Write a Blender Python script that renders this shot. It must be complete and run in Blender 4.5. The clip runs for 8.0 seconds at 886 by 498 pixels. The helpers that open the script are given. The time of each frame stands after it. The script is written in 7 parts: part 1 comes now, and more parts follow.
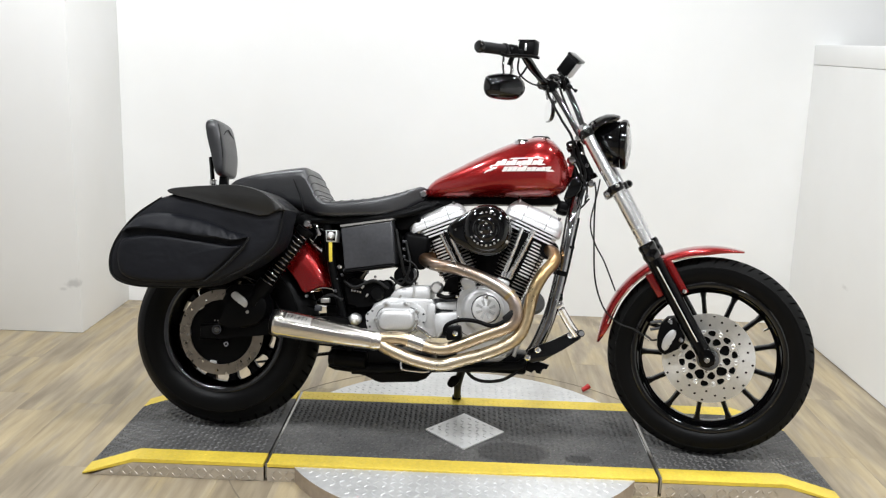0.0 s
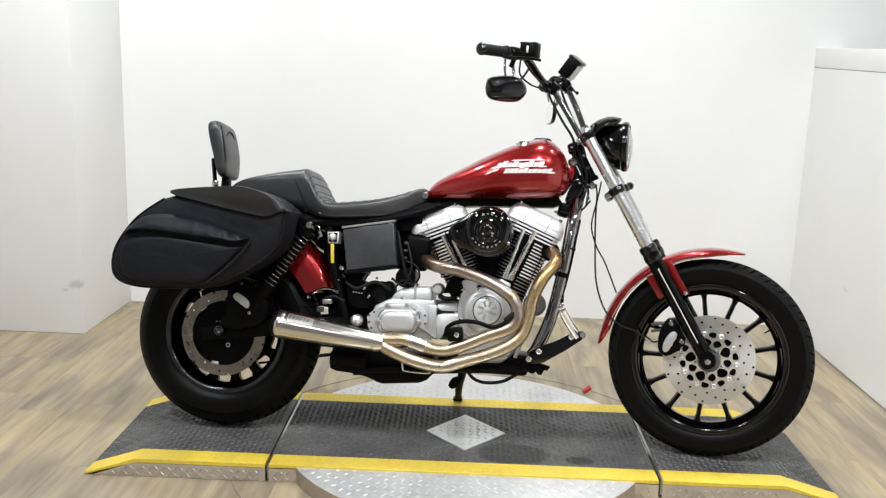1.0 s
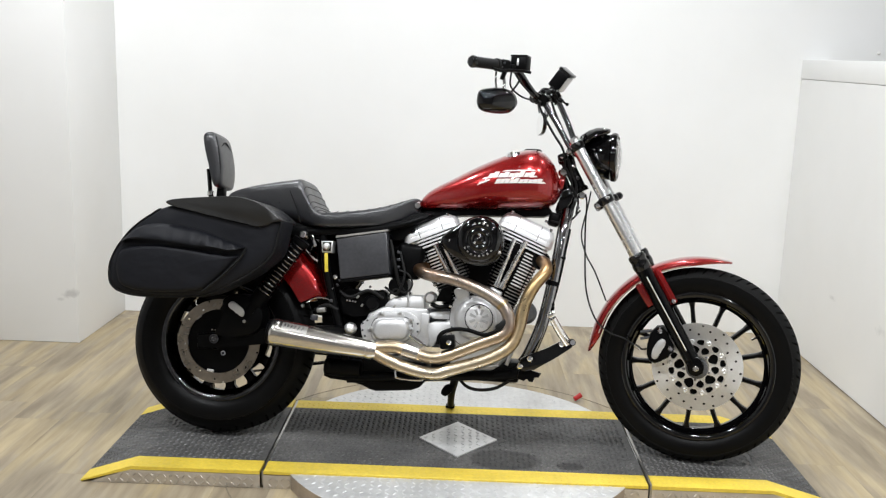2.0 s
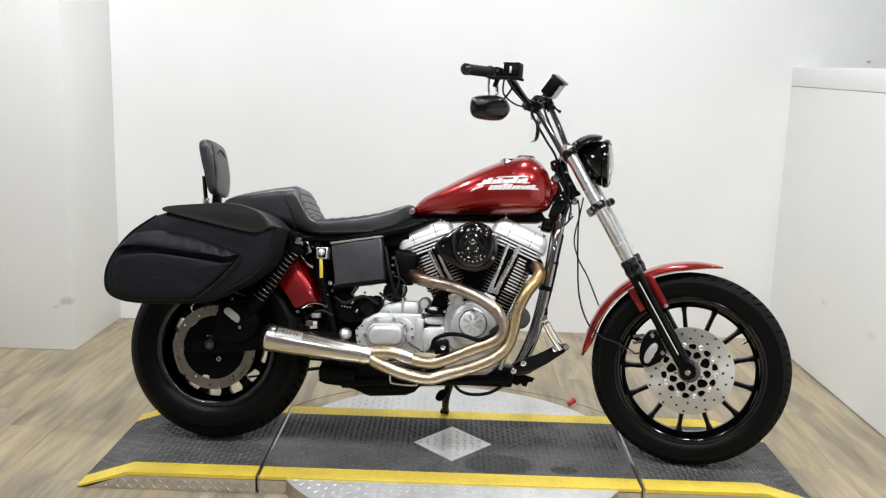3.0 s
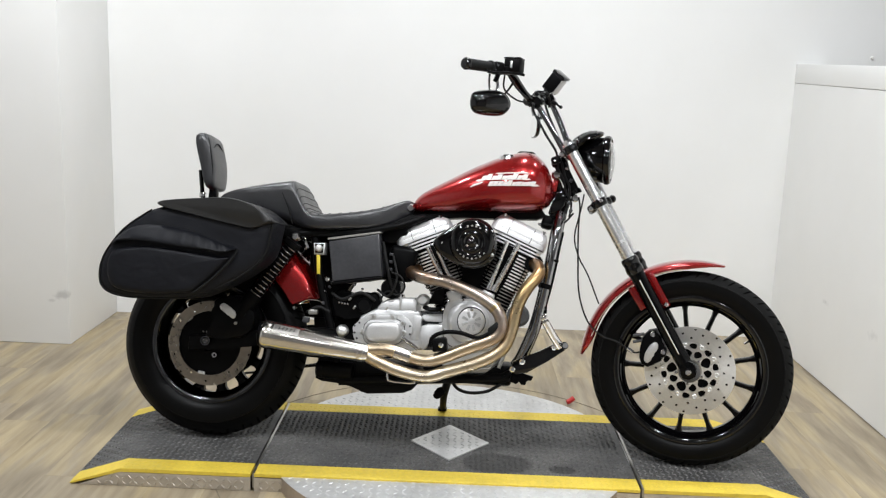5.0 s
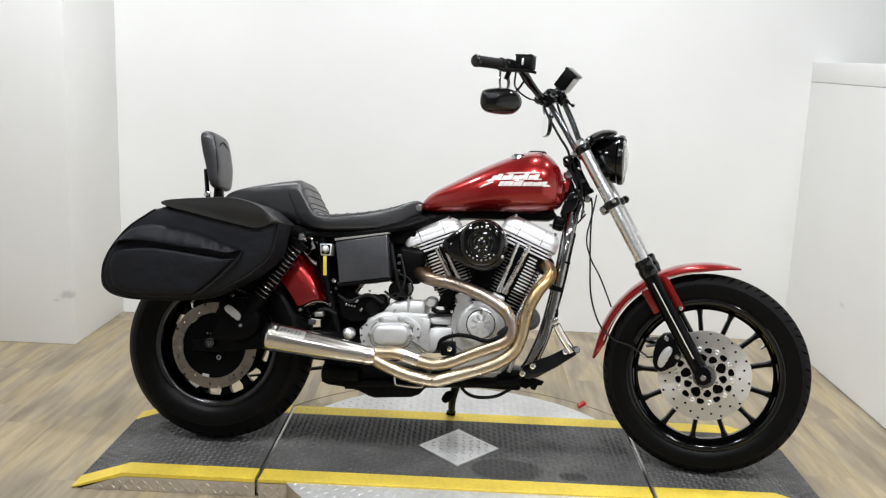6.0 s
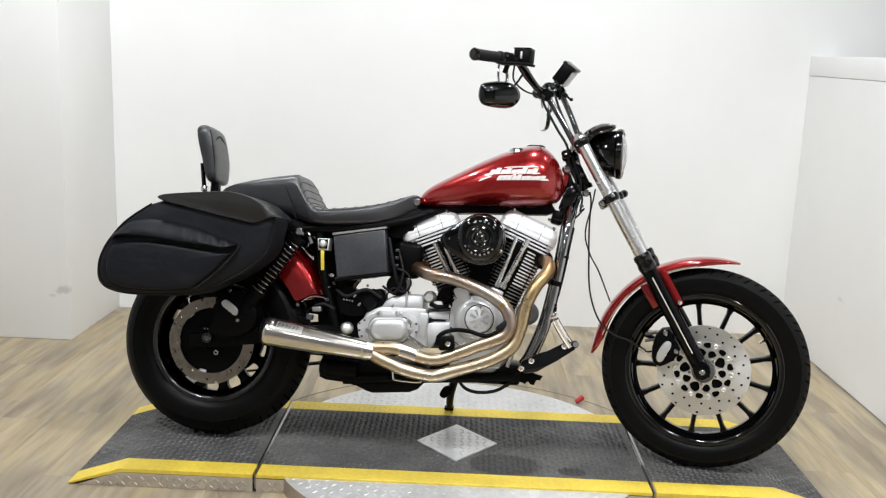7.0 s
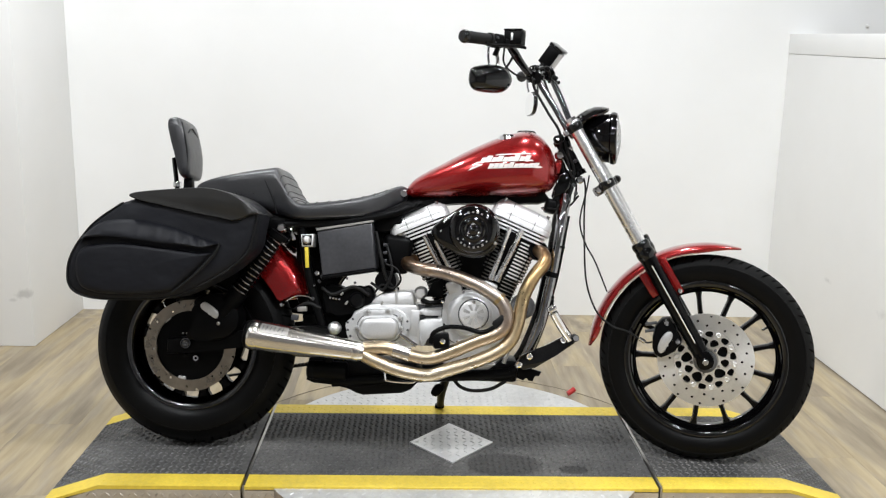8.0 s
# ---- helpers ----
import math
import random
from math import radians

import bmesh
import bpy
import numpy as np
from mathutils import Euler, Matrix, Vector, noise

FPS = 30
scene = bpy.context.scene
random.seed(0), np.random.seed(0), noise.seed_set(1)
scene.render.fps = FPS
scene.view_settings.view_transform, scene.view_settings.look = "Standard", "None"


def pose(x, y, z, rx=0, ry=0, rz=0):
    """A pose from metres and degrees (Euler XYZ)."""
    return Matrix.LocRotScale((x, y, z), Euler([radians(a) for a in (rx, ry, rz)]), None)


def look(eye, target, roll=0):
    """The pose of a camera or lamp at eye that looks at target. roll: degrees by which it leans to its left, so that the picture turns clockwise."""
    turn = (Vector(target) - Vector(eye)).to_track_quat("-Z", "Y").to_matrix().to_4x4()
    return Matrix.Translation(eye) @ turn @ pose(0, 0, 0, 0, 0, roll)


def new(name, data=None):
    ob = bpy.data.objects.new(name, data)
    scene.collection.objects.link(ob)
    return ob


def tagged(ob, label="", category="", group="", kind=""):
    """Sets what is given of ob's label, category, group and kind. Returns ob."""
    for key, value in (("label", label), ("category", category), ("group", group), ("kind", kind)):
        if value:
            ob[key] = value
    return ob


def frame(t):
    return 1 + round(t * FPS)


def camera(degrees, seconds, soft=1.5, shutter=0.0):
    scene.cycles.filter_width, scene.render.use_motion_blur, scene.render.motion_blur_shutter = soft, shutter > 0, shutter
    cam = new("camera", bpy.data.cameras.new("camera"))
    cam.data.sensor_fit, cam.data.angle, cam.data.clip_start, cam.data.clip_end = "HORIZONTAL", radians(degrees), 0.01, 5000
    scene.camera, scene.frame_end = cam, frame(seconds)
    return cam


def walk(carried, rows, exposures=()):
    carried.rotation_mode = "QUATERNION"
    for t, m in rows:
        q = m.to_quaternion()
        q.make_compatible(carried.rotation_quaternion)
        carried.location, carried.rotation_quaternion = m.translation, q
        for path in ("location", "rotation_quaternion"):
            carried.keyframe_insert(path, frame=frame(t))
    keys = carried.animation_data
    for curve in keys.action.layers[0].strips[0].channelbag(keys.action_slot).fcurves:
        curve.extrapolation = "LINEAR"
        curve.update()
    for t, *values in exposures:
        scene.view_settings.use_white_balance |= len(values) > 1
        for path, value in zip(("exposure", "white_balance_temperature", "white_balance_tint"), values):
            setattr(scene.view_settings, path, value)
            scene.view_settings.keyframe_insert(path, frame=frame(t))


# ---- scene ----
# Camera and its way, hand held in front of the motorcycle
cam = camera(52.0, 8.0, soft=1.25)
PATH = [
    (0, (-0.004, -2.901, 1.336), (-0.049, -0.945, 0.922), 1.7),
    (0.5, (-0.005, -2.903, 1.333), (-0.056, -0.948, 0.913), 1.6),
    (1, (-0.006, -2.91, 1.335), (-0.053, -0.953, 0.926), 1.8),
    (1.5, (-0.005, -2.922, 1.337), (-0.039, -0.964, 0.932), 2.0),
    (1.7, (-0.003, -2.935, 1.341), (-0.038, -0.975, 0.943), 1.8),
    (2.8, (-0.003, -2.986, 1.345), (-0.026, -1.022, 0.971), 2.0),
    (3, (0.0, -2.982, 1.34), (-0.021, -1.017, 0.97), 1.7),
    (3.5, (0.001, -2.991, 1.344), (-0.032, -1.024, 0.984), 1.8),
    (4, (0.001, -2.979, 1.345), (-0.025, -1.013, 0.977), 1.5),
    (4.5, (-0.002, -2.954, 1.339), (-0.02, -0.991, 0.959), 2.1),
    (4.7, (0.0, -2.954, 1.339), (-0.018, -0.99, 0.961), 2.1),
    (5.8, (0.009, -2.892, 1.345), (-0.03, -0.932, 0.947), 2.2),
    (6, (0.005, -2.882, 1.336), (-0.037, -0.92, 0.951), 2.2),
    (6.5, (0.004, -2.881, 1.337), (-0.041, -0.92, 0.95), 2.2),
    (7, (-0.002, -2.87, 1.331), (-0.035, -0.91, 0.936), 2.2),
    (7.5, (-0.023, -2.836, 1.325), (-0.043, -0.881, 0.902), 2.7),
    (8, (-0.107, -2.732, 1.323), (-0.046, -0.778, 0.9), 1.2),
]
walk(cam, [(t, look(eye, target, roll)) for t, eye, target, roll in PATH],
     exposures=[(0.0, 0.05), (1.5, 0.01), (3.0, -0.10), (4.5, -0.14), (6.0, -0.10), (8.0, 0.0)])

# ---- world and lamps ----
world = bpy.data.worlds.new("room_world")
scene.world = world
world.use_nodes = True
world.node_tree.nodes["Background"].inputs[0].default_value = (0.9, 0.95, 1.0, 1)
world.node_tree.nodes["Background"].inputs[1].default_value = 0.02

DECK = 0.06          # height of the platform's deck
BACK_Y = 1.80        # face of the back wall
CEIL = 3.1
LAMPS = [(-1.5, -1.5, 51, 0.30), (0.35, -1.5, 51, 0.30), (1.68, -1.5, 38, 0.30), (-1.5, 0.55, 30, 0.30), (0.35, 0.55, 30, 0.30), (1.68, 0.55, 12, 0.30), (-0.8, -3.4, 19, 0.30), (1.2, -3.4, 19, 0.30)]


def ceiling_lamp_light(x, y, watts, size):
    data = bpy.data.lights.new("lamp_light", "AREA")
    data.shape, data.size, data.energy = "DISK", size, watts
    data.color = (0.94, 0.967, 1.0)
    ob = new("lamp_light", data)
    ob.matrix_world = pose(x, y, CEIL - 0.09)
    return ob


for lamp_row in LAMPS:
    ceiling_lamp_light(*lamp_row)


# ---- materials ----
def nodes_of(name):
    m = bpy.data.materials.new(name)
    m.use_nodes = True
    nt = m.node_tree
    return m, nt, nt.nodes["Principled BSDF"]


def link(nt, a, b):
    nt.links.new(a, b)


def coords(nt, scale=(1, 1, 1)):
    tc = nt.nodes.new("ShaderNodeTexCoord")
    mp = nt.nodes.new("ShaderNodeMapping")
    mp.inputs["Scale"].default_value = scale
    link(nt, tc.outputs["Object"], mp.inputs["Vector"])
    return mp.outputs["Vector"]


def noise_node(nt, vec, scale, detail=4.0, rough=0.55):
    n = nt.nodes.new("ShaderNodeTexNoise")
    n.inputs["Scale"].default_value, n.inputs["Detail"].default_value, n.inputs["Roughness"].default_value = scale, detail, rough
    link(nt, vec, n.inputs["Vector"])
    return n.outputs["Fac"]


def ramp(nt, fac, stops):
    r = nt.nodes.new("ShaderNodeValToRGB")
    while len(r.color_ramp.elements) < len(stops):
        r.color_ramp.elements.new(0.5)
    for e, (p, c) in zip(r.color_ramp.elements, stops):
        e.position, e.color = p, (*c, 1) if len(c) == 3 else c
    link(nt, fac, r.inputs["Fac"])
    return r.outputs["Color"]


def bump(nt, bsdf, height, strength, distance=0.002):
    b = nt.nodes.new("ShaderNodeBump")
    b.inputs["Strength"].default_value, b.inputs["Distance"].default_value = strength, distance
    link(nt, height, b.inputs["Height"])
    link(nt, b.outputs["Normal"], bsdf.inputs["Normal"])


def surface(name, base, rough=0.5, metal=0.0, vary=0.12, grain=60.0, stain=4.0, relief=0.1, depth=0.001, coat=0.0, stretch=(1, 1, 1), spec=0.5, rough_vary=0.08, wrinkle=0.0):
    """A material with its colour and roughness varied at two scales and a fine relief."""
    m, nt, b = nodes_of(name)
    vec = coords(nt, stretch)
    fine, wide = noise_node(nt, vec, grain, 5), noise_node(nt, vec, stain, 3)
    mix = nt.nodes.new("ShaderNodeMath")
    mix.operation = "ADD"
    link(nt, fine, mix.inputs[0])
    link(nt, wide, mix.inputs[1])
    half = nt.nodes.new("ShaderNodeMath")
    half.operation = "MULTIPLY"
    half.inputs[1].default_value = 0.5
    link(nt, mix.outputs[0], half.inputs[0])
    lo, hi = [c * (1 - vary) for c in base], [min(1, c * (1 + vary)) for c in base]
    link(nt, ramp(nt, half.outputs[0], [(0.32, lo), (0.68, hi)]), b.inputs["Base Color"])
    link(nt, ramp(nt, half.outputs[0], [(0.3, [max(0.02, rough - rough_vary)] * 3), (0.7, [min(1, rough + rough_vary)] * 3)]), b.inputs["Roughness"])
    b.inputs["Metallic"].default_value = metal
    b.inputs["Specular IOR Level"].default_value = spec
    b.inputs["Coat Weight"].default_value = coat
    b.inputs["Coat Roughness"].default_value = 0.04
    height = fine
    if wrinkle:
        fold = noise_node(nt, coords(nt, (8, 8, 11)), 1.6, 2, 0.5)
        add = nt.nodes.new("ShaderNodeMath")
        add.operation, add.inputs[1].default_value = "MULTIPLY_ADD", wrinkle
        link(nt, fold, add.inputs[0])
        link(nt, fine, add.inputs[2])
        height = add.outputs[0]
    if relief:
        bump(nt, b, height, relief, depth)
    return m


def plank_material():
    m, nt, b = nodes_of("oak_vinyl")
    tc = nt.nodes.new("ShaderNodeTexCoord")
    info = nt.nodes.new("ShaderNodeObjectInfo")
    off = nt.nodes.new("ShaderNodeVectorMath")
    off.operation = "MULTIPLY_ADD"
    link(nt, info.outputs["Random"], off.inputs[0])
    off.inputs[1].default_value = (37.0, 61.0, 13.0)
    link(nt, tc.outputs["Object"], off.inputs[2])
    mp = nt.nodes.new("ShaderNodeMapping")
    mp.inputs["Scale"].default_value = (14, 1.1, 1)
    link(nt, off.outputs[0], mp.inputs["Vector"])
    streak = noise_node(nt, mp.outputs["Vector"], 2.2, 6, 0.6)
    mp2 = nt.nodes.new("ShaderNodeMapping")
    mp2.inputs["Scale"].default_value = (6.8, 1.0, 1)
    link(nt, off.outputs[0], mp2.inputs["Vector"])
    blotch = noise_node(nt, mp2.outputs["Vector"], 1.6, 4, 0.55)
    c1 = ramp(nt, streak, [(0.28, (0.258, 0.214, 0.152)), (0.5, (0.335, 0.284, 0.207)), (0.75, (0.405, 0.350, 0.262))])
    c2 = ramp(nt, blotch, [(0.34, (0.70, 0.68, 0.655)), (0.44, (0.86, 0.845, 0.82)), (0.50, (0.98, 0.965, 0.92)), (0.54, (1.08, 1.04, 0.92)), (0.64, (1.20, 1.145, 0.96))])
    c3 = ramp(nt, info.outputs["Random"], [(0.0, (0.90, 0.89, 0.87)), (1.0, (1.06, 1.05, 1.03))])
    mul = nt.nodes.new("ShaderNodeMix")
    mul.data_type, mul.blend_type = "RGBA", "MULTIPLY"
    mul.inputs[0].default_value = 1
    link(nt, c1, mul.inputs[6])
    link(nt, c2, mul.inputs[7])
    mul2 = nt.nodes.new("ShaderNodeMix")
    mul2.data_type, mul2.blend_type = "RGBA", "MULTIPLY"
    mul2.inputs[0].default_value = 1
    link(nt, mul.outputs[2], mul2.inputs[6])
    link(nt, c3, mul2.inputs[7])
    link(nt, mul2.outputs[2], b.inputs["Base Color"])
    link(nt, ramp(nt, streak, [(0.2, (0.5,) * 3), (0.8, (0.36,) * 3)]), b.inputs["Roughness"])
    bump(nt, b, streak, 0.12, 0.001)
    return m


def wall_material():
    m, nt, b = nodes_of("white_wall_paint")
    vec = coords(nt)
    wide, fine = noise_node(nt, vec, 1.6, 4), noise_node(nt, vec, 180, 3)
    scuff = noise_node(nt, vec, 5.5, 5, 0.7)
    base = ramp(nt, wide, [(0.3, (0.79, 0.79, 0.775)), (0.7, (0.83, 0.83, 0.82))])
    marks = ramp(nt, scuff, [(0.17, (0.90, 0.90, 0.90)), (0.27, (1.0, 1.0, 1.0))])
    mul = nt.nodes.new("ShaderNodeMix")
    mul.data_type, mul.blend_type = "RGBA", "MULTIPLY"
    mul.inputs[0].default_value = 1
    link(nt, base, mul.inputs[6])
    link(nt, marks, mul.inputs[7])
    color = mul.outputs[2]
    for cx, cy, cz, rx, ry, rz, dark in ((-1.832, 1.195, 0.243, 0.062, 0.06, 0.034, 0.74), (-1.880, 1.195, 0.215, 0.025, 0.05, 0.012, 0.84), (1.72, 1.122, 0.372, 0.05, 0.045, 0.020, 0.80), (1.72, 0.631, 0.353, 0.05, 0.06, 0.03, 0.88)):
        off = nt.nodes.new("ShaderNodeVectorMath")
        off.operation = "MULTIPLY_ADD"
        link(nt, vec, off.inputs[0])
        off.inputs[1].default_value, off.inputs[2].default_value = (1 / rx, 1 / ry, 1 / rz), (-cx / rx, -cy / ry, -cz / rz)
        size = nt.nodes.new("ShaderNodeVectorMath")
        size.operation = "LENGTH"
        link(nt, off.outputs[0], size.inputs[0])
        edge = nt.nodes.new("ShaderNodeMath")
        edge.operation, edge.inputs[1].default_value = "MULTIPLY_ADD", 2.0
        link(nt, noise_node(nt, vec, 28, 4, 0.6), edge.inputs[0])
        link(nt, size.outputs["Value"], edge.inputs[2])
        half = nt.nodes.new("ShaderNodeMath")
        half.operation, half.inputs[1].default_value = "MULTIPLY", 0.4
        link(nt, edge.outputs[0], half.inputs[0])
        more = nt.nodes.new("ShaderNodeMix")
        more.data_type, more.blend_type = "RGBA", "MULTIPLY"
        more.inputs[0].default_value = 1
        link(nt, color, more.inputs[6])
        link(nt, ramp(nt, half.outputs[0], [(0.45, (dark, dark, dark)), (0.72, (1, 1, 1))]), more.inputs[7])
        color = more.outputs[2]
    link(nt, color, b.inputs["Base Color"])
    b.inputs["Roughness"].default_value = 0.55
    bump(nt, b, fine, 0.15, 0.0008)
    return m


def red_paint():
    m, nt, b = nodes_of("dark_red_metallic_paint")
    vec = coords(nt)
    flake, wide = noise_node(nt, vec, 900, 2), noise_node(nt, vec, 3, 3)
    link(nt, ramp(nt, flake, [(0.35, (0.20, 0.0022, 0.0028)), (0.65, (0.36, 0.0070, 0.0068))]), b.inputs["Base Color"])
    b.inputs["Metallic"].default_value = 0.6
    link(nt, ramp(nt, wide, [(0.3, (0.23,) * 3), (0.7, (0.28,) * 3)]), b.inputs["Roughness"])
    b.inputs["Coat Weight"].default_value, b.inputs["Coat Roughness"].default_value = 1.0, 0.03
    return m


def tread_material(name, bright, spec, smooth):
    """Worn black deck plate: a greyer trodden middle, dark stains and softer dark patches on the far half."""
    m, nt, b = nodes_of(name)
    vec = coords(nt)
    long_vec = coords(nt, (2.2, 3.2, 1))
    fine, wide, trod = noise_node(nt, vec, 70, 5), noise_node(nt, vec, 7, 5), noise_node(nt, long_vec, 1.9, 3, 0.5)
    color = ramp(nt, trod, [(p, [c * bright for c in col]) for p, col in ((0.34, (0.060, 0.060, 0.060)), (0.50, (0.082, 0.081, 0.080)), (0.68, (0.108, 0.106, 0.103)))])
    layers = [ramp(nt, fine, [(0.3, (0.72, 0.72, 0.72)), (0.7, (1.3, 1.3, 1.3))]), ramp(nt, wide, [(0.3, (0.8, 0.8, 0.8)), (0.7, (1.2, 1.19, 1.17))])]
    # Two stains on the near half, then two softer dark patches further back.
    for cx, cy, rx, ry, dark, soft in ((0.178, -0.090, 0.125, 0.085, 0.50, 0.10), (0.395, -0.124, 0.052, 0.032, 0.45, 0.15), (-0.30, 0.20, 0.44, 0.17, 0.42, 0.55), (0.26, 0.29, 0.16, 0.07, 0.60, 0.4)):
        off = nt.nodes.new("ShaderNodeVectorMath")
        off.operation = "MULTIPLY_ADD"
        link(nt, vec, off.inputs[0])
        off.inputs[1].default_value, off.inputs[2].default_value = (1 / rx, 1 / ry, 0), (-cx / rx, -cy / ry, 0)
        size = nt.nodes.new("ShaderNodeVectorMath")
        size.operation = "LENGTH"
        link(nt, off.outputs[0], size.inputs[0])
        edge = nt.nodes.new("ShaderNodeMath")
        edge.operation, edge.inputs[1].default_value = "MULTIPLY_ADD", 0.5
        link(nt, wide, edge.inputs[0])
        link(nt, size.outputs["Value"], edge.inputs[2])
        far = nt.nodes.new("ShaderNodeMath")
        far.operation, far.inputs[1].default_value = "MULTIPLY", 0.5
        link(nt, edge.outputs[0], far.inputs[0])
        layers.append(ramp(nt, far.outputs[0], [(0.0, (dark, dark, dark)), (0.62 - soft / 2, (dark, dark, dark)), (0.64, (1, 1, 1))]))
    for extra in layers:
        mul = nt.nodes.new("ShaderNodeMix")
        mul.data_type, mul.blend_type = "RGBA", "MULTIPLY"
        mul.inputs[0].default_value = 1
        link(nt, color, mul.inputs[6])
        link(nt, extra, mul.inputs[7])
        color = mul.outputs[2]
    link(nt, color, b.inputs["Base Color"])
    b.inputs["Specular IOR Level"].default_value = spec
    link(nt, ramp(nt, wide, [(0.3, (smooth,) * 3), (0.7, (smooth + 0.16,) * 3)]), b.inputs["Roughness"])
    bump(nt, b, fine, 0.2, 0.001)
    return m


def pipe_material(name, stops, dull):
    """Steel that heat has tinted along its height, with duller burnt stretches."""
    m, nt, b = nodes_of(name)
    tc = nt.nodes.new("ShaderNodeTexCoord")
    sep = nt.nodes.new("ShaderNodeSeparateXYZ")
    link(nt, tc.outputs["Object"], sep.inputs[0])
    n, fine = noise_node(nt, tc.outputs["Object"], 11, 5, 0.65), noise_node(nt, tc.outputs["Object"], 60, 4)
    add = nt.nodes.new("ShaderNodeMath")
    add.operation, add.inputs[1].default_value = "MULTIPLY_ADD", 0.16
    link(nt, n, add.inputs[0])
    link(nt, sep.outputs["Z"], add.inputs[2])
    mul = nt.nodes.new("ShaderNodeMix")
    mul.data_type, mul.blend_type = "RGBA", "MULTIPLY"
    mul.inputs[0].default_value = 1
    link(nt, ramp(nt, add.outputs[0], stops), mul.inputs[6])
    link(nt, ramp(nt, fine, [(0.35, (0.86, 0.84, 0.82)), (0.62, (1.0, 1.0, 1.0))]), mul.inputs[7])
    link(nt, mul.outputs[2], b.inputs["Base Color"])
    b.inputs["Metallic"].default_value = 1.0
    link(nt, ramp(nt, n, [(0.35, (dull,) * 3), (0.66, (dull + 0.16,) * 3)]), b.inputs["Roughness"])
    return m


WALL = wall_material()
OAK = plank_material()
RED = red_paint()
SUBFLOOR = surface("floor_joint", (0.19, 0.16, 0.115), 0.8)
GREY_WALL = surface("grey_wall_paint", (0.50, 0.50, 0.505), 0.7, vary=0.1)
SHOP_WALL = surface("dark_grey_wall_paint", (0.26, 0.26, 0.265), 0.7, vary=0.12)
CEILING = surface("ceiling_paint", (0.20, 0.20, 0.20), 0.8, vary=0.03)
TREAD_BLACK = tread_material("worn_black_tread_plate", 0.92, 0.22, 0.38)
# Brighter copy of the plate for raised marks, with their glints put into the colour.
TREAD_GLINT = tread_material("rubbed_tread_tops", 1.5, 0.45, 0.28)
DECK_ALU = surface("diamond_plate_aluminium", (0.68, 0.68, 0.675), 0.40, 0.6, vary=0.14, grain=40, stain=5, relief=0.15, rough_vary=0.1)
# Tan in this base colour stands for the wood floor's reflection.
SIDE_ALU = surface("scuffed_tan_side_plate", (0.56, 0.51, 0.44), 0.42, 0.6, vary=0.16, grain=40, stain=6, relief=0.15, rough_vary=0.1)
YELLOW = surface("yellow_paint", (0.70, 0.52, 0.06), 0.5, vary=0.16, grain=70, stain=6, relief=0.2)
# Scuffed steel with the floor's tan reflection mixed into its colour.
SKIRT = surface("tan_scuffed_steel", (0.42, 0.36, 0.30), 0.5, 0.6, vary=0.2, grain=40, stain=6)
STEEL_EDGE = surface("bare_steel", (0.42, 0.41, 0.39), 0.4, 1.0, vary=0.2)
ETCHED_STEEL = surface("etched_dull_steel", (0.30, 0.29, 0.27), 0.42, 1.0, vary=0.15, relief=0.0)
CHROME = surface("chrome", (0.84, 0.84, 0.85), 0.06, 1.0, vary=0.04, relief=0.0, rough_vary=0.03)
FORK_CHROME = surface("worn_chrome_tube", (0.94, 0.94, 0.94), 0.26, 1.0, vary=0.04, relief=0.0, rough_vary=0.04)
ALU_CAST = surface("silver_cast_aluminium", (0.60, 0.60, 0.598), 0.44, 0.7, vary=0.10, grain=220, stain=9, relief=0.25, depth=0.0008)
ROCKER_SILVER = surface("bright_silver_enamel", (0.86, 0.86, 0.86), 0.40, 0.55, vary=0.04, grain=160, relief=0.05)
LID_LEATHER = surface("black_leatherette", (0.0120, 0.0117, 0.0112), 0.44, spec=0.4, vary=0.2, grain=260, stain=6, relief=0.35, depth=0.001)
ALU_POLISH = surface("polished_aluminium", (0.80, 0.80, 0.79), 0.16, 1.0, vary=0.05, relief=0.04)
ALU_SATIN = surface("satin_polished_aluminium", (0.88, 0.88, 0.87), 0.44, 1.0, vary=0.05, grain=160, relief=0.06)
STEEL_BRUSHED = surface("brushed_stainless", (0.64, 0.61, 0.56), 0.20, 1.0, vary=0.08, grain=40, relief=0.05, stretch=(1, 8, 8))
PIPE_STEEL = pipe_material("gold_tinted_steel", [(0.34, (0.60, 0.53, 0.42)), (0.46, (0.56, 0.45, 0.30)), (0.58, (0.50, 0.38, 0.21)), (0.68, (0.43, 0.29, 0.14)), (0.76, (0.32, 0.17, 0.08))], 0.26)
PIPE_BROWN = pipe_material("brown_burnt_steel", [(0.34, (0.60, 0.53, 0.42)), (0.44, (0.56, 0.45, 0.31)), (0.53, (0.42, 0.33, 0.27)), (0.60, (0.50, 0.45, 0.41)), (0.655, (0.40, 0.33, 0.28)), (0.69, (0.25, 0.14, 0.07))], 0.25)
DISC_STEEL = surface("brake_disc_steel", (0.78, 0.78, 0.775), 0.40, 1.0, vary=0.07, grain=150, stain=7, relief=0.06)
CARRIER_ALU = surface("turned_carrier_aluminium", (0.90, 0.90, 0.895), 0.32, 1.0, vary=0.06, grain=160, relief=0.06)


def turned(m, amount):
    """Fine marks of the lathe round the wheel's axle, which draw the gloss out into fans."""
    nt = m.node_tree
    tangent = nt.nodes.new("ShaderNodeTangent")
    tangent.direction_type, tangent.axis = "RADIAL", "Y"
    b = nt.nodes["Principled BSDF"]
    b.inputs["Anisotropic"].default_value = amount
    link(nt, tangent.outputs[0], b.inputs["Tangent"])


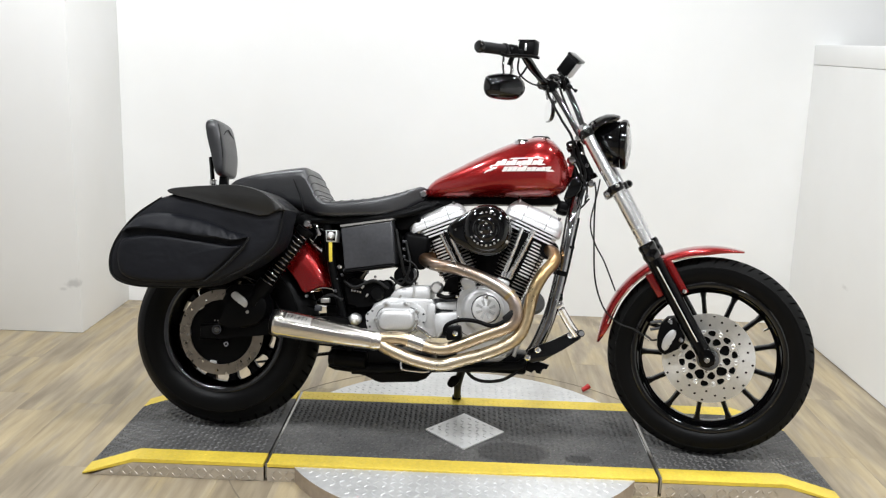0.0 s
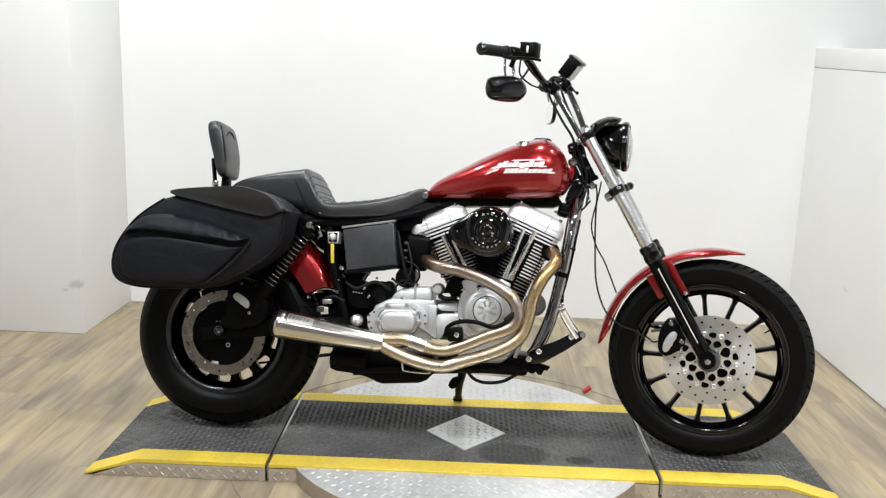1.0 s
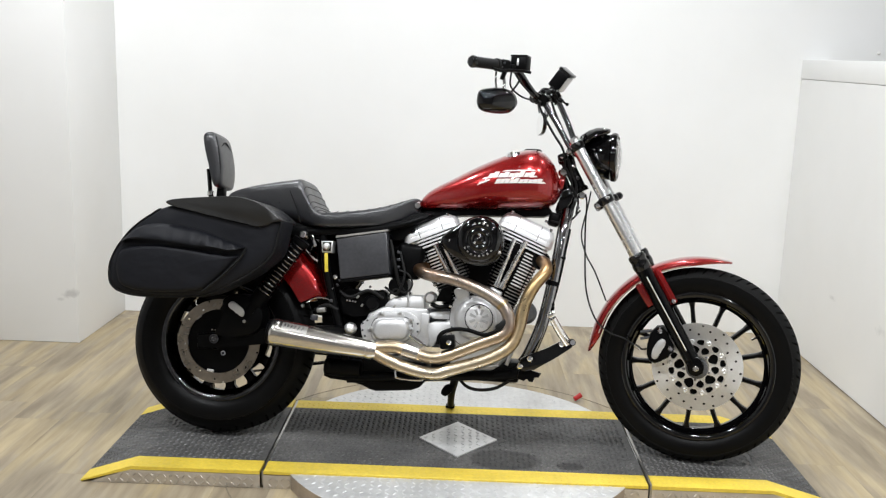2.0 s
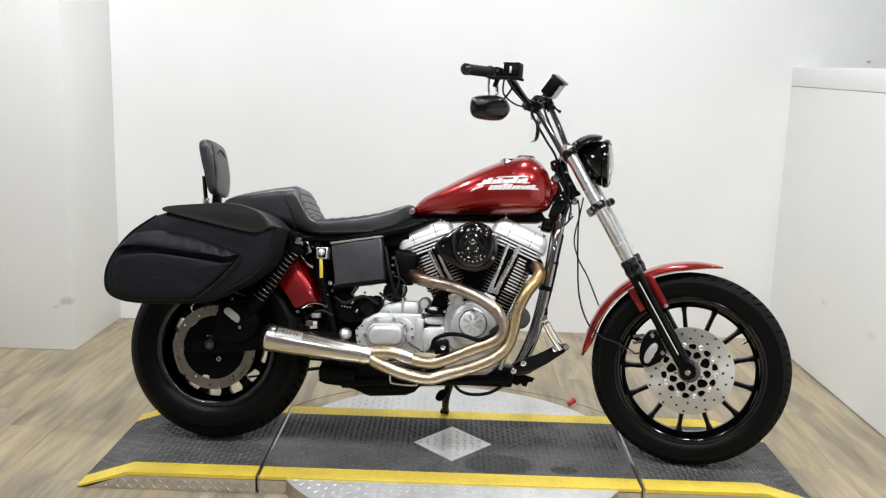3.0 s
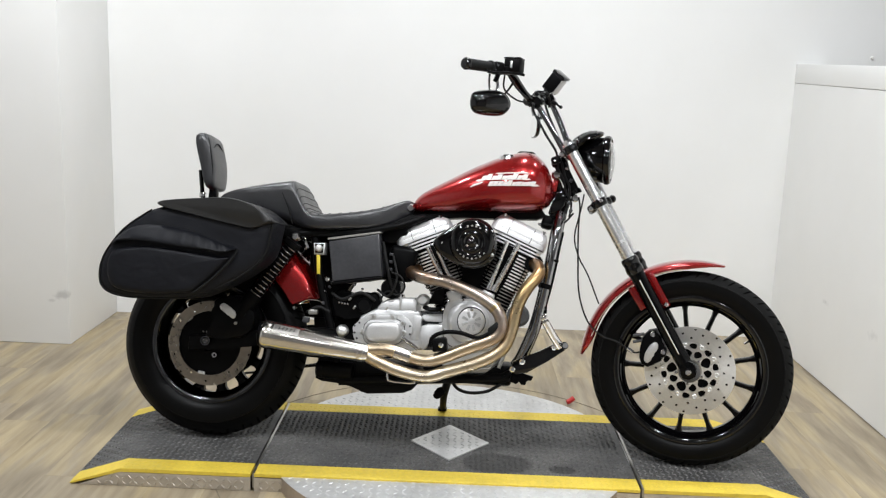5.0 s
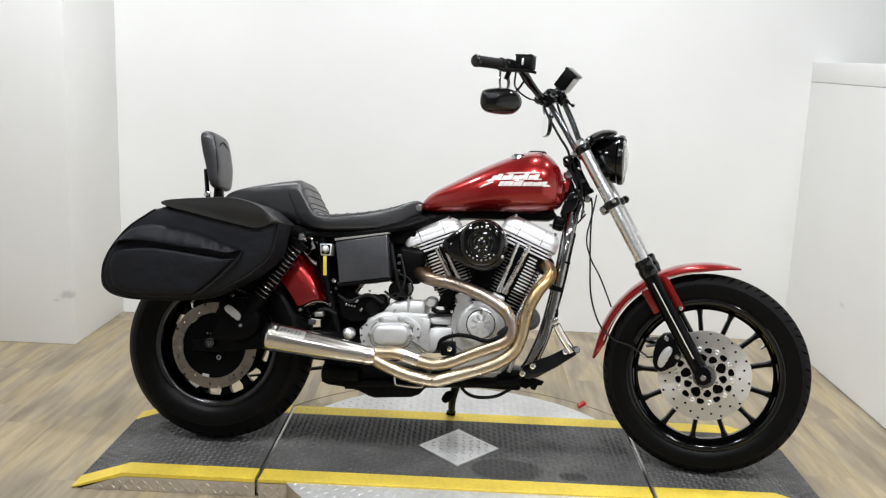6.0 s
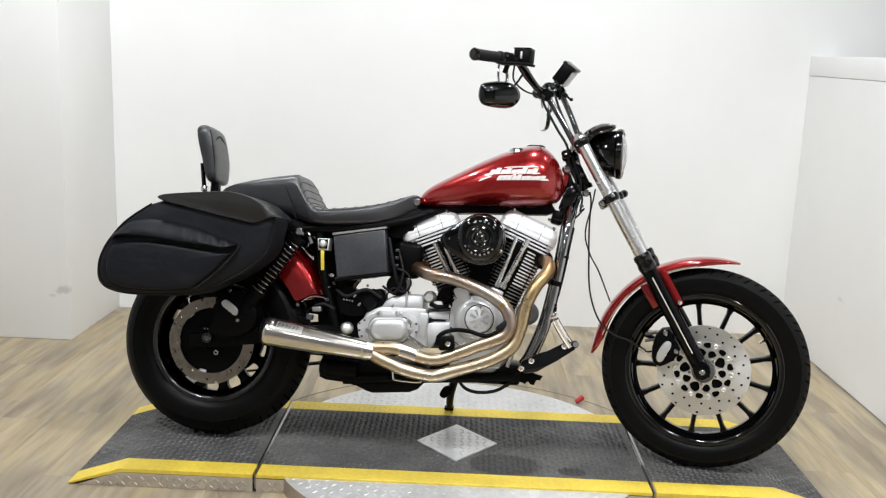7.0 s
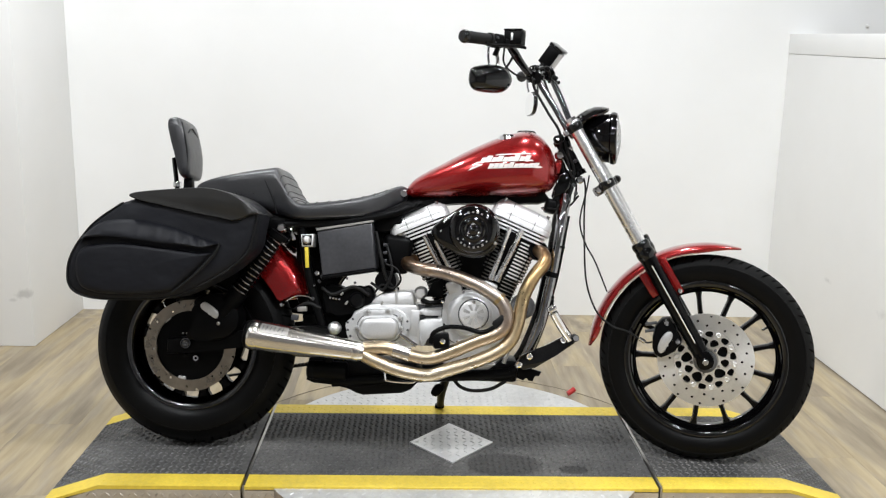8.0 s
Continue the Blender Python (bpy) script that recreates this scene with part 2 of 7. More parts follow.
turned(DISC_STEEL, 0.75)
turned(CARRIER_ALU, 0.7)
# Brown reflection and the saddlebag's shade are put into this disc's base colour.
DISC_BROWN = surface("filmed_brake_disc_steel", (0.33, 0.288, 0.235), 0.30, 1.0, vary=0.2, grain=40, stain=12, relief=0.1)
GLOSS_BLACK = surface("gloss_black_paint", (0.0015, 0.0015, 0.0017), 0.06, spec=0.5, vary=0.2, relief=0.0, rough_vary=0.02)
BLACK_CHROME = surface("black_chrome_tube", (0.20, 0.20, 0.21), 0.09, 1.0, vary=0.35, stain=14, relief=0.0, rough_vary=0.03)
# Paler metal for the near tube only, standing in for its strong reflections.
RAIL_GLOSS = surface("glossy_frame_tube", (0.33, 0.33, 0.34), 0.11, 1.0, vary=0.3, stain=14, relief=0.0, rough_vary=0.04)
RIM_POLISH = surface("dark_polished_rim", (0.095, 0.095, 0.098), 0.17, 1.0, vary=0.3, stain=9, relief=0.0, rough_vary=0.06)
WHEEL_BLACK = surface("gloss_black_wheel_paint", (0.0015, 0.0015, 0.0017), 0.10, vary=0.2, relief=0.0, spec=0.55, rough_vary=0.03)
SPOKE_BLACK = surface("black_spoke_paint", (0.0014, 0.0014, 0.0016), 0.20, spec=0.15, vary=0.2, relief=0.0, rough_vary=0.05)
SATIN_BLACK = surface("satin_black_metal", (0.0022, 0.0022, 0.0024), 0.38, spec=0.08, vary=0.25, grain=120, relief=0.1)
BOX_GREY = surface("worn_black_box", (0.040, 0.041, 0.046), 0.36, vary=0.3, grain=90, stain=11, relief=0.15)
TYRE_TREAD = surface("dusty_tread_rubber", (0.0078, 0.0078, 0.0077), 0.62, spec=0.08, vary=0.3, grain=120, relief=0.25)
# Darker copy of the rubber that paints shade into the cut grooves.
TYRE_GROOVE = surface("tread_groove_rubber", (0.0015, 0.0015, 0.0015), 0.8, spec=0.03, vary=0.2)
FRAME_BLACK = surface("worn_black_frame_paint", (0.0026, 0.0026, 0.0028), 0.34, spec=0.16, vary=0.3, grain=90, relief=0.1)
TYRE = surface("tyre_rubber", (0.0020, 0.0020, 0.0021), 0.40, spec=0.12, vary=0.3, grain=160, relief=0.25)
LEATHER = surface("black_leather", (0.0095, 0.0098, 0.0118), 0.34, spec=0.8, vary=0.25, grain=190, stain=7, relief=0.4, depth=0.0012, wrinkle=5.0)
FABRIC = surface("black_ballistic_fabric", (0.0040, 0.0045, 0.0070), 0.56, spec=0.22, vary=0.3, grain=420, stain=6, relief=0.5, depth=0.001, wrinkle=11.0)
FABRIC_TRIM = surface("black_webbing", (0.002, 0.002, 0.0022), 0.6, spec=0.25, vary=0.2, grain=350, relief=0.4)
RUBBER = surface("black_rubber", (0.004, 0.004, 0.004), 0.6, spec=0.25, vary=0.2, grain=150, relief=0.2)
DECAL = surface("silver_decal", (0.70, 0.68, 0.65), 0.35, vary=0.06)
TAG_YELLOW = surface("yellow_tag", (0.62, 0.48, 0.04), 0.5)
FILTER_GREY = surface("grey_filter_enamel", (0.085, 0.086, 0.09), 0.40, vary=0.2, grain=60, relief=0.05)
CLIP_RED = surface("red_plastic", (0.50, 0.02, 0.02), 0.4)
MIRROR = surface("mirror_glass", (0.9, 0.9, 0.9), 0.02, 1.0, vary=0.01, relief=0.0, rough_vary=0.0)
GREY_LENS = surface("headlamp_reflector", (0.75, 0.76, 0.77), 0.12, 1.0, vary=0.05)


def glass_material():
    m, nt, b = nodes_of("clear_glass")
    b.inputs["Transmission Weight"].default_value = 1.0
    b.inputs["Roughness"].default_value = 0.02
    b.inputs["IOR"].default_value = 1.45
    return m


def lamp_material():
    m, nt, b = nodes_of("lamp_diffuser")
    b.inputs["Base Color"].default_value = (0.9, 0.9, 0.9, 1)
    b.inputs["Emission Color"].default_value = (0.93, 0.975, 1.0, 1)
    b.inputs["Emission Strength"].default_value = 9.0
    return m


GLASS = glass_material()
DIFFUSER = lamp_material()


# ---- mesh helpers ----
def finish(name, bm, mats, angle=38):
    """A mesh from bm, smooth but for edges sharper than the angle."""
    bmesh.ops.recalc_face_normals(bm, faces=bm.faces)
    for f in bm.faces:
        f.smooth = True
    for e in bm.edges:
        if len(e.link_faces) == 2 and e.calc_face_angle(0) > radians(angle):
            e.smooth = False
    me = bpy.data.meshes.new(name)
    bm.to_mesh(me)
    bm.free()
    for m in mats if isinstance(mats, (list, tuple)) else [mats]:
        me.materials.append(m)
    return me


def part(name, bm, material, parent=None, label="", m=None, angle=38):
    """One mesh object under a thing or a part."""
    me = bm if isinstance(bm, bpy.types.Mesh) else finish(name, bm, material, angle)
    ob = new(name, me)
    if parent is not None:
        ob.parent = parent
    if m is not None:
        ob.matrix_local = m
    if label:
        tagged(ob, label)
    return ob


def box(size, at=(0, 0, 0), rot=(0, 0, 0), bevel=0.0, segs=2, bm=None):
    bm = bm or bmesh.new()
    r = bmesh.ops.create_cube(bm, size=1, matrix=pose(*at, *rot) @ Matrix.Diagonal((*size, 1)))
    if bevel:
        es = list({e for v in r["verts"] for e in v.link_edges})
        bmesh.ops.bevel(bm, geom=es, offset=bevel, segments=segs, affect="EDGES", profile=0.5)
    return bm


def slab(points, y0, y1, bevel=0.0, segs=2, bm=None):
    """A plate: an outline in x and z, thick from y0 to y1."""
    bm = bm or bmesh.new()
    a = [bm.verts.new((x, y0, z)) for x, z in points]
    b = [bm.verts.new((x, y1, z)) for x, z in points]
    n = len(points)
    bm.faces.new(a), bm.faces.new(b[::-1])
    for i in range(n):
        bm.faces.new((a[i], b[i], b[(i + 1) % n], a[(i + 1) % n]))
    if bevel:
        es = [e for v in a + b for e in v.link_edges if (e.verts[0] in a) == (e.verts[1] in a)]
        bmesh.ops.bevel(bm, geom=list(set(es)), offset=bevel, segments=segs, affect="EDGES", profile=0.5)
    return bm


def smooth_path(points, steps=8):
    """A Catmull-Rom line through the points."""
    p = [Vector(q) for q in points]
    p = [p[0] * 2 - p[1]] + p + [p[-1] * 2 - p[-2]]
    out = []
    for i in range(1, len(p) - 2):
        for k in range(steps):
            t = k / steps
            a, b, c, d = p[i - 1], p[i], p[i + 1], p[i + 2]
            out.append(0.5 * (2 * b + (c - a) * t + (2 * a - 5 * b + 4 * c - d) * t * t + (3 * b - a - 3 * c + d) * t ** 3))
    return out + [p[-2]]


def tube(points, radius, segs=12, steps=6, bm=None, caps=True):
    """A round tube along a smooth line; radius: a number, or one for each end."""
    bm = bm or bmesh.new()
    line = smooth_path(points, steps) if steps > 1 else [Vector(q) for q in points]
    r0, r1 = radius if isinstance(radius, (tuple, list)) else (radius, radius)
    up, rings = None, []
    for i, q in enumerate(line):
        d = (line[min(i + 1, len(line) - 1)] - line[max(i - 1, 0)]).normalized()
        side = d.orthogonal() if up is None else (up - d * up.dot(d))
        up = side.normalized()
        w = d.cross(up)
        r = r0 + (r1 - r0) * i / max(1, len(line) - 1)
        rings.append([bm.verts.new(q + (up * math.cos(a) + w * math.sin(a)) * r) for a in (2 * math.pi * k / segs for k in range(segs))])
    for a, b in zip(rings, rings[1:]):
        for k in range(segs):
            bm.faces.new((a[k], a[(k + 1) % segs], b[(k + 1) % segs], b[k]))
    if caps:
        bm.faces.new(rings[0][::-1]), bm.faces.new(rings[-1])
    return bm


def lathe(profile, segs=32, m=None, bm=None, closed=False):
    """A body of revolution about the local y axis: profile of (radius, y)."""
    bm = bm or bmesh.new()
    m = m or Matrix()
    rings = []
    for r, y in profile:
        if r < 1e-5:
            rings.append([bm.verts.new(m @ Vector((0, y, 0)))])
        else:
            rings.append([bm.verts.new(m @ Vector((r * math.cos(a), y, r * math.sin(a)))) for a in (2 * math.pi * k / segs for k in range(segs))])
    pairs = list(zip(rings, rings[1:])) + ([(rings[-1], rings[0])] if closed else [])
    for a, b in pairs:
        for k in range(segs):
            q = [a[k % len(a)], a[(k + 1) % len(a)], b[(k + 1) % len(b)], b[k % len(b)]]
            q = list(dict.fromkeys(q))
            if len(q) > 2:
                bm.faces.new(q)
    return bm


def rod(a, b, radius, segs=12, bm=None):
    return tube([a, b], radius, segs, 1, bm)


def bolt(at, r, h, bm=None, segs=10):
    """A domed bolt head that faces the camera's side (-y)."""
    x, y, z = at
    return lathe([(0, -h), (r * 0.6, -h), (r, -h * 0.6), (r, 0), (0, 0)], segs, pose(x, y, z), bm)


def loft(rings, bm=None, caps=True):
    """Rings of equal length, joined one after another."""
    bm = bm or bmesh.new()
    vs = [[bm.verts.new(p) for p in ring] for ring in rings]
    n = len(vs[0])
    for a, b in zip(vs, vs[1:]):
        for k in range(n):
            bm.faces.new((a[k], a[(k + 1) % n], b[(k + 1) % n], b[k]))
    if caps:
        bm.faces.new(vs[0][::-1]), bm.faces.new(vs[-1])
    return bm


def pierced(outer, holes, y0, y1, bm=None):
    """A flat plate in x and z with holes right through it."""
    bm = bm or bmesh.new()
    edges, loops = [], []
    for ring in [outer] + holes:
        vs = [bm.verts.new((x, y0, z)) for x, z in ring]
        loops.append(vs)
        edges += [bm.edges.new((vs[i], vs[(i + 1) % len(vs)])) for i in range(len(vs))]
    r = bmesh.ops.triangle_fill(bm, use_beauty=True, use_dissolve=False, edges=edges, normal=(0, 1, 0))
    faces = [f for f in r["geom"] if isinstance(f, bmesh.types.BMFace)]
    ext = bmesh.ops.extrude_face_region(bm, geom=faces)
    bmesh.ops.translate(bm, verts=[v for v in ext["geom"] if isinstance(v, bmesh.types.BMVert)], vec=(0, y1 - y0, 0))
    return bm


def circle(x, z, r, n=24, a0=0.0):
    return [(x + r * math.cos(a0 + 2 * math.pi * k / n), z + r * math.sin(a0 + 2 * math.pi * k / n)) for k in range(n)]


def thing(name, label, category, m=None, group=""):
    ob = new(name)
    ob.empty_display_size = 0.1
    if m is not None:
        ob.matrix_world = m
    return tagged(ob, label, category, group)


def structure(name, bm, mat, label, category):
    return tagged(part(name, bm, mat), label, category, kind="structure")


# ---- the room ----
floor_base = structure("floor", box((7.4, 7.4, 0.05), (0, -1.7, -0.029)), SUBFLOOR, "light oak wood plank floor with worn boards", "floor")
structure("wall_back", box((7.0, 0.12, CEIL), (0, BACK_Y + 0.06, CEIL / 2)), WALL, "plain white painted back wall", "wall")
structure("wall_left", box((0.12, 7.2, CEIL), (-3.3, -1.7, CEIL / 2)), GREY_WALL, "plain mid-grey side wall", "wall")
structure("wall_right", box((0.12, 7.2, CEIL), (3.3, -1.7, CEIL / 2)), GREY_WALL, "plain mid-grey side wall", "wall")
structure("wall_front", box((7.0, 0.12, CEIL), (0, -5.3, CEIL / 2)), SHOP_WALL, "plain grey wall", "wall")
structure("wall_pillar", box((1.44, 0.605, CEIL), (-2.52, 1.4975, CEIL / 2 + 0.0005), bevel=0.004), WALL, "white painted wall return with scuffed corner", "wall")
structure("ceiling", box((7.0, 7.4, 0.1), (0, -1.7, CEIL + 0.05)), CEILING, "plain grey ceiling with round lamps", "ceiling")
def sloping(bm):
    """Lets the top of the half wall run down a little towards the room."""
    for v in bm.verts:
        if v.co.z > 1.0:
            v.co.z -= (BACK_Y - v.co.y) * math.tan(radians(1.04))
    return bm


structure("wall_half", sloping(box((0.13, 4.6, 1.346), (1.785, -0.5, 0.677))), WALL, "white half-height partition wall", "wall")
structure("trim", sloping(box((0.137, 4.6, 0.095), (1.785, -0.5, 1.3995), bevel=0.003)), WALL, "white painted cap board, slightly out of level, on the half wall", "trim")


def ceiling_lamp(x, y, size):
    r = size / 2
    ob = thing("ceiling_lamp", "round white ceiling lamp with frosted diffuser", "ceiling lamp", pose(x, y, CEIL), "ceiling lamps")
    part("housing", lathe([(0, 0), (r + 0.03, 0), (r + 0.03, -0.04), (r + 0.022, -0.05), (0, -0.05)], 32, pose(0, 0, 0, 90)), CEILING, ob)
    part("diffuser", lathe([(0, -0.052), (r, -0.052), (r, -0.07), (r - 0.02, -0.082), (0, -0.084)], 32, pose(0, 0, 0, 90)), DIFFUSER, ob, "glowing frosted diffuser")
    return ob


for lx, ly, _, ll in LAMPS:
    ceiling_lamp(lx, ly, ll)


# ---- the platform under the motorcycle ----
def lozenges(x0, x1, y0, y1, pitch, length, width, height, inside=lambda x, y: True):
    """Raised tread marks, laid crosswise in turn."""
    vs, fs = [], []
    nx, ny = int((x1 - x0) / pitch), int((y1 - y0) / pitch)
    for i in range(nx):
        for j in range(ny):
            x, y = x0 + (i + 0.5) * pitch, y0 + (j + 0.5) * pitch
            if not inside(x, y):
                continue
            a = radians(45 if (i + j) % 2 else -45) + random.uniform(-0.03, 0.03)
            c, s, k = math.cos(a), math.sin(a), len(vs)
            for u, v, h in ((-length, 0, 0), (0, -width, 0), (length, 0, 0), (0, width, 0), (-length * 0.55, 0, height), (length * 0.55, 0, height)):
                vs.append((x + u * c - v * s, y + u * s + v * c, h))
            fs += [(k, k + 1, k + 4), (k + 1, k + 2, k + 5), (k + 1, k + 5, k + 4), (k + 2, k + 3, k + 5), (k + 3, k, k + 4), (k + 3, k + 4, k + 5)]
    bm = bmesh.new()
    bv = [bm.verts.new(v) for v in vs]
    for f in fs:
        bm.faces.new([bv[i] for i in f])
    return bm


Y0, Y1 = -0.247, 0.392         # near and far edge of the deck
STRIP = 0.078                  # width of the yellow borders
XG = 0.608                     # where the sections meet
XK, XE = 1.03, 1.195           # where the end ramps begin and end
BED = (0.022, 0.07)            # middle of the turntable

table = thing("turntable", "round silver diamond-plate turntable on the wood floor", "turntable", pose(BED[0], BED[1], 0))
R0, R1, TOP = 0.808, 0.622, 0.0535
part("side_band", lathe([(R1 - 0.012, 0.001), (R1, 0.001), (R1, TOP - 0.003), (R1 - 0.012, TOP - 0.003)], 96, pose(0, 0, 0, 90), closed=True), SKIRT, table, "scuffed metal side band, tan from a painted-in floor reflection")
part("top_plate", lathe([(0, TOP), (R1, TOP), (R1 + 0.0015, TOP - 0.0015), (R1, TOP - 0.003), (0, TOP - 0.003)], 96, pose(0, 0, 0, 90)), DECK_ALU, table, "silver diamond-plate top")
part("floor_ring", lathe([(R0, 0.0004), (R0, 0.0014), (R0 + 0.004, 0.0014), (R0 + 0.004, 0.0004)], 120, pose(0, 0, 0, 90), closed=True), SUBFLOOR, table, "thin dark joint round the turntable")
tread = part("top_tread", lozenges(-0.62, 0.62, -0.62, 0.62, 0.026, 0.0105, 0.0028, 0.0016, lambda x, y: x * x + y * y < 0.6 ** 2), DECK_ALU, table, m=pose(0, 0, TOP))
tagged(tread, kind="stuff")

platform = thing("lift_platform", "black tread-plate platform with yellow borders and silver sides", "platform", pose(0, 0, 0))


def deck_section(x0, x1, kink, sign):
    """One section of the deck; kink: where its end slopes to the floor."""
    lab = "black raised-tread deck plate"
    ys = (Y0 + STRIP, Y1 - STRIP)
    top = DECK
    if kink is None:
        bm = box((x1 - x0, ys[1] - ys[0], 0.012), ((x0 + x1) / 2, sum(ys) / 2, top - 0.006))
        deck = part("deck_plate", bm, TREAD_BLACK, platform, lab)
        for y in ((Y0 + Y0 + STRIP) / 2, (Y1 + Y1 - STRIP) / 2):
            part("yellow_border", box((x1 - x0, STRIP, 0.012), ((x0 + x1) / 2, y, top - 0.0055), bevel=0.0015, segs=1), YELLOW, platform, "worn yellow painted border")
        for y in (Y0 + 0.004, Y1 - 0.004):
            part("side_plate", box((x1 - x0, 0.006, top - 0.014), ((x0 + x1) / 2, y, (top - 0.014) / 2)), SIDE_ALU, platform)
        span = (x0, x1)
    else:
        e, k, i = (x0, kink, x1) if sign < 0 else (x1, kink, x0)
        prof = [(i, top), (k, top), (e, 0.006), (e, 0.001), (k, top - 0.012), (i, top - 0.012)]
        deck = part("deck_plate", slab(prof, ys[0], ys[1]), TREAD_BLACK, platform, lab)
        for a, b in ((Y0, ys[0]), (ys[1], Y1)):
            part("yellow_border", slab([(x, z + 0.0005) for x, z in prof], a, b), YELLOW, platform, "worn yellow painted border")
        wedge = [(i, top - 0.013), (k + sign * 0.01, top - 0.013), (e - sign * 0.03, 0.001), (i, 0.001)]
        for y in (Y0 + 0.001, Y1 - 0.007):
            part("side_plate", slab(wedge, y, y + 0.006), SIDE_ALU, platform, "silver diamond-plate side")
        span = (min(i, k), max(i, k))
    for ya, yb in ((Y0 + 0.004, ys[0]), (ys[1], Y1 - 0.004)):
        tagged(part("border_tread", lozenges(span[0], span[1], ya, yb, 0.0190, 0.0088, 0.0030, 0.0011), YELLOW, platform, m=pose(0, 0, top + 0.0003)), kind="stuff")
    marks = lozenges(span[0], span[1], ys[0], ys[1], 0.0190, 0.0090, 0.0031, 0.0030, lambda x, y: abs(x - 0.022) / 0.145 + abs(y - 0.07) / 0.165 > 1.02)
    tagged(part("deck_tread", marks, TREAD_GLINT, platform, m=pose(0, 0, top)), kind="stuff")
    if kink is not None:
        slope = math.atan2(top - 0.006, abs(e - k))
        run = math.hypot(e - k, top - 0.006)
        marks = lozenges(0, run, ys[0], ys[1], 0.0190, 0.0090, 0.0031, 0.0030)
        mm = pose(k, 0, top) @ (Matrix.Rotation(slope, 4, "Y") if sign > 0 else Matrix.Rotation(math.pi, 4, "Z") @ Matrix.Rotation(slope, 4, "Y") @ Matrix.Translation((0, -(ys[0] + ys[1]), 0)))
        tagged(part("deck_tread", marks, TREAD_GLINT, platform, m=mm), kind="stuff")


GAP = 0.006
deck_section(-XG + GAP, XG - GAP + 0.03, None, 0)
deck_section(-XE, -XG - GAP, -XK, -1)
deck_section(XG + GAP + 0.03, XE + 0.02, XK, 1)
# raised marks on the silver side of the left end and by the middle section
side_marks = lozenges(-1.15, 1.03, -0.046, 0.0, 0.0200, 0.0092, 0.0026, 0.0030, lambda x, y: 0.048 + y < (x + 1.155) / 0.135 * 0.046 and not (-0.625 < x < -0.595) and not (-0.49 < x < 0.53) and not (0.62 < x < 0.655))
tagged(part("side_tread", side_marks, SIDE_ALU, platform, m=pose(0, Y0 - 0.0005, 0.048, 90, 0, 0)), kind="stuff")
for gx in (-XG, XG + 0.03):
    part("section_edge", box((0.0075, Y1 - Y0 - 0.01, 0.05), (gx + GAP * 0.6, (Y0 + Y1) / 2, DECK - 0.0245)), STEEL_EDGE, platform, "bright worn steel joint edge")
# the bright diamond let into the middle
DIA = [(0.022 - 0.138, 0.066), (0.020, 0.066 - 0.152), (0.022 + 0.138, 0.070), (0.020, 0.066 + 0.158)]
dm = bmesh.new()
dv = [dm.verts.new((x, y, DECK + 0.0042)) for x, y in DIA]
dw = [dm.verts.new((x, y, DECK - 0.002)) for x, y in DIA]
dm.faces.new(dv), dm.faces.new(dw[::-1])
for k in range(4):
    dm.faces.new((dv[k], dw[k], dw[(k + 1) % 4], dv[(k + 1) % 4]))
part("diamond_inlay", dm, DECK_ALU, platform, "bright diamond-shaped aluminium inlay")
tagged(part("inlay_tread", lozenges(-0.13, 0.17, -0.1, 0.24, 0.026, 0.011, 0.0034, 0.0018, lambda x, y: abs(x - 0.022) / 0.12 + abs(y - 0.068) / 0.135 < 1), DECK_ALU, platform, m=pose(0, 0, DECK + 0.0042)), kind="stuff")


# ---- the motorcycle: x ahead, z up, the side that is seen faces -y; it leans on its side stand ----
LEAN, YAW, STEER, RAKE = 13.0, -3.9, 12.0, 29.0
bike = thing("motorcycle", "dark red cruiser motorcycle with black saddlebag, leaning on its stand", "motorcycle",
             pose(0, 0, DECK + 0.003) @ Matrix.Rotation(radians(YAW), 4, "Z") @ Matrix.Rotation(radians(-LEAN), 4, "X"))
HEAD = Vector((0.40, 0, 1.0))
STEERED = (Matrix.Translation(HEAD) @ Matrix.Rotation(radians(-STEER), 4, Vector((-math.sin(radians(RAKE)), 0, math.cos(radians(RAKE))))) @ Matrix.Translation(-HEAD))
FRONT = Vector((0.82, 0, 0.331))
REAR = Vector((-0.821, 0, 0.325))


def closed_curve(points, steps=4):
    """A closed smooth outline in x and z."""
    n, out = len(points), []
    for i in range(n):
        a, b, c, d = (Vector(points[(i + k) % n]) for k in (-1, 0, 1, 2))
        for k in range(steps):
            t = k / steps
            q = 0.5 * (2 * b + (c - a) * t + (2 * a - 5 * b + 4 * c - d) * t * t + (3 * b - a - 3 * c + d) * t ** 3)
            out.append((q.x, q.y))
    return out


def swell(outline, layers, centre=None):
    """A soft body: one outline in x and z, at each y scaled about its middle."""
    cx, cz = centre or (sum(p[0] for p in outline) / len(outline), sum(p[1] for p in outline) / len(outline))
    return loft([[(cx + (x - cx) * s, y, cz + (z - cz) * s) for x, z in outline] for y, s in layers])


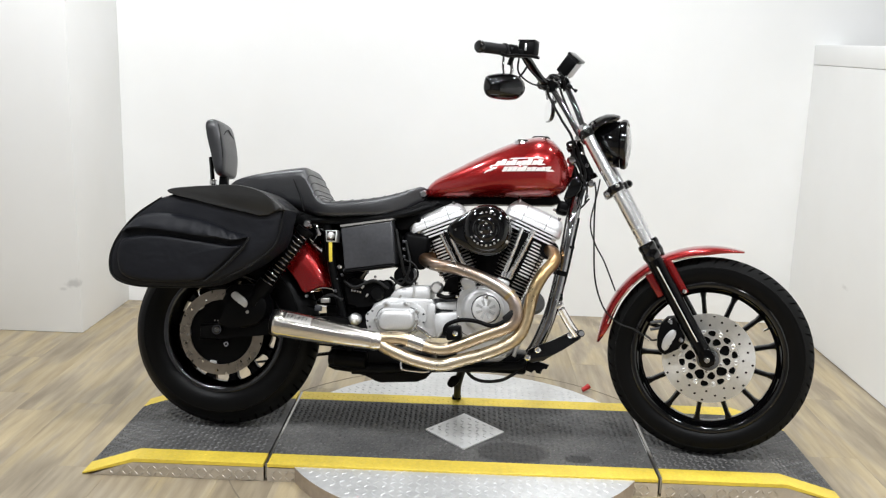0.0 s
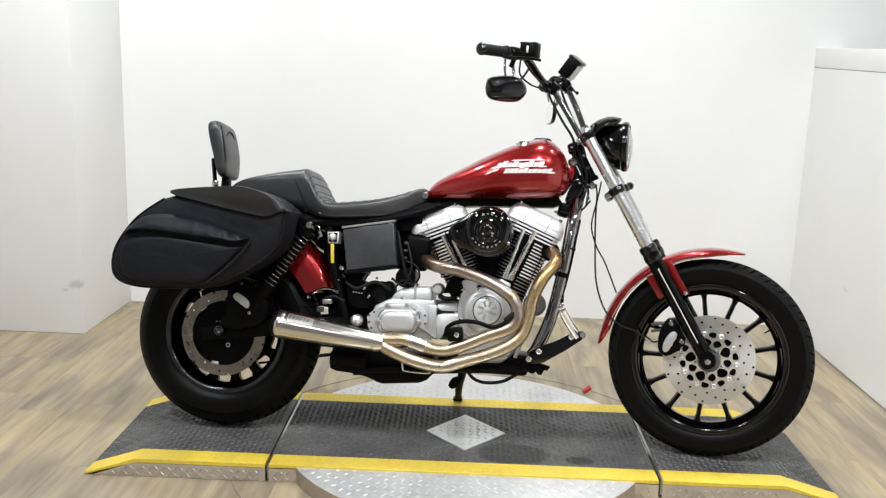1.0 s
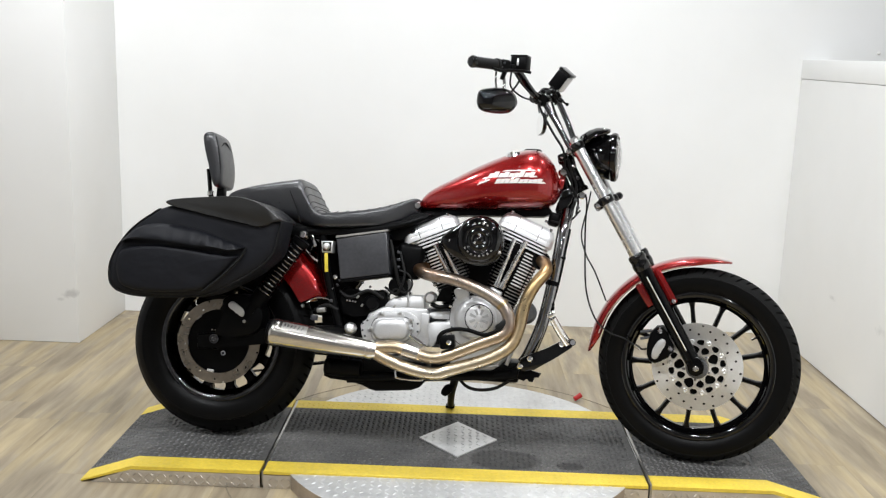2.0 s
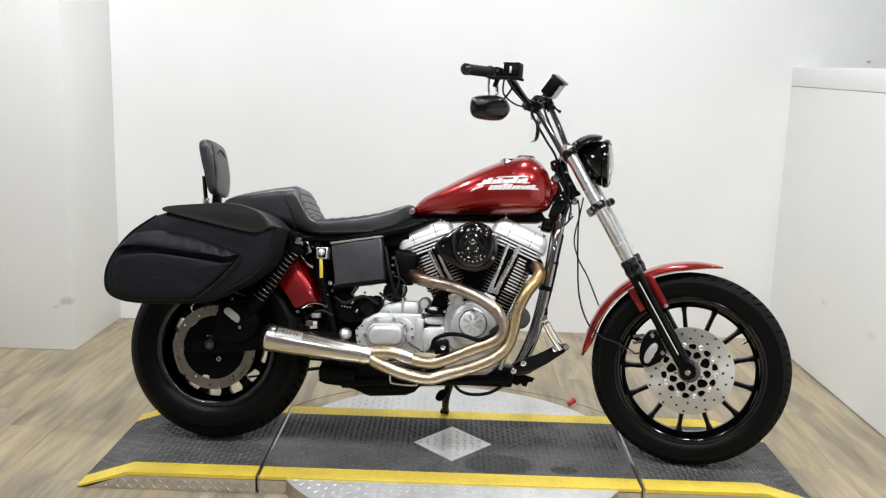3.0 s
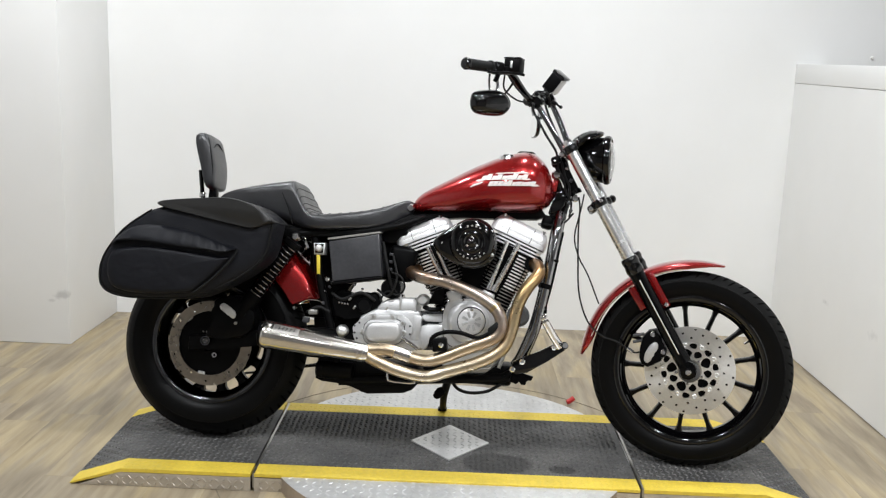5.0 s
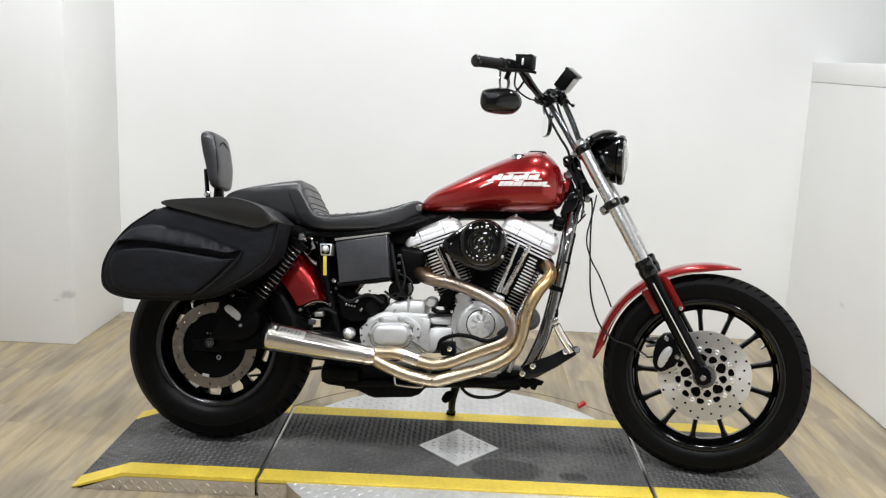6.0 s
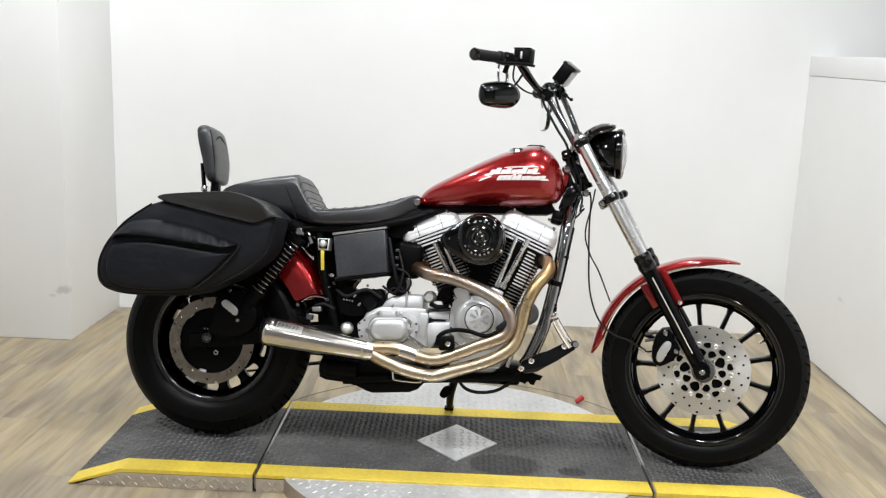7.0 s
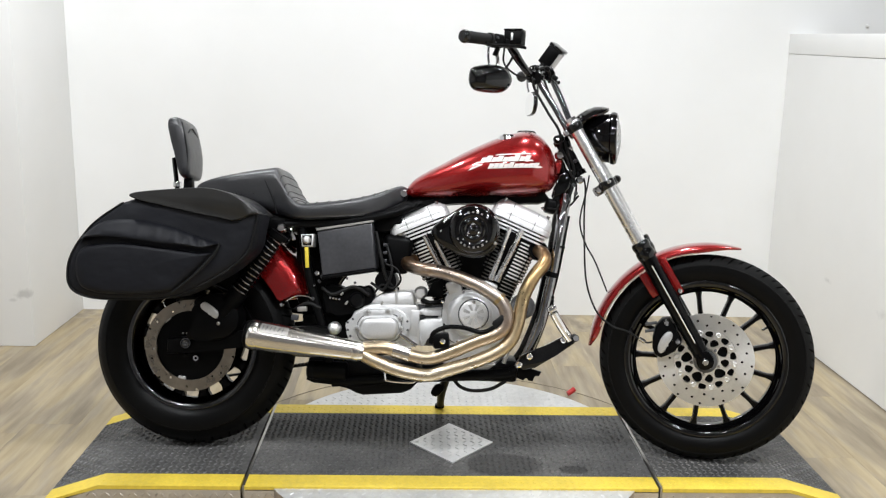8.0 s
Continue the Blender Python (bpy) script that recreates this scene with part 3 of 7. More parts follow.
# -- wheels --
def tyre_mesh(profile, segs, pitch, depth):
    """A tyre with slanted grooves cut into its tread; profile of (radius, y) from bead to bead."""
    bm = bmesh.new()
    top = max(r for r, _ in profile)
    n, rings, sunk = len(profile), [], set()
    for k in range(segs):
        ring = []
        for j, (r, y) in enumerate(profile):
            edge = abs(j - (n - 1) / 2)
            a = 2 * math.pi * k / segs + 0.020 * edge
            cut = top - (0.019 if k // pitch % 2 else 0.010) < r and edge > 0.8 and k % pitch == 0
            q = r - (depth if cut else 0)
            v = bm.verts.new((q * math.cos(a), y, q * math.sin(a)))
            if cut:
                sunk.add(v)
            ring.append(v)
        rings.append(ring)
    for k in range(segs):
        a, b = rings[k], rings[(k + 1) % segs]
        for j in range(n):
            four = (a[j], a[(j + 1) % n], b[(j + 1) % n], b[j])
            f = bm.faces.new(four)
            if any(v in sunk for v in four):
                f.material_index = 2
            elif min(profile[j][0], profile[(j + 1) % n][0]) > top - 0.034:
                f.material_index = 1
    return bm


def mirrored(half):
    return half + [(r, -y) for r, y in half[::-1] if abs(y) > 1e-6]


def spoke_mesh(r0, r1, w0, w1, y0, y1):
    """One cast spoke along +x, with a raised back and a flared foot at the rim."""
    rings = []
    for t, flare in ((0, 1.3), (0.12, 1.0), (0.5, 0.92), (0.86, 1.0), (0.95, 1.5), (1.0, 2.2)):
        r = r0 + (r1 - r0) * t
        w = (w0 + (w1 - w0) * t) * flare / 2
        h = y0 + (y1 - y0) * t
        rings.append([(r, -h, -w * 0.6), (r, -h * 0.6, -w), (r, h * 0.6, -w), (r, h, -w * 0.6), (r, h, w * 0.6), (r, h * 0.6, w), (r, -h * 0.6, w), (r, -h, w * 0.6)])
    return loft(rings)


def disc_mesh(r_out, r_in, thick, holes):
    return pierced(circle(0, 0, r_out, 72), [circle(0, 0, r_in, 48)] + [circle(r * math.cos(a), r * math.sin(a), 0.0042, 8) for r, a in holes], -thick / 2, thick / 2)


def wheel(name, m, tyre_half, rim_r, width, phase, broad, pitch, segs, band):
    """A thirteen-spoke cast wheel with its tyre and brake disc."""
    w = width / 2
    rim = part(name, lathe(mirrored([(rim_r + 0.012, -w + 0.004), (rim_r + 0.010, -w - 0.001), (rim_r + 0.004, -w - 0.004), (rim_r - 0.003, -w - 0.004), (rim_r - 0.009, -w), (rim_r - 0.012, -w + 0.007), (rim_r - 0.018, -w + 0.018), (rim_r - 0.024, -w * 0.45), (rim_r - 0.026, 0)])
                          + mirrored([(rim_r + 0.004, w - 0.002), (rim_r - 0.010, w * 0.4), (rim_r - 0.014, 0)]), 96, closed=True), WHEEL_BLACK, bike, "gloss black cast wheel rim", m)
    part("tyre", tyre_mesh(mirrored(tyre_half), segs, pitch, 0.0045), [TYRE, TYRE_TREAD, TYRE_GROOVE], rim, "black road tyre with slanted tread grooves")
    part("rim_band", lathe([(rim_r + 0.006, -w - 0.0065), (rim_r - 0.002, -w - 0.0070), (rim_r - 0.009, -w - 0.0035), (rim_r - 0.0130, -w + 0.004), (rim_r - 0.0205, -w + 0.018), (rim_r - 0.0270, -w * 0.42), (rim_r - 0.0255, -w * 0.40), (rim_r - 0.0185, -w + 0.019), (rim_r - 0.006, -w + 0.001), (rim_r + 0.005, -w - 0.003)], 96, closed=True), band, rim, "polished inner rim lip")
    part("hub", lathe([(0, -0.06), (0.030, -0.06), (0.034, -0.052), (0.036, -0.03), (0.046, -0.02), (0.046, 0.02), (0.036, 0.03), (0.034, 0.06), (0, 0.06)], 32), SATIN_BLACK, rim)
    sp = finish("spoke", spoke_mesh(0.040, rim_r - 0.020, 0.020 * broad, 0.013 * broad, 0.020, 0.017), SPOKE_BLACK)
    for k in range(13):
        part("spoke", sp, None, rim, m=Matrix.Rotation(-radians(phase + k * 360 / 13), 4, "Y"))
    return rim


front_half = [(0.246, -0.036), (0.254, -0.043), (0.268, -0.049), (0.284, -0.0515), (0.2985, -0.0495), (0.2990, -0.0512), (0.3015, -0.0510), (0.3020, -0.0480), (0.311, -0.043), (0.319, -0.034), (0.3255, -0.023), (0.3295, -0.011), (0.331, 0)]
rear_half = [(0.206, -0.056), (0.216, -0.066), (0.234, -0.073), (0.254, -0.076), (0.272, -0.0748), (0.2725, -0.0765), (0.2755, -0.0762), (0.276, -0.0738), (0.290, -0.068), (0.304, -0.056), (0.314, -0.041), (0.3215, -0.022), (0.325, 0)]
front_wheel = wheel("front_wheel", STEERED @ Matrix.Translation(FRONT), front_half, 0.241, 0.078, 14.0, 1.05, 9, 648, WHEEL_BLACK)
rear_wheel = wheel("rear_wheel", Matrix.Translation(REAR), rear_half, 0.203, 0.116, 3.0, 2.25, 9, 612, RIM_POLISH)

holes = [((0.109, 0.125, 0.139)[k % 3], radians(k * 10 + (0, 3, 5)[k % 3])) for k in range(36)]
part("brake_disc", disc_mesh(0.147, 0.0965, 0.005, holes), DISC_STEEL, front_wheel, "drilled stainless brake disc", Matrix.Translation((0, -0.062, 0.004)))


def carrier_mesh():
    """The inner star of the front disc: two rings of rounded windows, large and small in turn."""
    cut = []
    for k in range(10):
        for r, u0, v0, lean, a in ((0.0835, 0.0120, 0.0080, 1.57, 85 + 36 * k), (0.0590, *((0.0168, 0.0128) if k % 2 else (0.0116, 0.0108)), 0.75, 67 + 36 * k)):
            a = radians(a)
            t = a + lean
            cx, cz = r * math.cos(a), r * math.sin(a)
            ring = []
            for q in range(14):
                b = 2 * math.pi * q / 14
                c, d = math.cos(b), math.sin(b)
                u, v = u0 * math.copysign(abs(c) ** 0.75, c), v0 * math.copysign(abs(d) ** 0.75, d) * (1.15 - 0.3 * c)
                ring.append((cx + u * math.cos(t) - v * math.sin(t), cz + u * math.sin(t) + v * math.cos(t)))
            cut.append(ring)
    return pierced(circle(0, 0, 0.0960, 60), cut + [circle(0, 0, 0.034, 28)], -0.004, 0.004)


carrier = part("disc_carrier", carrier_mesh(), CARRIER_ALU, front_wheel, "bright pierced disc carrier", Matrix.Translation((0, -0.064, 0.004)))
rivet_me = finish("rivet", lathe([(0.0028, -0.002), (0.0030, -0.005), (0.0060, -0.006), (0.0082, -0.004), (0.0085, 0.001), (0.0028, 0.001)], 14, closed=True), ALU_SATIN)
for k in range(10):
    a = radians(36 * k + 67)
    part("rivet", rivet_me, None, front_wheel, m=pose(0.0870 * math.cos(a), -0.068, 0.004 + 0.0870 * math.sin(a)))
part("hub_plate", lathe([(0.03, -0.056), (0.144, -0.0585), (0.144, -0.0565), (0.03, -0.050)], 48, closed=True), SATIN_BLACK, front_wheel)
for k in range(5):
    a = radians(72 * k + 49)
    part("carrier_bolt", bolt((0.0440 * math.cos(a), -0.068, 0.004 + 0.0440 * math.sin(a)), 0.0052, 0.005, segs=10), CHROME, front_wheel)
part("carrier_step", lathe([(0.034, -0.0690), (0.0385, -0.0695), (0.0395, -0.066), (0.034, -0.064)], 40, Matrix.Translation((0, 0, 0.004)), closed=True), STEEL_EDGE, front_wheel)
part("hub_flange", lathe([(0.020, -0.074), (0.032, -0.074), (0.035, -0.071), (0.036, -0.060), (0.020, -0.058)], 28), FILTER_GREY, front_wheel)
part("valve_stem", rod((0.222, -0.004, 0), (0.196, -0.016, 0.002), 0.004, 8), CHROME, front_wheel, m=Matrix.Rotation(radians(-30), 4, "Y"))
part("brake_disc", disc_mesh(0.144, 0.109, 0.006, [((0.119, 0.130, 0.140)[k % 3], radians(k * 20 + 7 * (k % 2))) for k in range(18)]), DISC_BROWN, rear_wheel, "drilled brake disc, coloured dark brown for shade and reflection", Matrix.Translation((0.010, -0.106, 0.000)))
part("disc_carrier", lathe([(0.03, -0.098), (0.114, -0.098), (0.114, -0.090), (0.03, -0.090)], 40, closed=True), SATIN_BLACK, rear_wheel)
nub_me = finish("clip", box((0.024, 0.008, 0.012), bevel=0.003), ALU_CAST)
for a in (20, 130, 185, 262):
    part("clip", nub_me, None, rear_wheel, m=Matrix.Rotation(-radians(a), 4, "Y") @ pose(0.104, -0.104, 0, 0, 90, 0))

# -- swing arm, axle, rear caliper --
part("swingarm", slab([(-0.872, 0.300), (-0.872, 0.350), (-0.80, 0.357), (-0.60, 0.386), (-0.42, 0.402), (-0.36, 0.398), (-0.36, 0.355), (-0.60, 0.333), (-0.80, 0.306)], -0.150, -0.118, 0.006), SATIN_BLACK, bike, "satin black swingarm")
part("swingarm", slab(closed_curve([(-0.885, 0.318), (-0.86, 0.345), (-0.70, 0.372), (-0.42, 0.402), (-0.36, 0.38), (-0.44, 0.345), (-0.74, 0.308), (-0.86, 0.296)], 3), 0.118, 0.150, 0.006), SATIN_BLACK, bike)
axle = part("rear_axle", lathe([(0, -0.158), (0.011, -0.159), (0.0125, -0.163), (0.016, -0.163), (0.0175, -0.158), (0.0175, -0.15), (0.011, -0.148), (0.011, 0.17), (0, 0.17)], 24, Matrix.Translation((-0.810, 0, 0.337))), BLACK_CHROME, bike, "dark plated axle nut")
part("axle_socket", lathe([(0, -0.1605), (0.0085, -0.1605), (0.0105, -0.1625), (0.0085, -0.1640), (0, -0.1610)], 20, Matrix.Translation((-0.810, 0, 0.337))), BOX_GREY, axle)
for dx, dz in ((-0.004, 0.004), (0.005, 0.002), (0.0, -0.005)):
    part("socket_pin", bolt((-0.810 + dx, -0.162, 0.337 + dz), 0.0022, 0.003, segs=8), CHROME, axle)
for dx in (-0.006, 0.006):
    part("adjuster_dot", bolt((-0.816 + dx, -0.150, 0.3665), 0.0032, 0.003, segs=8), STEEL_EDGE, axle)
part("sensor_ring", lathe([(0.004, -0.112), (0.0085, -0.112), (0.0095, -0.108), (0.0095, -0.100), (0.004, -0.100)], 18, Matrix.Translation((-0.792, 0, 0.286)), closed=True), CHROME, axle)
caliper = part("rear_caliper", slab(closed_curve([(-0.800, 0.350), (-0.795, 0.385), (-0.778, 0.430), (-0.786, 0.468), (-0.755, 0.490), (-0.69, 0.486), (-0.645, 0.44), (-0.65, 0.385), (-0.70, 0.352)], 3), -0.176, -0.075, 0.010), SATIN_BLACK, bike, "black four-piston brake caliper")
part("caliper_insert", slab(closed_curve([(-0.762, 0.455), (-0.750, 0.467), (-0.728, 0.456), (-0.706, 0.437), (-0.708, 0.420), (-0.718, 0.418), (-0.733, 0.431), (-0.752, 0.441)], 3), -0.182, -0.17, 0.003), ALU_CAST, caliper, "silver bean-shaped caliper insert")
part("caliper_bolt", bolt((-0.705, -0.176, 0.402), 0.0055, 0.005), STEEL_EDGE, caliper)
part("caliper_bracket", slab([(-0.70, 0.40), (-0.66, 0.42), (-0.60, 0.39), (-0.60, 0.35), (-0.80, 0.31), (-0.84, 0.34)], -0.117, -0.109), SATIN_BLACK, bike)
part("lower_shock_mount", rod((-0.688, -0.178, 0.440), (-0.688, -0.12, 0.440), 0.016), SATIN_BLACK, bike)
part("belt_guard", slab(closed_curve([(-0.98, 0.44), (-0.93, 0.52), (-0.80, 0.56), (-0.62, 0.52), (-0.50, 0.45), (-0.60, 0.43), (-0.80, 0.475), (-0.92, 0.43)], 3), 0.115, 0.130, 0.004), SATIN_BLACK, bike, "black belt guard")


# -- rear shocks --
def shock(y):
    a, b = Vector((-0.517, y, 0.700)), Vector((-0.697, y, 0.428))
    d = (b - a).normalized()
    side, other = d.cross(Vector((0, 1, 0))).normalized(), Vector((0, 1, 0))
    body = part("shock_absorber", rod(a + d * 0.02, b, 0.0225, 16), SATIN_BLACK, bike, "black coil-over rear shock")
    n, turns, r = 260, 13, 0.0262
    pts = []
    for k in range(n):
        t = k / (n - 1)
        ang = 2 * math.pi * turns * t
        pts.append(a + d * (0.030 + 0.205 * t) + side * (r * math.cos(ang)) + other * (r * math.sin(ang)))
    part("spring", tube(pts, 0.0034, 8, 1), BLACK_CHROME, body, "gloss black coil spring")
    part("lower_cup", rod(a + d * 0.235, a + d * 0.285, 0.030, 20), SATIN_BLACK, body)
    part("upper_cup", rod(a + d * 0.018, a + d * 0.034, 0.030, 20), SATIN_BLACK, body)
    s = -1 if y < 0 else 1
    part("top_bolt", lathe([(0, s * 0.030), (0.009, s * 0.030), (0.0145, s * 0.022), (0.0155, 0), (0, 0)], 20, Matrix.Translation(a + Vector((0, s * 0.012, 0)))), CHROME, body, "domed chrome bolt")


shock(-0.16)
shock(0.16)


# -- fenders --
def fender_mesh(centre, a0, a1, section, taper0, taper1, steps=48, thick=0.003):
    """A curved sheet round a wheel: section of (y, radius) from the near skirt over the crown to the far one."""
    crown = max(r for _, r in section)
    rings = []
    for k in range(steps + 1):
        t = k / steps
        a = radians(a0 + (a1 - a0) * t)
        f = min(1, (t + 0.02) / taper0 if taper0 else 1, (1 - t + 0.02) / taper1 if taper1 else 1)
        f = math.sin(f * math.pi / 2)
        pts = []
        for y, r in section:
            q = crown - (crown - r) * f
            pts.append((q, y * (0.55 + 0.45 * f)))
        loop = [(q, y) for q, y in pts] + [(q - thick, y * 0.965) for q, y in pts[::-1]]
        rings.append([(centre.x + q * math.cos(a), y, centre.z + q * math.sin(a)) for q, y in loop])
    return loft(rings)


fsec = [(-0.064, 0.340), (-0.0645, 0.350), (-0.060, 0.357), (-0.048, 0.363), (-0.026, 0.3675), (0, 0.369), (0.026, 0.3675), (0.048, 0.363), (0.060, 0.357), (0.0645, 0.350), (0.064, 0.340)]
front_fender = part("front_fender", fender_mesh(FRONT, 75, 176, fsec, 0.30, 0.12), RED, bike, "dark red painted front fender", STEERED)
part("fender_edge", tube([(FRONT.x + 0.3405 * math.cos(radians(a)), -0.0655, FRONT.z + 0.3405 * math.sin(radians(a))) for a in range(96, 168, 4)], 0.0022, 6, 2), CHROME, front_fender, "bright fender edge")
for x0, z0, x1, z1 in ((0.672, 0.652, 0.737, 0.542), (0.617, 0.600, 0.663, 0.530)):
    d = Vector((x1 - x0, 0, z1 - z0))
    ln = d.length
    part("fender_strut", box((0.026, 0.006, ln), ((x0 + x1) / 2, -0.070, (z0 + z1) / 2), (0, math.degrees(math.atan2(d.x, d.z)), 0), 0.004), RED, front_fender)
part("strut_bolt", bolt((0.733, -0.074, 0.551), 0.008, 0.008), CHROME, front_fender)
rsec = [(-0.098, 0.318), (-0.1, 0.352), (-0.098, 0.385), (-0.086, 0.408), (-0.060, 0.422), (-0.03, 0.428), (0, 0.430), (0.03, 0.428), (0.060, 0.422), (0.086, 0.408), (0.098, 0.385), (0.1, 0.352), (0.098, 0.318)]
rear_fender = part("rear_fender", fender_mesh(REAR, 25, 132, rsec, 0.05, 0.1), RED, bike, "dark red painted rear fender")
part("fender_bolt", bolt((-0.527, -0.100, 0.462), 0.007, 0.008), CHROME, rear_fender)


# -- tank --
def section_loft(stations, power=2.4, n=28, drop=0.0):
    """A body along x from stations of (x, top, bottom, half width)."""
    rings = []
    for x, zt, zb, w in stations:
        cz, h = (zt + zb) / 2, (zt - zb) / 2
        ring = []
        for k in range(n):
            a = 2 * math.pi * k / n
            c, s = math.cos(a), math.sin(a)
            y = w * math.copysign(abs(c) ** (2 / power), c)
            z = cz + h * math.copysign(abs(s) ** (2 / power), s)
            if s < 0 and drop:
                z += drop * h * (1 - (y / w) ** 2)
            ring.append((x, y, z))
        rings.append(ring)
    return loft(rings)


def smooth_stations(st, steps=4):
    out = []
    for i in range(len(st) - 1):
        a, b, c, d = (Vector(st[min(max(i + k, 0), len(st) - 1)]) for k in (-1, 0, 1, 2))
        for k in range(steps):
            t = k / steps
            out.append(tuple(0.5 * (2 * b + (c - a) * t + (2 * a - 5 * b + 4 * c - d) * t * t + (3 * b - a - 3 * c + d) * t ** 3)))
    return out + [tuple(st[-1])]


TANK = [(-0.150, 0.840, 0.826, 0.014), (-0.142, 0.858, 0.812, 0.036), (-0.120, 0.880, 0.804, 0.058), (-0.085, 0.902, 0.803, 0.079), (-0.04, 0.926, 0.801, 0.100), (0.05, 0.975, 0.797, 0.130),
        (0.14, 1.016, 0.796, 0.147), (0.20, 1.034, 0.797, 0.151), (0.236, 1.038, 0.799, 0.149), (0.270, 1.028, 0.805, 0.139), (0.300, 1.000, 0.819, 0.119), (0.320, 0.964, 0.843, 0.090), (0.331, 0.930, 0.873, 0.056), (0.335, 0.906, 0.892, 0.018)]
tank = part("fuel_tank", section_loft(smooth_stations(TANK, 4), 2.35, 36, 0.25), RED, bike, "glossy dark red teardrop fuel tank", angle=60)
part("tank_console", section_loft(smooth_stations([(0.02, 0.952, 0.930, 0.020), (0.06, 0.972, 0.945, 0.032), (0.13, 1.004, 0.975, 0.036), (0.20, 1.031, 1.0, 0.038), (0.25, 1.036, 1.0, 0.036), (0.275, 1.028, 1.0, 0.026)], 4), 3.0, 20), GLOSS_BLACK, tank, "black dash console")
part("speedometer", lathe([(0, 0.013), (0.024, 0.012), (0.031, 0.007), (0.034, 0), (0.035, -0.02), (0, -0.02)], 28, pose(0.232, 0, 1.032, 98, 0, 0)), SATIN_BLACK, tank, "round dash gauge")
part("filler_cap", lathe([(0, 0.014), (0.026, 0.014), (0.031, 0.008), (0.031, -0.01), (0, -0.01)], 24, pose(0.170, -0.072, 1.002, 100, 0, 0) @ Matrix.Rotation(radians(-14), 4, "X")), CHROME, tank, "chrome filler cap")
part("tank_mount", lathe([(0, -0.012), (0.010, -0.012), (0.014, -0.006), (0.014, 0), (0, 0)], 16, pose(-0.155, -0.045, 0.825)), CHROME, tank)


def tank_side(x, z, lift=0.0022):
    """The y of the tank's near flank at x and z."""
    st = smooth_stations(TANK, 4)
    for a, b in zip(st, st[1:]):
        if a[0] <= x <= b[0]:
            t = (x - a[0]) / (b[0] - a[0])
            zt, zb, w = (a[i] + (b[i] - a[i]) * t for i in (1, 2, 3))
            s = min(0.97, abs((z - (zt + zb) / 2) / ((zt - zb) / 2)))
            return -w * (1 - s ** 2.35) ** (1 / 2.35) - lift
    return -0.1


def on_tank(points, name, mat, label="", cuts=10, lift=0.0022):
    """A thin shape laid on the tank's flank: a quadrilateral in x and z."""
    bm = bmesh.new()
    (ax, az), (bx, bz), (cx, cz), (dx, dz) = points
    grid = []
    for i in range(cuts + 1):
        t = i / cuts
        lo = (ax + (bx - ax) * t, az + (bz - az) * t)
        hi = (dx + (cx - dx) * t, dz + (cz - dz) * t)
        row = []
        for j in range(3):
            s = j / 2
            x, z = lo[0] + (hi[0] - lo[0]) * s, lo[1] + (hi[1] - lo[1]) * s
            row.append(bm.verts.new((x, tank_side(x, z, lift), z)))
        grid.append(row)
    for i in range(cuts):
        for j in range(2):
            bm.faces.new((grid[i][j], grid[i + 1][j], grid[i + 1][j + 1], grid[i][j + 1]))
    r = bmesh.ops.extrude_face_region(bm, geom=list(bm.faces))
    bmesh.ops.translate(bm, verts=[v for v in r["geom"] if isinstance(v, bmesh.types.BMVert)], vec=(0, 0.0015, 0))
    return part(name, bm, mat, tank, label)


# the emblem on the tank: two rows of slanted bars with streaks, no letters
em_rng = random.Random(8)
for row, (x0, x1, z0, h, n) in enumerate(((0.084, 0.236, 0.9225, 0.0185, 9), (0.108, 0.262, 0.9030, 0.0175, 10))):
    step = (x1 - x0) / n
    for k in range(n):
        bx = x0 + k * step
        hh = h * em_rng.uniform(0.75, 1.15)
        zz = z0 + 0.006 * (bx - x0) / 0.14
        on_tank([(bx, zz), (bx + step * 0.93, zz + 0.001), (bx + step * 0.93 + 0.008, zz + hh), (bx + 0.008, zz + hh)], "emblem_bar", DECAL, cuts=2)
on_tank([(0.066, 0.918), (0.098, 0.922), (0.098, 0.928), (0.074, 0.924)], "emblem_streak", DECAL, cuts=3)
on_tank([(0.13, 0.945), (0.245, 0.951), (0.236, 0.9545), (0.14, 0.949)], "emblem_streak", DECAL, cuts=5)
on_tank([(0.225, 0.927), (0.25, 0.930), (0.245, 0.934), (0.22, 0.931)], "emblem_streak", DECAL, cuts=3)
on_tank([(0.256, 0.908), (0.279, 0.911), (0.272, 0.916), (0.256, 0.914)], "emblem_streak", DECAL, cuts=3)
on_tank([(0.048, 0.896), (0.092, 0.914), (0.092, 0.919), (0.058, 0.907)], "emblem_streak", DECAL, cuts=3)

# -- seat and back rest --
SEAT = [(-0.146, 0.841, 0.812, 0.02), (-0.152, 0.849, 0.8, 0.042), (-0.17, 0.851, 0.785, 0.058), (-0.2, 0.84, 0.763, 0.084), (-0.26, 0.817, 0.743, 0.118), (-0.33, 0.8, 0.735, 0.143), (-0.4, 0.79, 0.729, 0.158), (-0.45, 0.785, 0.727, 0.163), (-0.478, 0.788, 0.728, 0.162), (-0.503, 0.811, 0.729, 0.157), (-0.520, 0.842, 0.732, 0.15), (-0.540, 0.879, 0.737, 0.144), (-0.550, 0.893, 0.740, 0.141), (-0.560, 0.8965, 0.743, 0.139), (-0.585, 0.893, 0.75, 0.135), (-0.64, 0.885, 0.756, 0.126), (-0.72, 0.869, 0.762, 0.118), (-0.78, 0.853, 0.768, 0.104), (-0.815, 0.837, 0.775, 0.08), (-0.828, 0.819, 0.785, 0.04)]
SEAT_POWER = 5.4
seat = part("seat", section_loft(smooth_stations(SEAT, 3)[::-1], SEAT_POWER, 48), LEATHER, bike, "black leather two-up seat with stitched step", angle=60)


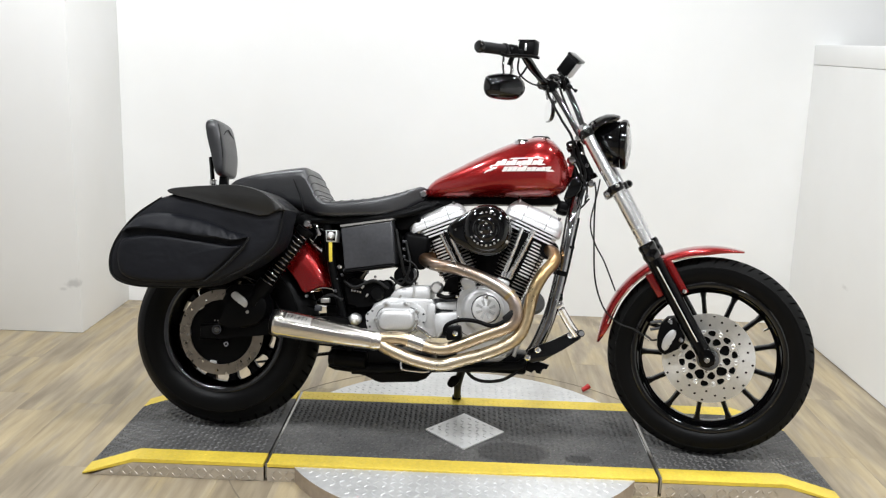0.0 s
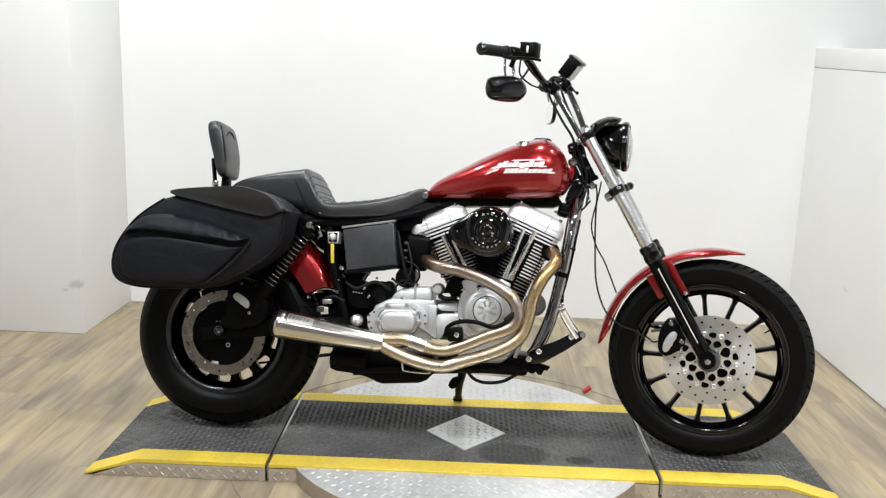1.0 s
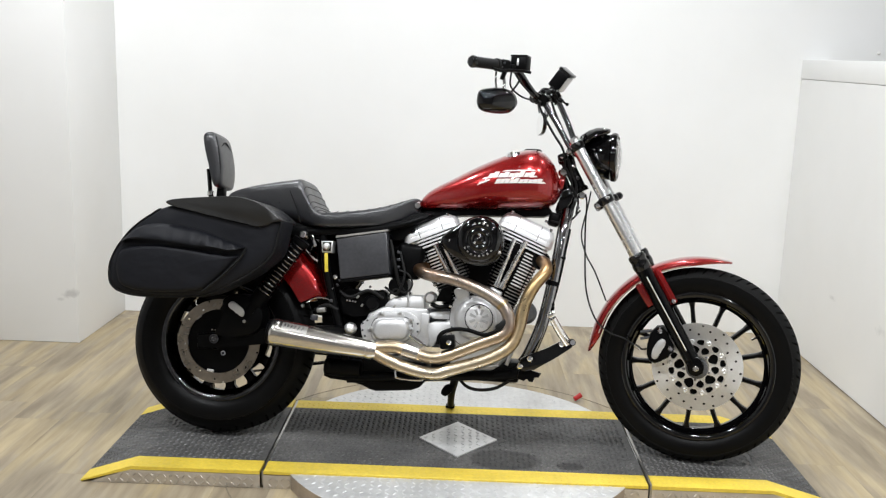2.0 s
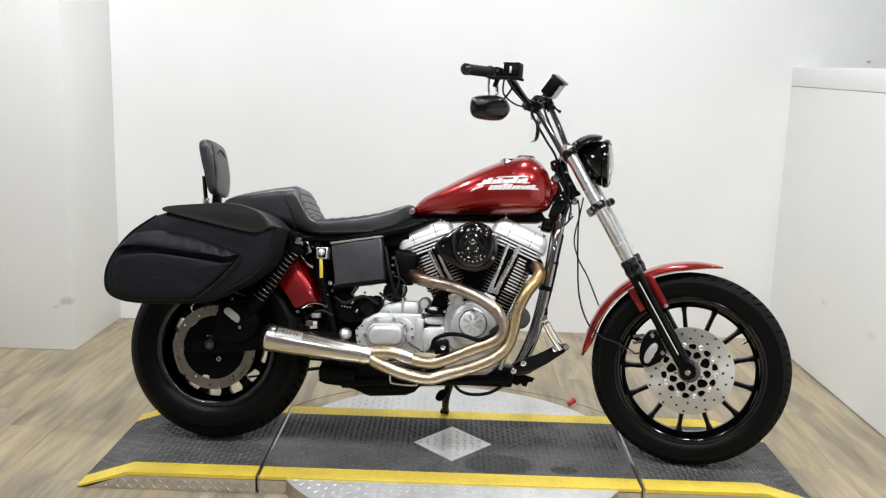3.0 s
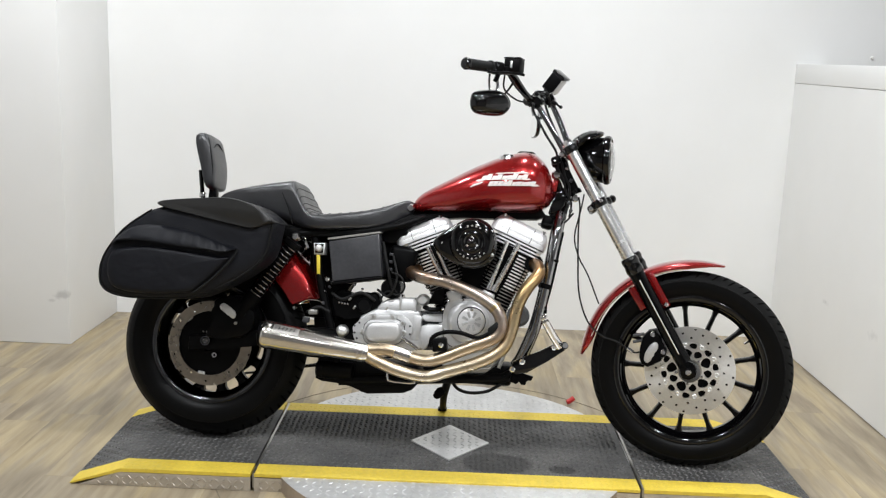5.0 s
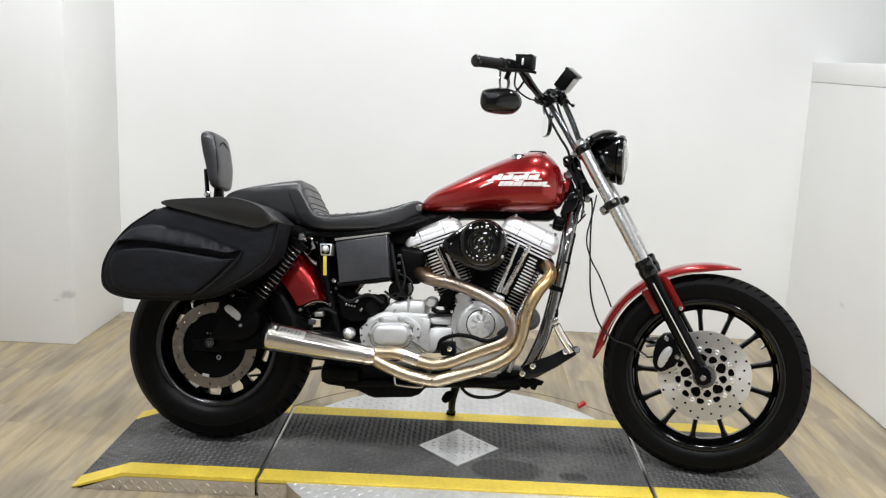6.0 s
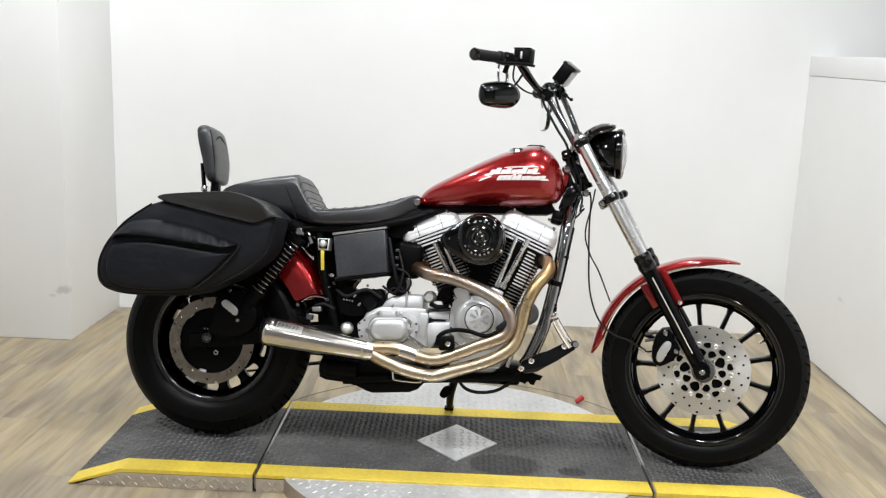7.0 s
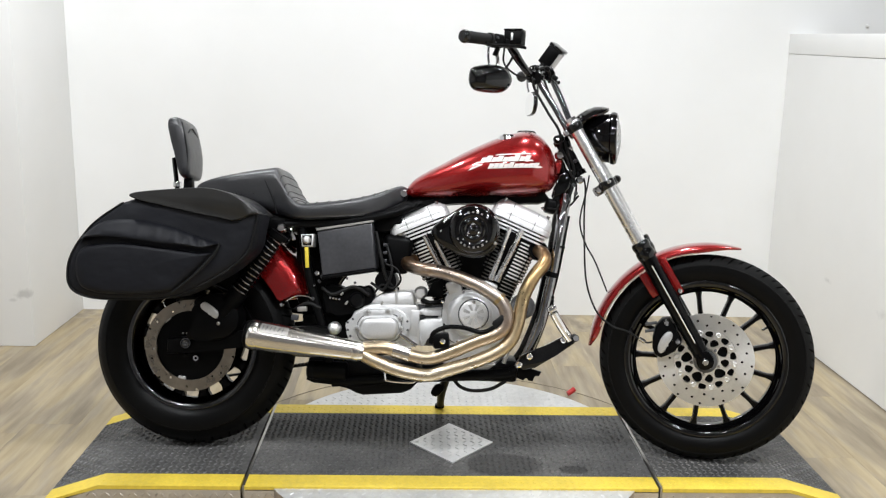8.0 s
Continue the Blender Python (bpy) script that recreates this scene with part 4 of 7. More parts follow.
def over_seat(x, side):
    st = smooth_stations(SEAT, 3)
    for a, b in zip(st, st[1:]):
        if b[0] <= x <= a[0]:
            t = (x - a[0]) / (b[0] - a[0])
            zt, zb, w = (a[i] + (b[i] - a[i]) * t for i in (1, 2, 3))
            pts = []
            for k in range(17):
                c = math.cos(math.pi * k / 16)
                s = math.sin(math.pi * k / 16)
                pts.append((x, w * math.copysign(abs(c) ** (2 / SEAT_POWER), c), (zt + zb) / 2 + (zt - zb) / 2 * s ** (2 / SEAT_POWER) + 0.0006))
            return pts
    return None


for sx in (-0.21, -0.245, -0.28, -0.315, -0.35, -0.385, -0.42, -0.452, -0.482, -0.495, -0.508, -0.521, -0.535):
    pts = over_seat(sx, 1)
    part("stitched_seam", tube(pts[2:-2], 0.0014, 5, 2), FABRIC_TRIM, seat)
part("seat_seam", tube([(-0.59, -0.131, 0.862), (-0.575, -0.137, 0.83), (-0.555, -0.146, 0.79), (-0.54, -0.15, 0.745)], 0.002, 5, 4), FABRIC_TRIM, seat)

backrest = part("backrest", rod((-0.912, -0.022, 0.925), (-0.892, -0.022, 0.780), 0.0075), GLOSS_BLACK, bike, "black passenger backrest on a steel post")
pad_rings = []
for k, (y, s) in enumerate(((-0.094, 0.70), (-0.092, 0.88), (-0.084, 0.97), (-0.065, 1.0), (-0.01, 1.02), (0.045, 1.0), (0.064, 0.97), (0.072, 0.88), (0.074, 0.70))):
    base = closed_curve([(-0.905, 0.980), (-0.916, 1.032), (-0.906, 1.048), (-0.886, 1.050), (-0.868, 1.034), (-0.853, 0.985), (-0.843, 0.930), (-0.844, 0.872), (-0.855, 0.856), (-0.872, 0.866), (-0.890, 0.930)], 3)
    cx, cz = -0.879, 0.960
    pad_rings.append([(cx + (x - cx) * s, y, cz + (z - cz) * s) for x, z in base])
pad = part("pad", loft(pad_rings), LEATHER, backrest, "padded black leather back pad", angle=70)
part("piping", tube([(-0.870, -0.086, 1.032), (-0.857, -0.090, 0.985), (-0.848, -0.090, 0.93), (-0.849, -0.086, 0.885)], 0.003, 6, 5), FABRIC_TRIM, pad)
for z0, z1 in ((1.0, 1.03), (0.95, 0.985), (0.905, 0.935)):
    part("stitched_seam", tube([(-0.846 - 0.012 * (z0 - 0.9) / 0.1, -0.06, z0), (-0.844 - 0.012 * (z1 - 0.9) / 0.1, -0.01, z1 - 0.008), (-0.846 - 0.012 * (z0 - 0.9) / 0.1, 0.045, z0)], 0.002, 5, 5), FABRIC_TRIM, pad)
part("pad_stem", slab([(-0.872, 0.880), (-0.848, 0.872), (-0.846, 0.830), (-0.858, 0.795), (-0.880, 0.795), (-0.868, 0.832)], -0.040, -0.004, 0.004), SATIN_BLACK, backrest)
part("post_clamp", box((0.020, 0.03, 0.018), (-0.898, -0.022, 0.838), bevel=0.003), CHROME, backrest, "chrome post clamp")

# -- saddlebag --
BAG = [(-0.925, 0.770), (-0.987, 0.737), (-1.039, 0.697), (-1.073, 0.656), (-1.098, 0.616), (-1.113, 0.574), (-1.114, 0.530), (-1.102, 0.501), (-1.070, 0.482), (-1.005, 0.472), (-0.878, 0.475), (-0.789, 0.486), (-0.719, 0.518), (-0.650, 0.557), (-0.591, 0.604), (-0.566, 0.640), (-0.556, 0.693), (-0.554, 0.745), (-0.62, 0.780), (-0.78, 0.790)]
bag_line = closed_curve(BAG, 3)
BC = (-0.84, 0.62)
bag = part("saddlebag", swell(bag_line, ((-0.165, 0.93), (-0.175, 0.97), (-0.20, 0.995), (-0.27, 1.0), (-0.318, 0.995), (-0.335, 0.975), (-0.344, 0.945), (-0.349, 0.90), (-0.352, 0.70), (-0.353, 0.3)), BC), FABRIC, bike, "black fabric saddlebag with folded pocket and stiff lid", angle=60)
LID = [(-0.928, 0.776), (-0.915, 0.786), (-0.87, 0.793), (-0.80, 0.800), (-0.72, 0.806), (-0.665, 0.801), (-0.61, 0.783), (-0.572, 0.757), (-0.551, 0.736), (-0.575, 0.728), (-0.60, 0.716), (-0.622, 0.712), (-0.66, 0.719), (-0.715, 0.728), (-0.78, 0.741), (-0.845, 0.754), (-0.90, 0.765)]
part("lid", swell(closed_curve(LID, 3), ((-0.150, 0.97), (-0.155, 1.0), (-0.352, 1.0), (-0.360, 0.985), (-0.364, 0.95)), (-0.74, 0.765)), LID_LEATHER, bag, "smooth black leatherette lid", angle=50)
POCKET = [(-1.066, 0.618), (-1.025, 0.633), (-0.95, 0.640), (-0.87, 0.635), (-0.778, 0.625), (-0.710, 0.618), (-0.680, 0.617), (-0.690, 0.604), (-0.730, 0.560), (-0.772, 0.522), (-0.80, 0.503), (-0.88, 0.493), (-0.98, 0.491), (-1.040, 0.500), (-1.070, 0.522), (-1.080, 0.575)]
part("pocket", swell(closed_curve(POCKET, 3), ((-0.320, 1.0), (-0.352, 0.995), (-0.362, 0.97), (-0.367, 0.92), (-0.3695, 0.8), (-0.3705, 0.3)), (-0.90, 0.570)), FABRIC, bag, "bulging black fabric pocket", angle=60)


BAG_LAYERS = ((1.0, -0.27), (0.995, -0.318), (0.975, -0.335), (0.945, -0.344), (0.90, -0.349), (0.70, -0.352), (0.3, -0.353), (0.0, -0.3535))


def bag_face(x, z):
    """The y of the bag's outer face at x and z."""
    a = math.atan2(z - BC[1], x - BC[0])
    near = min(bag_line, key=lambda p: abs(math.remainder(math.atan2(p[1] - BC[1], p[0] - BC[0]) - a, 2 * math.pi)))
    q = min(1.0, math.hypot(x - BC[0], z - BC[1]) / math.hypot(near[0] - BC[0], near[1] - BC[1]))
    for (s0, y0), (s1, y1) in zip(BAG_LAYERS, BAG_LAYERS[1:]):
        if s1 <= q <= s0:
            return y0 + (y1 - y0) * (s0 - q) / (s0 - s1)
    return -0.3535


def flap_mesh():
    """The fold over the pocket: thin at its top, standing off at its lower edge, with small gathers towards the front."""
    top = smooth_path([(-1.050, 0, 0.672), (-1.010, 0, 0.697), (-0.960, 0, 0.709), (-0.897, 0, 0.708), (-0.824, 0, 0.698), (-0.765, 0, 0.681), (-0.713, 0, 0.662), (-0.668, 0, 0.650)], 6)
    low = smooth_path([(-1.074, 0, 0.641), (-1.039, 0, 0.652), (-0.985, 0, 0.657), (-0.912, 0, 0.653), (-0.831, 0, 0.644), (-0.758, 0, 0.638), (-0.700, 0, 0.632), (-0.662, 0, 0.644)], 6)
    rings = []
    n = len(top)
    for k, (a, b) in enumerate(zip(top, low)):
        t = k / (n - 1)
        q = min(1, 0.45 + t / 0.30, (1 - t) / 0.06 + 0.25) ** 0.7
        fold = 0.0046 * math.sin(t * 58) * max(0, min(1, (t - 0.30) * 3))
        ring = []
        for v, out in ((0, 0.010), (0.06, 0.019), (0.3, 0.030), (0.62, 0.038), (0.9, 0.045), (1.0, 0.043), (0.97, 0.036), (0.6, 0.030), (0.25, 0.020), (0.03, 0.006)):
            p = a.lerp(b, v)
            ring.append((p.x + 0.012 * fold / 0.0046 * v * (1 - v), max(bag_face(p.x, p.z), -0.353) + 0.014 - out * 1.05 * q - (fold * min(1, 3 * v) if out > 0.015 else 0), p.z))
        rings.append(ring)
    return loft(rings)


part("flap", flap_mesh(), FABRIC, bag, "folded fabric flap", angle=50)
part("piping", tube([(BC[0] + (x - BC[0]) * 0.975, -0.3385, BC[1] + (z - BC[1]) * 0.975) for x, z in bag_line[1:54]], 0.0036, 6, 1), FABRIC_TRIM, bag)
part("side_seam", tube([(-0.66, -0.354, 0.645), (-0.675, -0.362, 0.61), (-0.73, -0.362, 0.55), (-0.79, -0.360, 0.500)], 0.005, 6, 5), FABRIC_TRIM, bag)
part("mount_bar", box((0.30, 0.012, 0.012), (-0.93, -0.150, 0.478), bevel=0.002), SATIN_BLACK, bag)
part("mount_bracket", slab([(-0.95, 0.50), (-0.60, 0.60), (-0.60, 0.66), (-0.95, 0.70)], -0.164, -0.128), SATIN_BLACK, bag)



def mirror_part(ob, parent):
    """The same part with its sub-parts on the far side."""
    made = {}
    for o in (ob, *ob.children):
        me = o.data.copy()
        me.transform(Matrix.Diagonal((1, -1, 1, 1)))
        me.flip_normals()
        q = new(o.name.split(".")[0], me)
        q.parent = made.get(o.parent, parent)
        made[o] = q
        if o.get("label"):
            tagged(q, o["label"])
    return made[ob]


mirror_part(bag, bike)
part("belt_pulley", lathe([(0.03, 0.082), (0.128, 0.082), (0.132, 0.086), (0.132, 0.112), (0.03, 0.112)], 48, closed=True), SATIN_BLACK, rear_wheel, "black belt pulley")
part("drive_belt", tube([(-0.78, 0.097, 0.455), (-0.50, 0.097, 0.43), (-0.20, 0.097, 0.42)], 0.008, 8, 2), RUBBER, bike)
lower_belt = part("drive_belt", slab([(-0.82, 0.190), (-0.20, 0.296), (-0.20, 0.303), (-0.82, 0.197)], 0.085, 0.112), RUBBER, bike, "black toothed drive belt")
tooth_me = finish("belt_tooth", box((0.0065, 0.026, 0.006), bevel=0.001, segs=1), RUBBER)
for k in range(14):
    part("belt_tooth", tooth_me, None, lower_belt, m=pose(-0.575 + 0.012 * k, 0.0985, 0.2405 + 0.012 * k * 0.171, 0, -9.7, 0))

# -- under the seat: battery box, lock, key --
side_box = part("battery_box", slab([(-0.414, 0.694), (-0.244, 0.727), (-0.228, 0.585), (-0.394, 0.557)], -0.146, -0.03, 0.006, 3), BOX_GREY, bike, "worn black battery cover")
part("box_strap", slab([(-0.416, 0.697), (-0.416, 0.704), (-0.242, 0.734), (-0.236, 0.731), (-0.243, 0.728)], -0.150, -0.10), STEEL_EDGE, side_box, "bright steel top edge")
part("box_rim", slab([(-0.396, 0.556), (-0.228, 0.584), (-0.226, 0.575), (-0.394, 0.546)], -0.152, -0.03, 0.003), SATIN_BLACK, side_box)
part("box_bolt", bolt((-0.410, -0.15, 0.565), 0.008, 0.008), CHROME, side_box)
lock = part("ignition_lock", slab([(-0.463, 0.684), (-0.422, 0.686), (-0.424, 0.646), (-0.459, 0.646)], -0.156, -0.10, 0.004), ALU_SATIN, bike, "silver ignition switch plate")
part("lock_face", slab([(-0.458, 0.681), (-0.427, 0.682), (-0.429, 0.651), (-0.455, 0.651)], -0.1575, -0.15), SATIN_BLACK, lock)
part("lock_cylinder", lathe([(0, -0.014), (0.007, -0.013), (0.0105, -0.009), (0.0125, -0.003), (0.0125, 0), (0, 0)], 18, pose(-0.443, -0.1575, 0.667)), ALU_SATIN, lock)
part("key_tag", box((0.0115, 0.003, 0.064), (-0.440, -0.164, 0.613), (0, -4, 0), 0.0012), TAG_YELLOW, lock, "yellow paper key tag")
part("oil_tank", box((0.10, 0.17, 0.11), (-0.36, 0.02, 0.655), (0, 8, 0), 0.02), SATIN_BLACK, bike)
part("seat_pan", box((0.55, 0.16, 0.02), (-0.43, 0, 0.725), (0, -2, 0), 0.006), SATIN_BLACK, bike)

# -- frame --
for s in (-1, 1):
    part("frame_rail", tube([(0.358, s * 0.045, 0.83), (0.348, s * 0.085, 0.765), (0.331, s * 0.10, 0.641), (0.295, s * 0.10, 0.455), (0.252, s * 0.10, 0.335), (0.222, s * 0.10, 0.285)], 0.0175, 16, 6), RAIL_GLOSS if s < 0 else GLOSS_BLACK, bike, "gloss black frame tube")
    part("tube_clamp", rod((0.3175, s * 0.10, 0.573), (0.3205, s * 0.10, 0.589), 0.0200, 18), SATIN_BLACK, bike)
    part("lower_rail", tube([(0.226, s * 0.10, 0.288), (0.205, s * 0.10, 0.275), (0.17, s * 0.10, 0.266), (-0.04, s * 0.10, 0.252), (-0.36, s * 0.10, 0.226)], 0.0172, 14, 5), SATIN_BLACK, bike, "black lower frame tube")
    part("seat_rail", tube([(-0.10, s * 0.06, 0.795), (-0.20, s * 0.10, 0.755), (-0.34, s * 0.115, 0.728), (-0.52, s * 0.125, 0.715)], 0.013, 12, 5), SATIN_BLACK, bike)
    part("fender_support", box((0.44, 0.010, 0.036), (-0.70, s * 0.118, 0.722), (0, 2, 0), 0.004), SATIN_BLACK, bike)
    part("seat_post", tube([(-0.47, s * 0.11, 0.71), (-0.44, s * 0.11, 0.55), (-0.39, s * 0.11, 0.38), (-0.36, s * 0.10, 0.23)], 0.014, 12, 5), SATIN_BLACK, bike)
part("backbone", tube([(0.36, 0, 0.93), (0.2, 0, 0.87), (-0.05, 0, 0.82), (-0.25, 0, 0.76)], 0.026, 14, 5), SATIN_BLACK, bike)
head_d = Vector((-math.sin(radians(RAKE)), 0, math.cos(radians(RAKE))))
head_mid = Vector((0.376, 0, 0.957))
neck = part("steering_head", rod(head_mid - head_d * 0.058, head_mid + head_d * 0.070, 0.0215, 20), SATIN_BLACK, bike)
for t in (-0.056, 0.062):
    part("bearing_cup", rod(head_mid + head_d * (t - 0.008), head_mid + head_d * (t + 0.008), 0.0265, 20), GLOSS_BLACK, neck)
part("neck_gusset", slab(closed_curve([(0.318, 0.835), (0.340, 0.890), (0.368, 0.925), (0.392, 0.90), (0.388, 0.86), (0.372, 0.82), (0.345, 0.80)], 2), -0.022, 0.022, 0.006), GLOSS_BLACK, neck)
part("neck_cover", slab([(0.334, 0.898), (0.350, 0.906), (0.368, 0.907), (0.377, 0.882), (0.370, 0.858), (0.353, 0.836), (0.322, 0.828), (0.326, 0.86)], -0.052, -0.02, 0.005), GLOSS_BLACK, neck, "gloss black neck cover")
part("neck_bolt", lathe([(0, -0.012), (0.010, -0.011), (0.015, -0.006), (0.0165, 0), (0, 0.002)], 20, pose(0.337, -0.052, 0.960)), CHROME, neck, "domed chrome neck bolt")
part("neck_bolt", lathe([(0, -0.010), (0.009, -0.009), (0.0125, -0.004), (0.013, 0.002), (0, 0.004)], 18, pose(0.405, -0.034, 0.886)), CHROME, neck, "domed chrome neck bolt")
part("tank_bracket", box((0.020, 0.022, 0.044), (0.334, -0.036, 0.926), (0, 12, 0), 0.005), RED, neck)
part("horn_switch", box((0.034, 0.03, 0.026), (0.334, -0.040, 1.014), (0, -24, 0), 0.008), SATIN_BLACK, neck)
part("switch_screw", bolt((0.330, -0.056, 1.010), 0.0045, 0.004), CHROME, neck)
for pts, r in (([(0.352, -0.045, 1.01), (0.366, -0.048, 0.96), (0.384, -0.045, 0.92), (0.380, -0.045, 0.86), (0.362, -0.05, 0.80)], 0.0042), ([(0.340, -0.05, 0.985), (0.362, -0.055, 0.945), (0.372, -0.055, 0.905), (0.392, -0.05, 0.87), (0.388, -0.045, 0.82)], 0.0035), ([(0.30, -0.04, 0.795), (0.335, -0.06, 0.788), (0.372, -0.05, 0.800), (0.402, -0.03, 0.835)], 0.0032)):
    part("neck_wire", tube(pts, r, 8, 5), RUBBER, neck)
for x, z in ((0.388, 0.945), (0.372, 0.985), (0.385, 0.868), (0.392, 0.842)):
    part("wire_tie", box((0.012, 0.014, 0.010), (x, -0.046, z), (0, 25, 0), 0.002), BOX_GREY if z < 0.95 else CHROME, neck)

# -- engine --
CRANK = Vector((0.07, 0, 0.36))
engine = part("crankcase", slab(closed_curve([(-0.02, 0.31), (-0.028, 0.40), (-0.018, 0.465), (0.005, 0.505), (0.05, 0.520), (0.10, 0.520), (0.155, 0.510), (0.19, 0.48), (0.202, 0.43), (0.195, 0.36), (0.16, 0.30), (0.08, 0.262), (0.01, 0.27)], 3), -0.098, 0.10, 0.014, 3), ALU_CAST, bike, "silver cast engine crankcase")
part("cam_cover", lathe([(0, -0.132), (0.052, -0.132), (0.060, -0.129), (0.066, -0.122), (0.071, -0.112), (0.074, -0.094), (0, -0.094)], 48, Matrix.Translation((0.066, 0, 0.448))), ALU_CAST, engine, "round silver cam cover")
part("cam_cover_flange", slab(closed_curve([(-0.012, 0.50), (-0.02, 0.44), (-0.005, 0.38), (0.04, 0.355), (0.10, 0.358), (0.15, 0.39), (0.17, 0.44), (0.155, 0.49), (0.11, 0.522), (0.05, 0.525), (0.01, 0.515)], 3), -0.110, -0.095, 0.004), ALU_CAST, engine)
part("cover_gasket", lathe([(0.044, -0.1335), (0.0480, -0.1335), (0.0480, -0.130), (0.044, -0.130)], 40, Matrix.Translation((0.078, 0, 0.452)), closed=True), BOX_GREY, engine)
points = part("points_cover", lathe([(0, -0.141), (0.010, -0.141), (0.014, -0.139), (0.036, -0.140), (0.043, -0.137), (0.046, -0.131), (0.046, -0.128), (0, -0.128)], 48, Matrix.Translation((0.078, 0, 0.452))), ROCKER_SILVER, engine, "polished round cover with fan-like emblem")
for k in range(8):
    a = radians(45 * k + 22)
    part("emblem_wedge", slab([(0.078 + r * math.cos(a + da), 0.452 + r * math.sin(a + da)) for r, da in ((0.013, -0.25), (0.033, -0.16), (0.033, 0.16), (0.013, 0.25))], -0.1412, -0.138, 0.0006, 1), ALU_CAST, points)
part("cover_bolt", bolt((0.078, -0.140, 0.490), 0.005, 0.004), CHROME, points)
for bx, bz in ((-0.006, 0.515), (-0.012, 0.415), (0.03, 0.363), (0.12, 0.372), (0.16, 0.465), (0.12, 0.516), (0.045, 0.518)):
    part("case_bolt", bolt((bx, -0.110, bz), 0.0055, 0.006), CHROME, engine)
part("oil_filter", lathe([(0, -0.075), (0.026, -0.075), (0.036, -0.066), (0.038, -0.055), (0.038, 0.02), (0.03, 0.025), (0, 0.025)], 28, pose(0.232, -0.045, 0.478)), FILTER_GREY, engine, "grey spin-on oil filter")
for x0, z0, x1, z1 in ((0.176, 0.30, 0.200, 0.37), (-0.022, 0.33, -0.026, 0.44), (0.02, 0.284, 0.15, 0.30)):
    part("case_rib", rod((x0, -0.098, z0), (x1, -0.098, z1), 0.0065, 8), ALU_CAST, engine)
part("case_seam", slab(closed_curve([(-0.014, 0.502), (-0.0225, 0.44), (-0.007, 0.378), (0.04, 0.352), (0.10, 0.355), (0.152, 0.388), (0.1725, 0.44), (0.157, 0.492), (0.11, 0.5245), (0.05, 0.5275), (0.01, 0.517)], 3), -0.1005, -0.095), BOX_GREY, engine)
part("sump", box((0.30, 0.16, 0.07), (0.07, -0.01, 0.275), bevel=0.012), SATIN_BLACK, engine)


def edge_shine(bm, outer, inner_too):
    """Paints light on the fin's outer edge and shade elsewhere: black round the pushrods, dull or black on the inner
    side.
    """
    for f in bm.faces:
        x = f.calc_center_median().x * outer
        if abs(f.normal.z) < 0.5 and f.normal.y < -0.35:
            f.material_index = 1 if x > 0.016 else 2 if x < -0.02 and inner_too else 0
    return bm


def rounded(w, d, r, n=5):
    pts = []
    for cx, cy, a0 in ((w - r, d - r, 0), (-w + r, d - r, 90), (-w + r, -d + r, 180), (w - r, -d + r, 270)):
        for k in range(n):
            a = radians(a0 + 90 * k / (n - 1))
            pts.append((cx + r * math.cos(a), cy + r * math.sin(a)))
    return pts


def plate_z(outline, z0, z1, bevel=0.0, bm=None):
    bm = bm or bmesh.new()
    a = [bm.verts.new((x, y, z0)) for x, y in outline]
    b = [bm.verts.new((x, y, z1)) for x, y in outline]
    n = len(outline)
    bm.faces.new(a[::-1]), bm.faces.new(b)
    for i in range(n):
        bm.faces.new((a[i], a[(i + 1) % n], b[(i + 1) % n], b[i]))
    if bevel:
        es = [e for v in b for e in v.link_edges if e.verts[0] in b and e.verts[1] in b]
        bmesh.ops.bevel(bm, geom=list(set(es)), offset=bevel, segments=3, affect="EDGES", profile=0.5)
    bmesh.ops.recalc_face_normals(bm, faces=bm.faces)
    return bm




head_fin_me = finish("fin", plate_z(rounded(0.082, 0.080, 0.026), -0.0028, 0.0028), [ROCKER_SILVER])


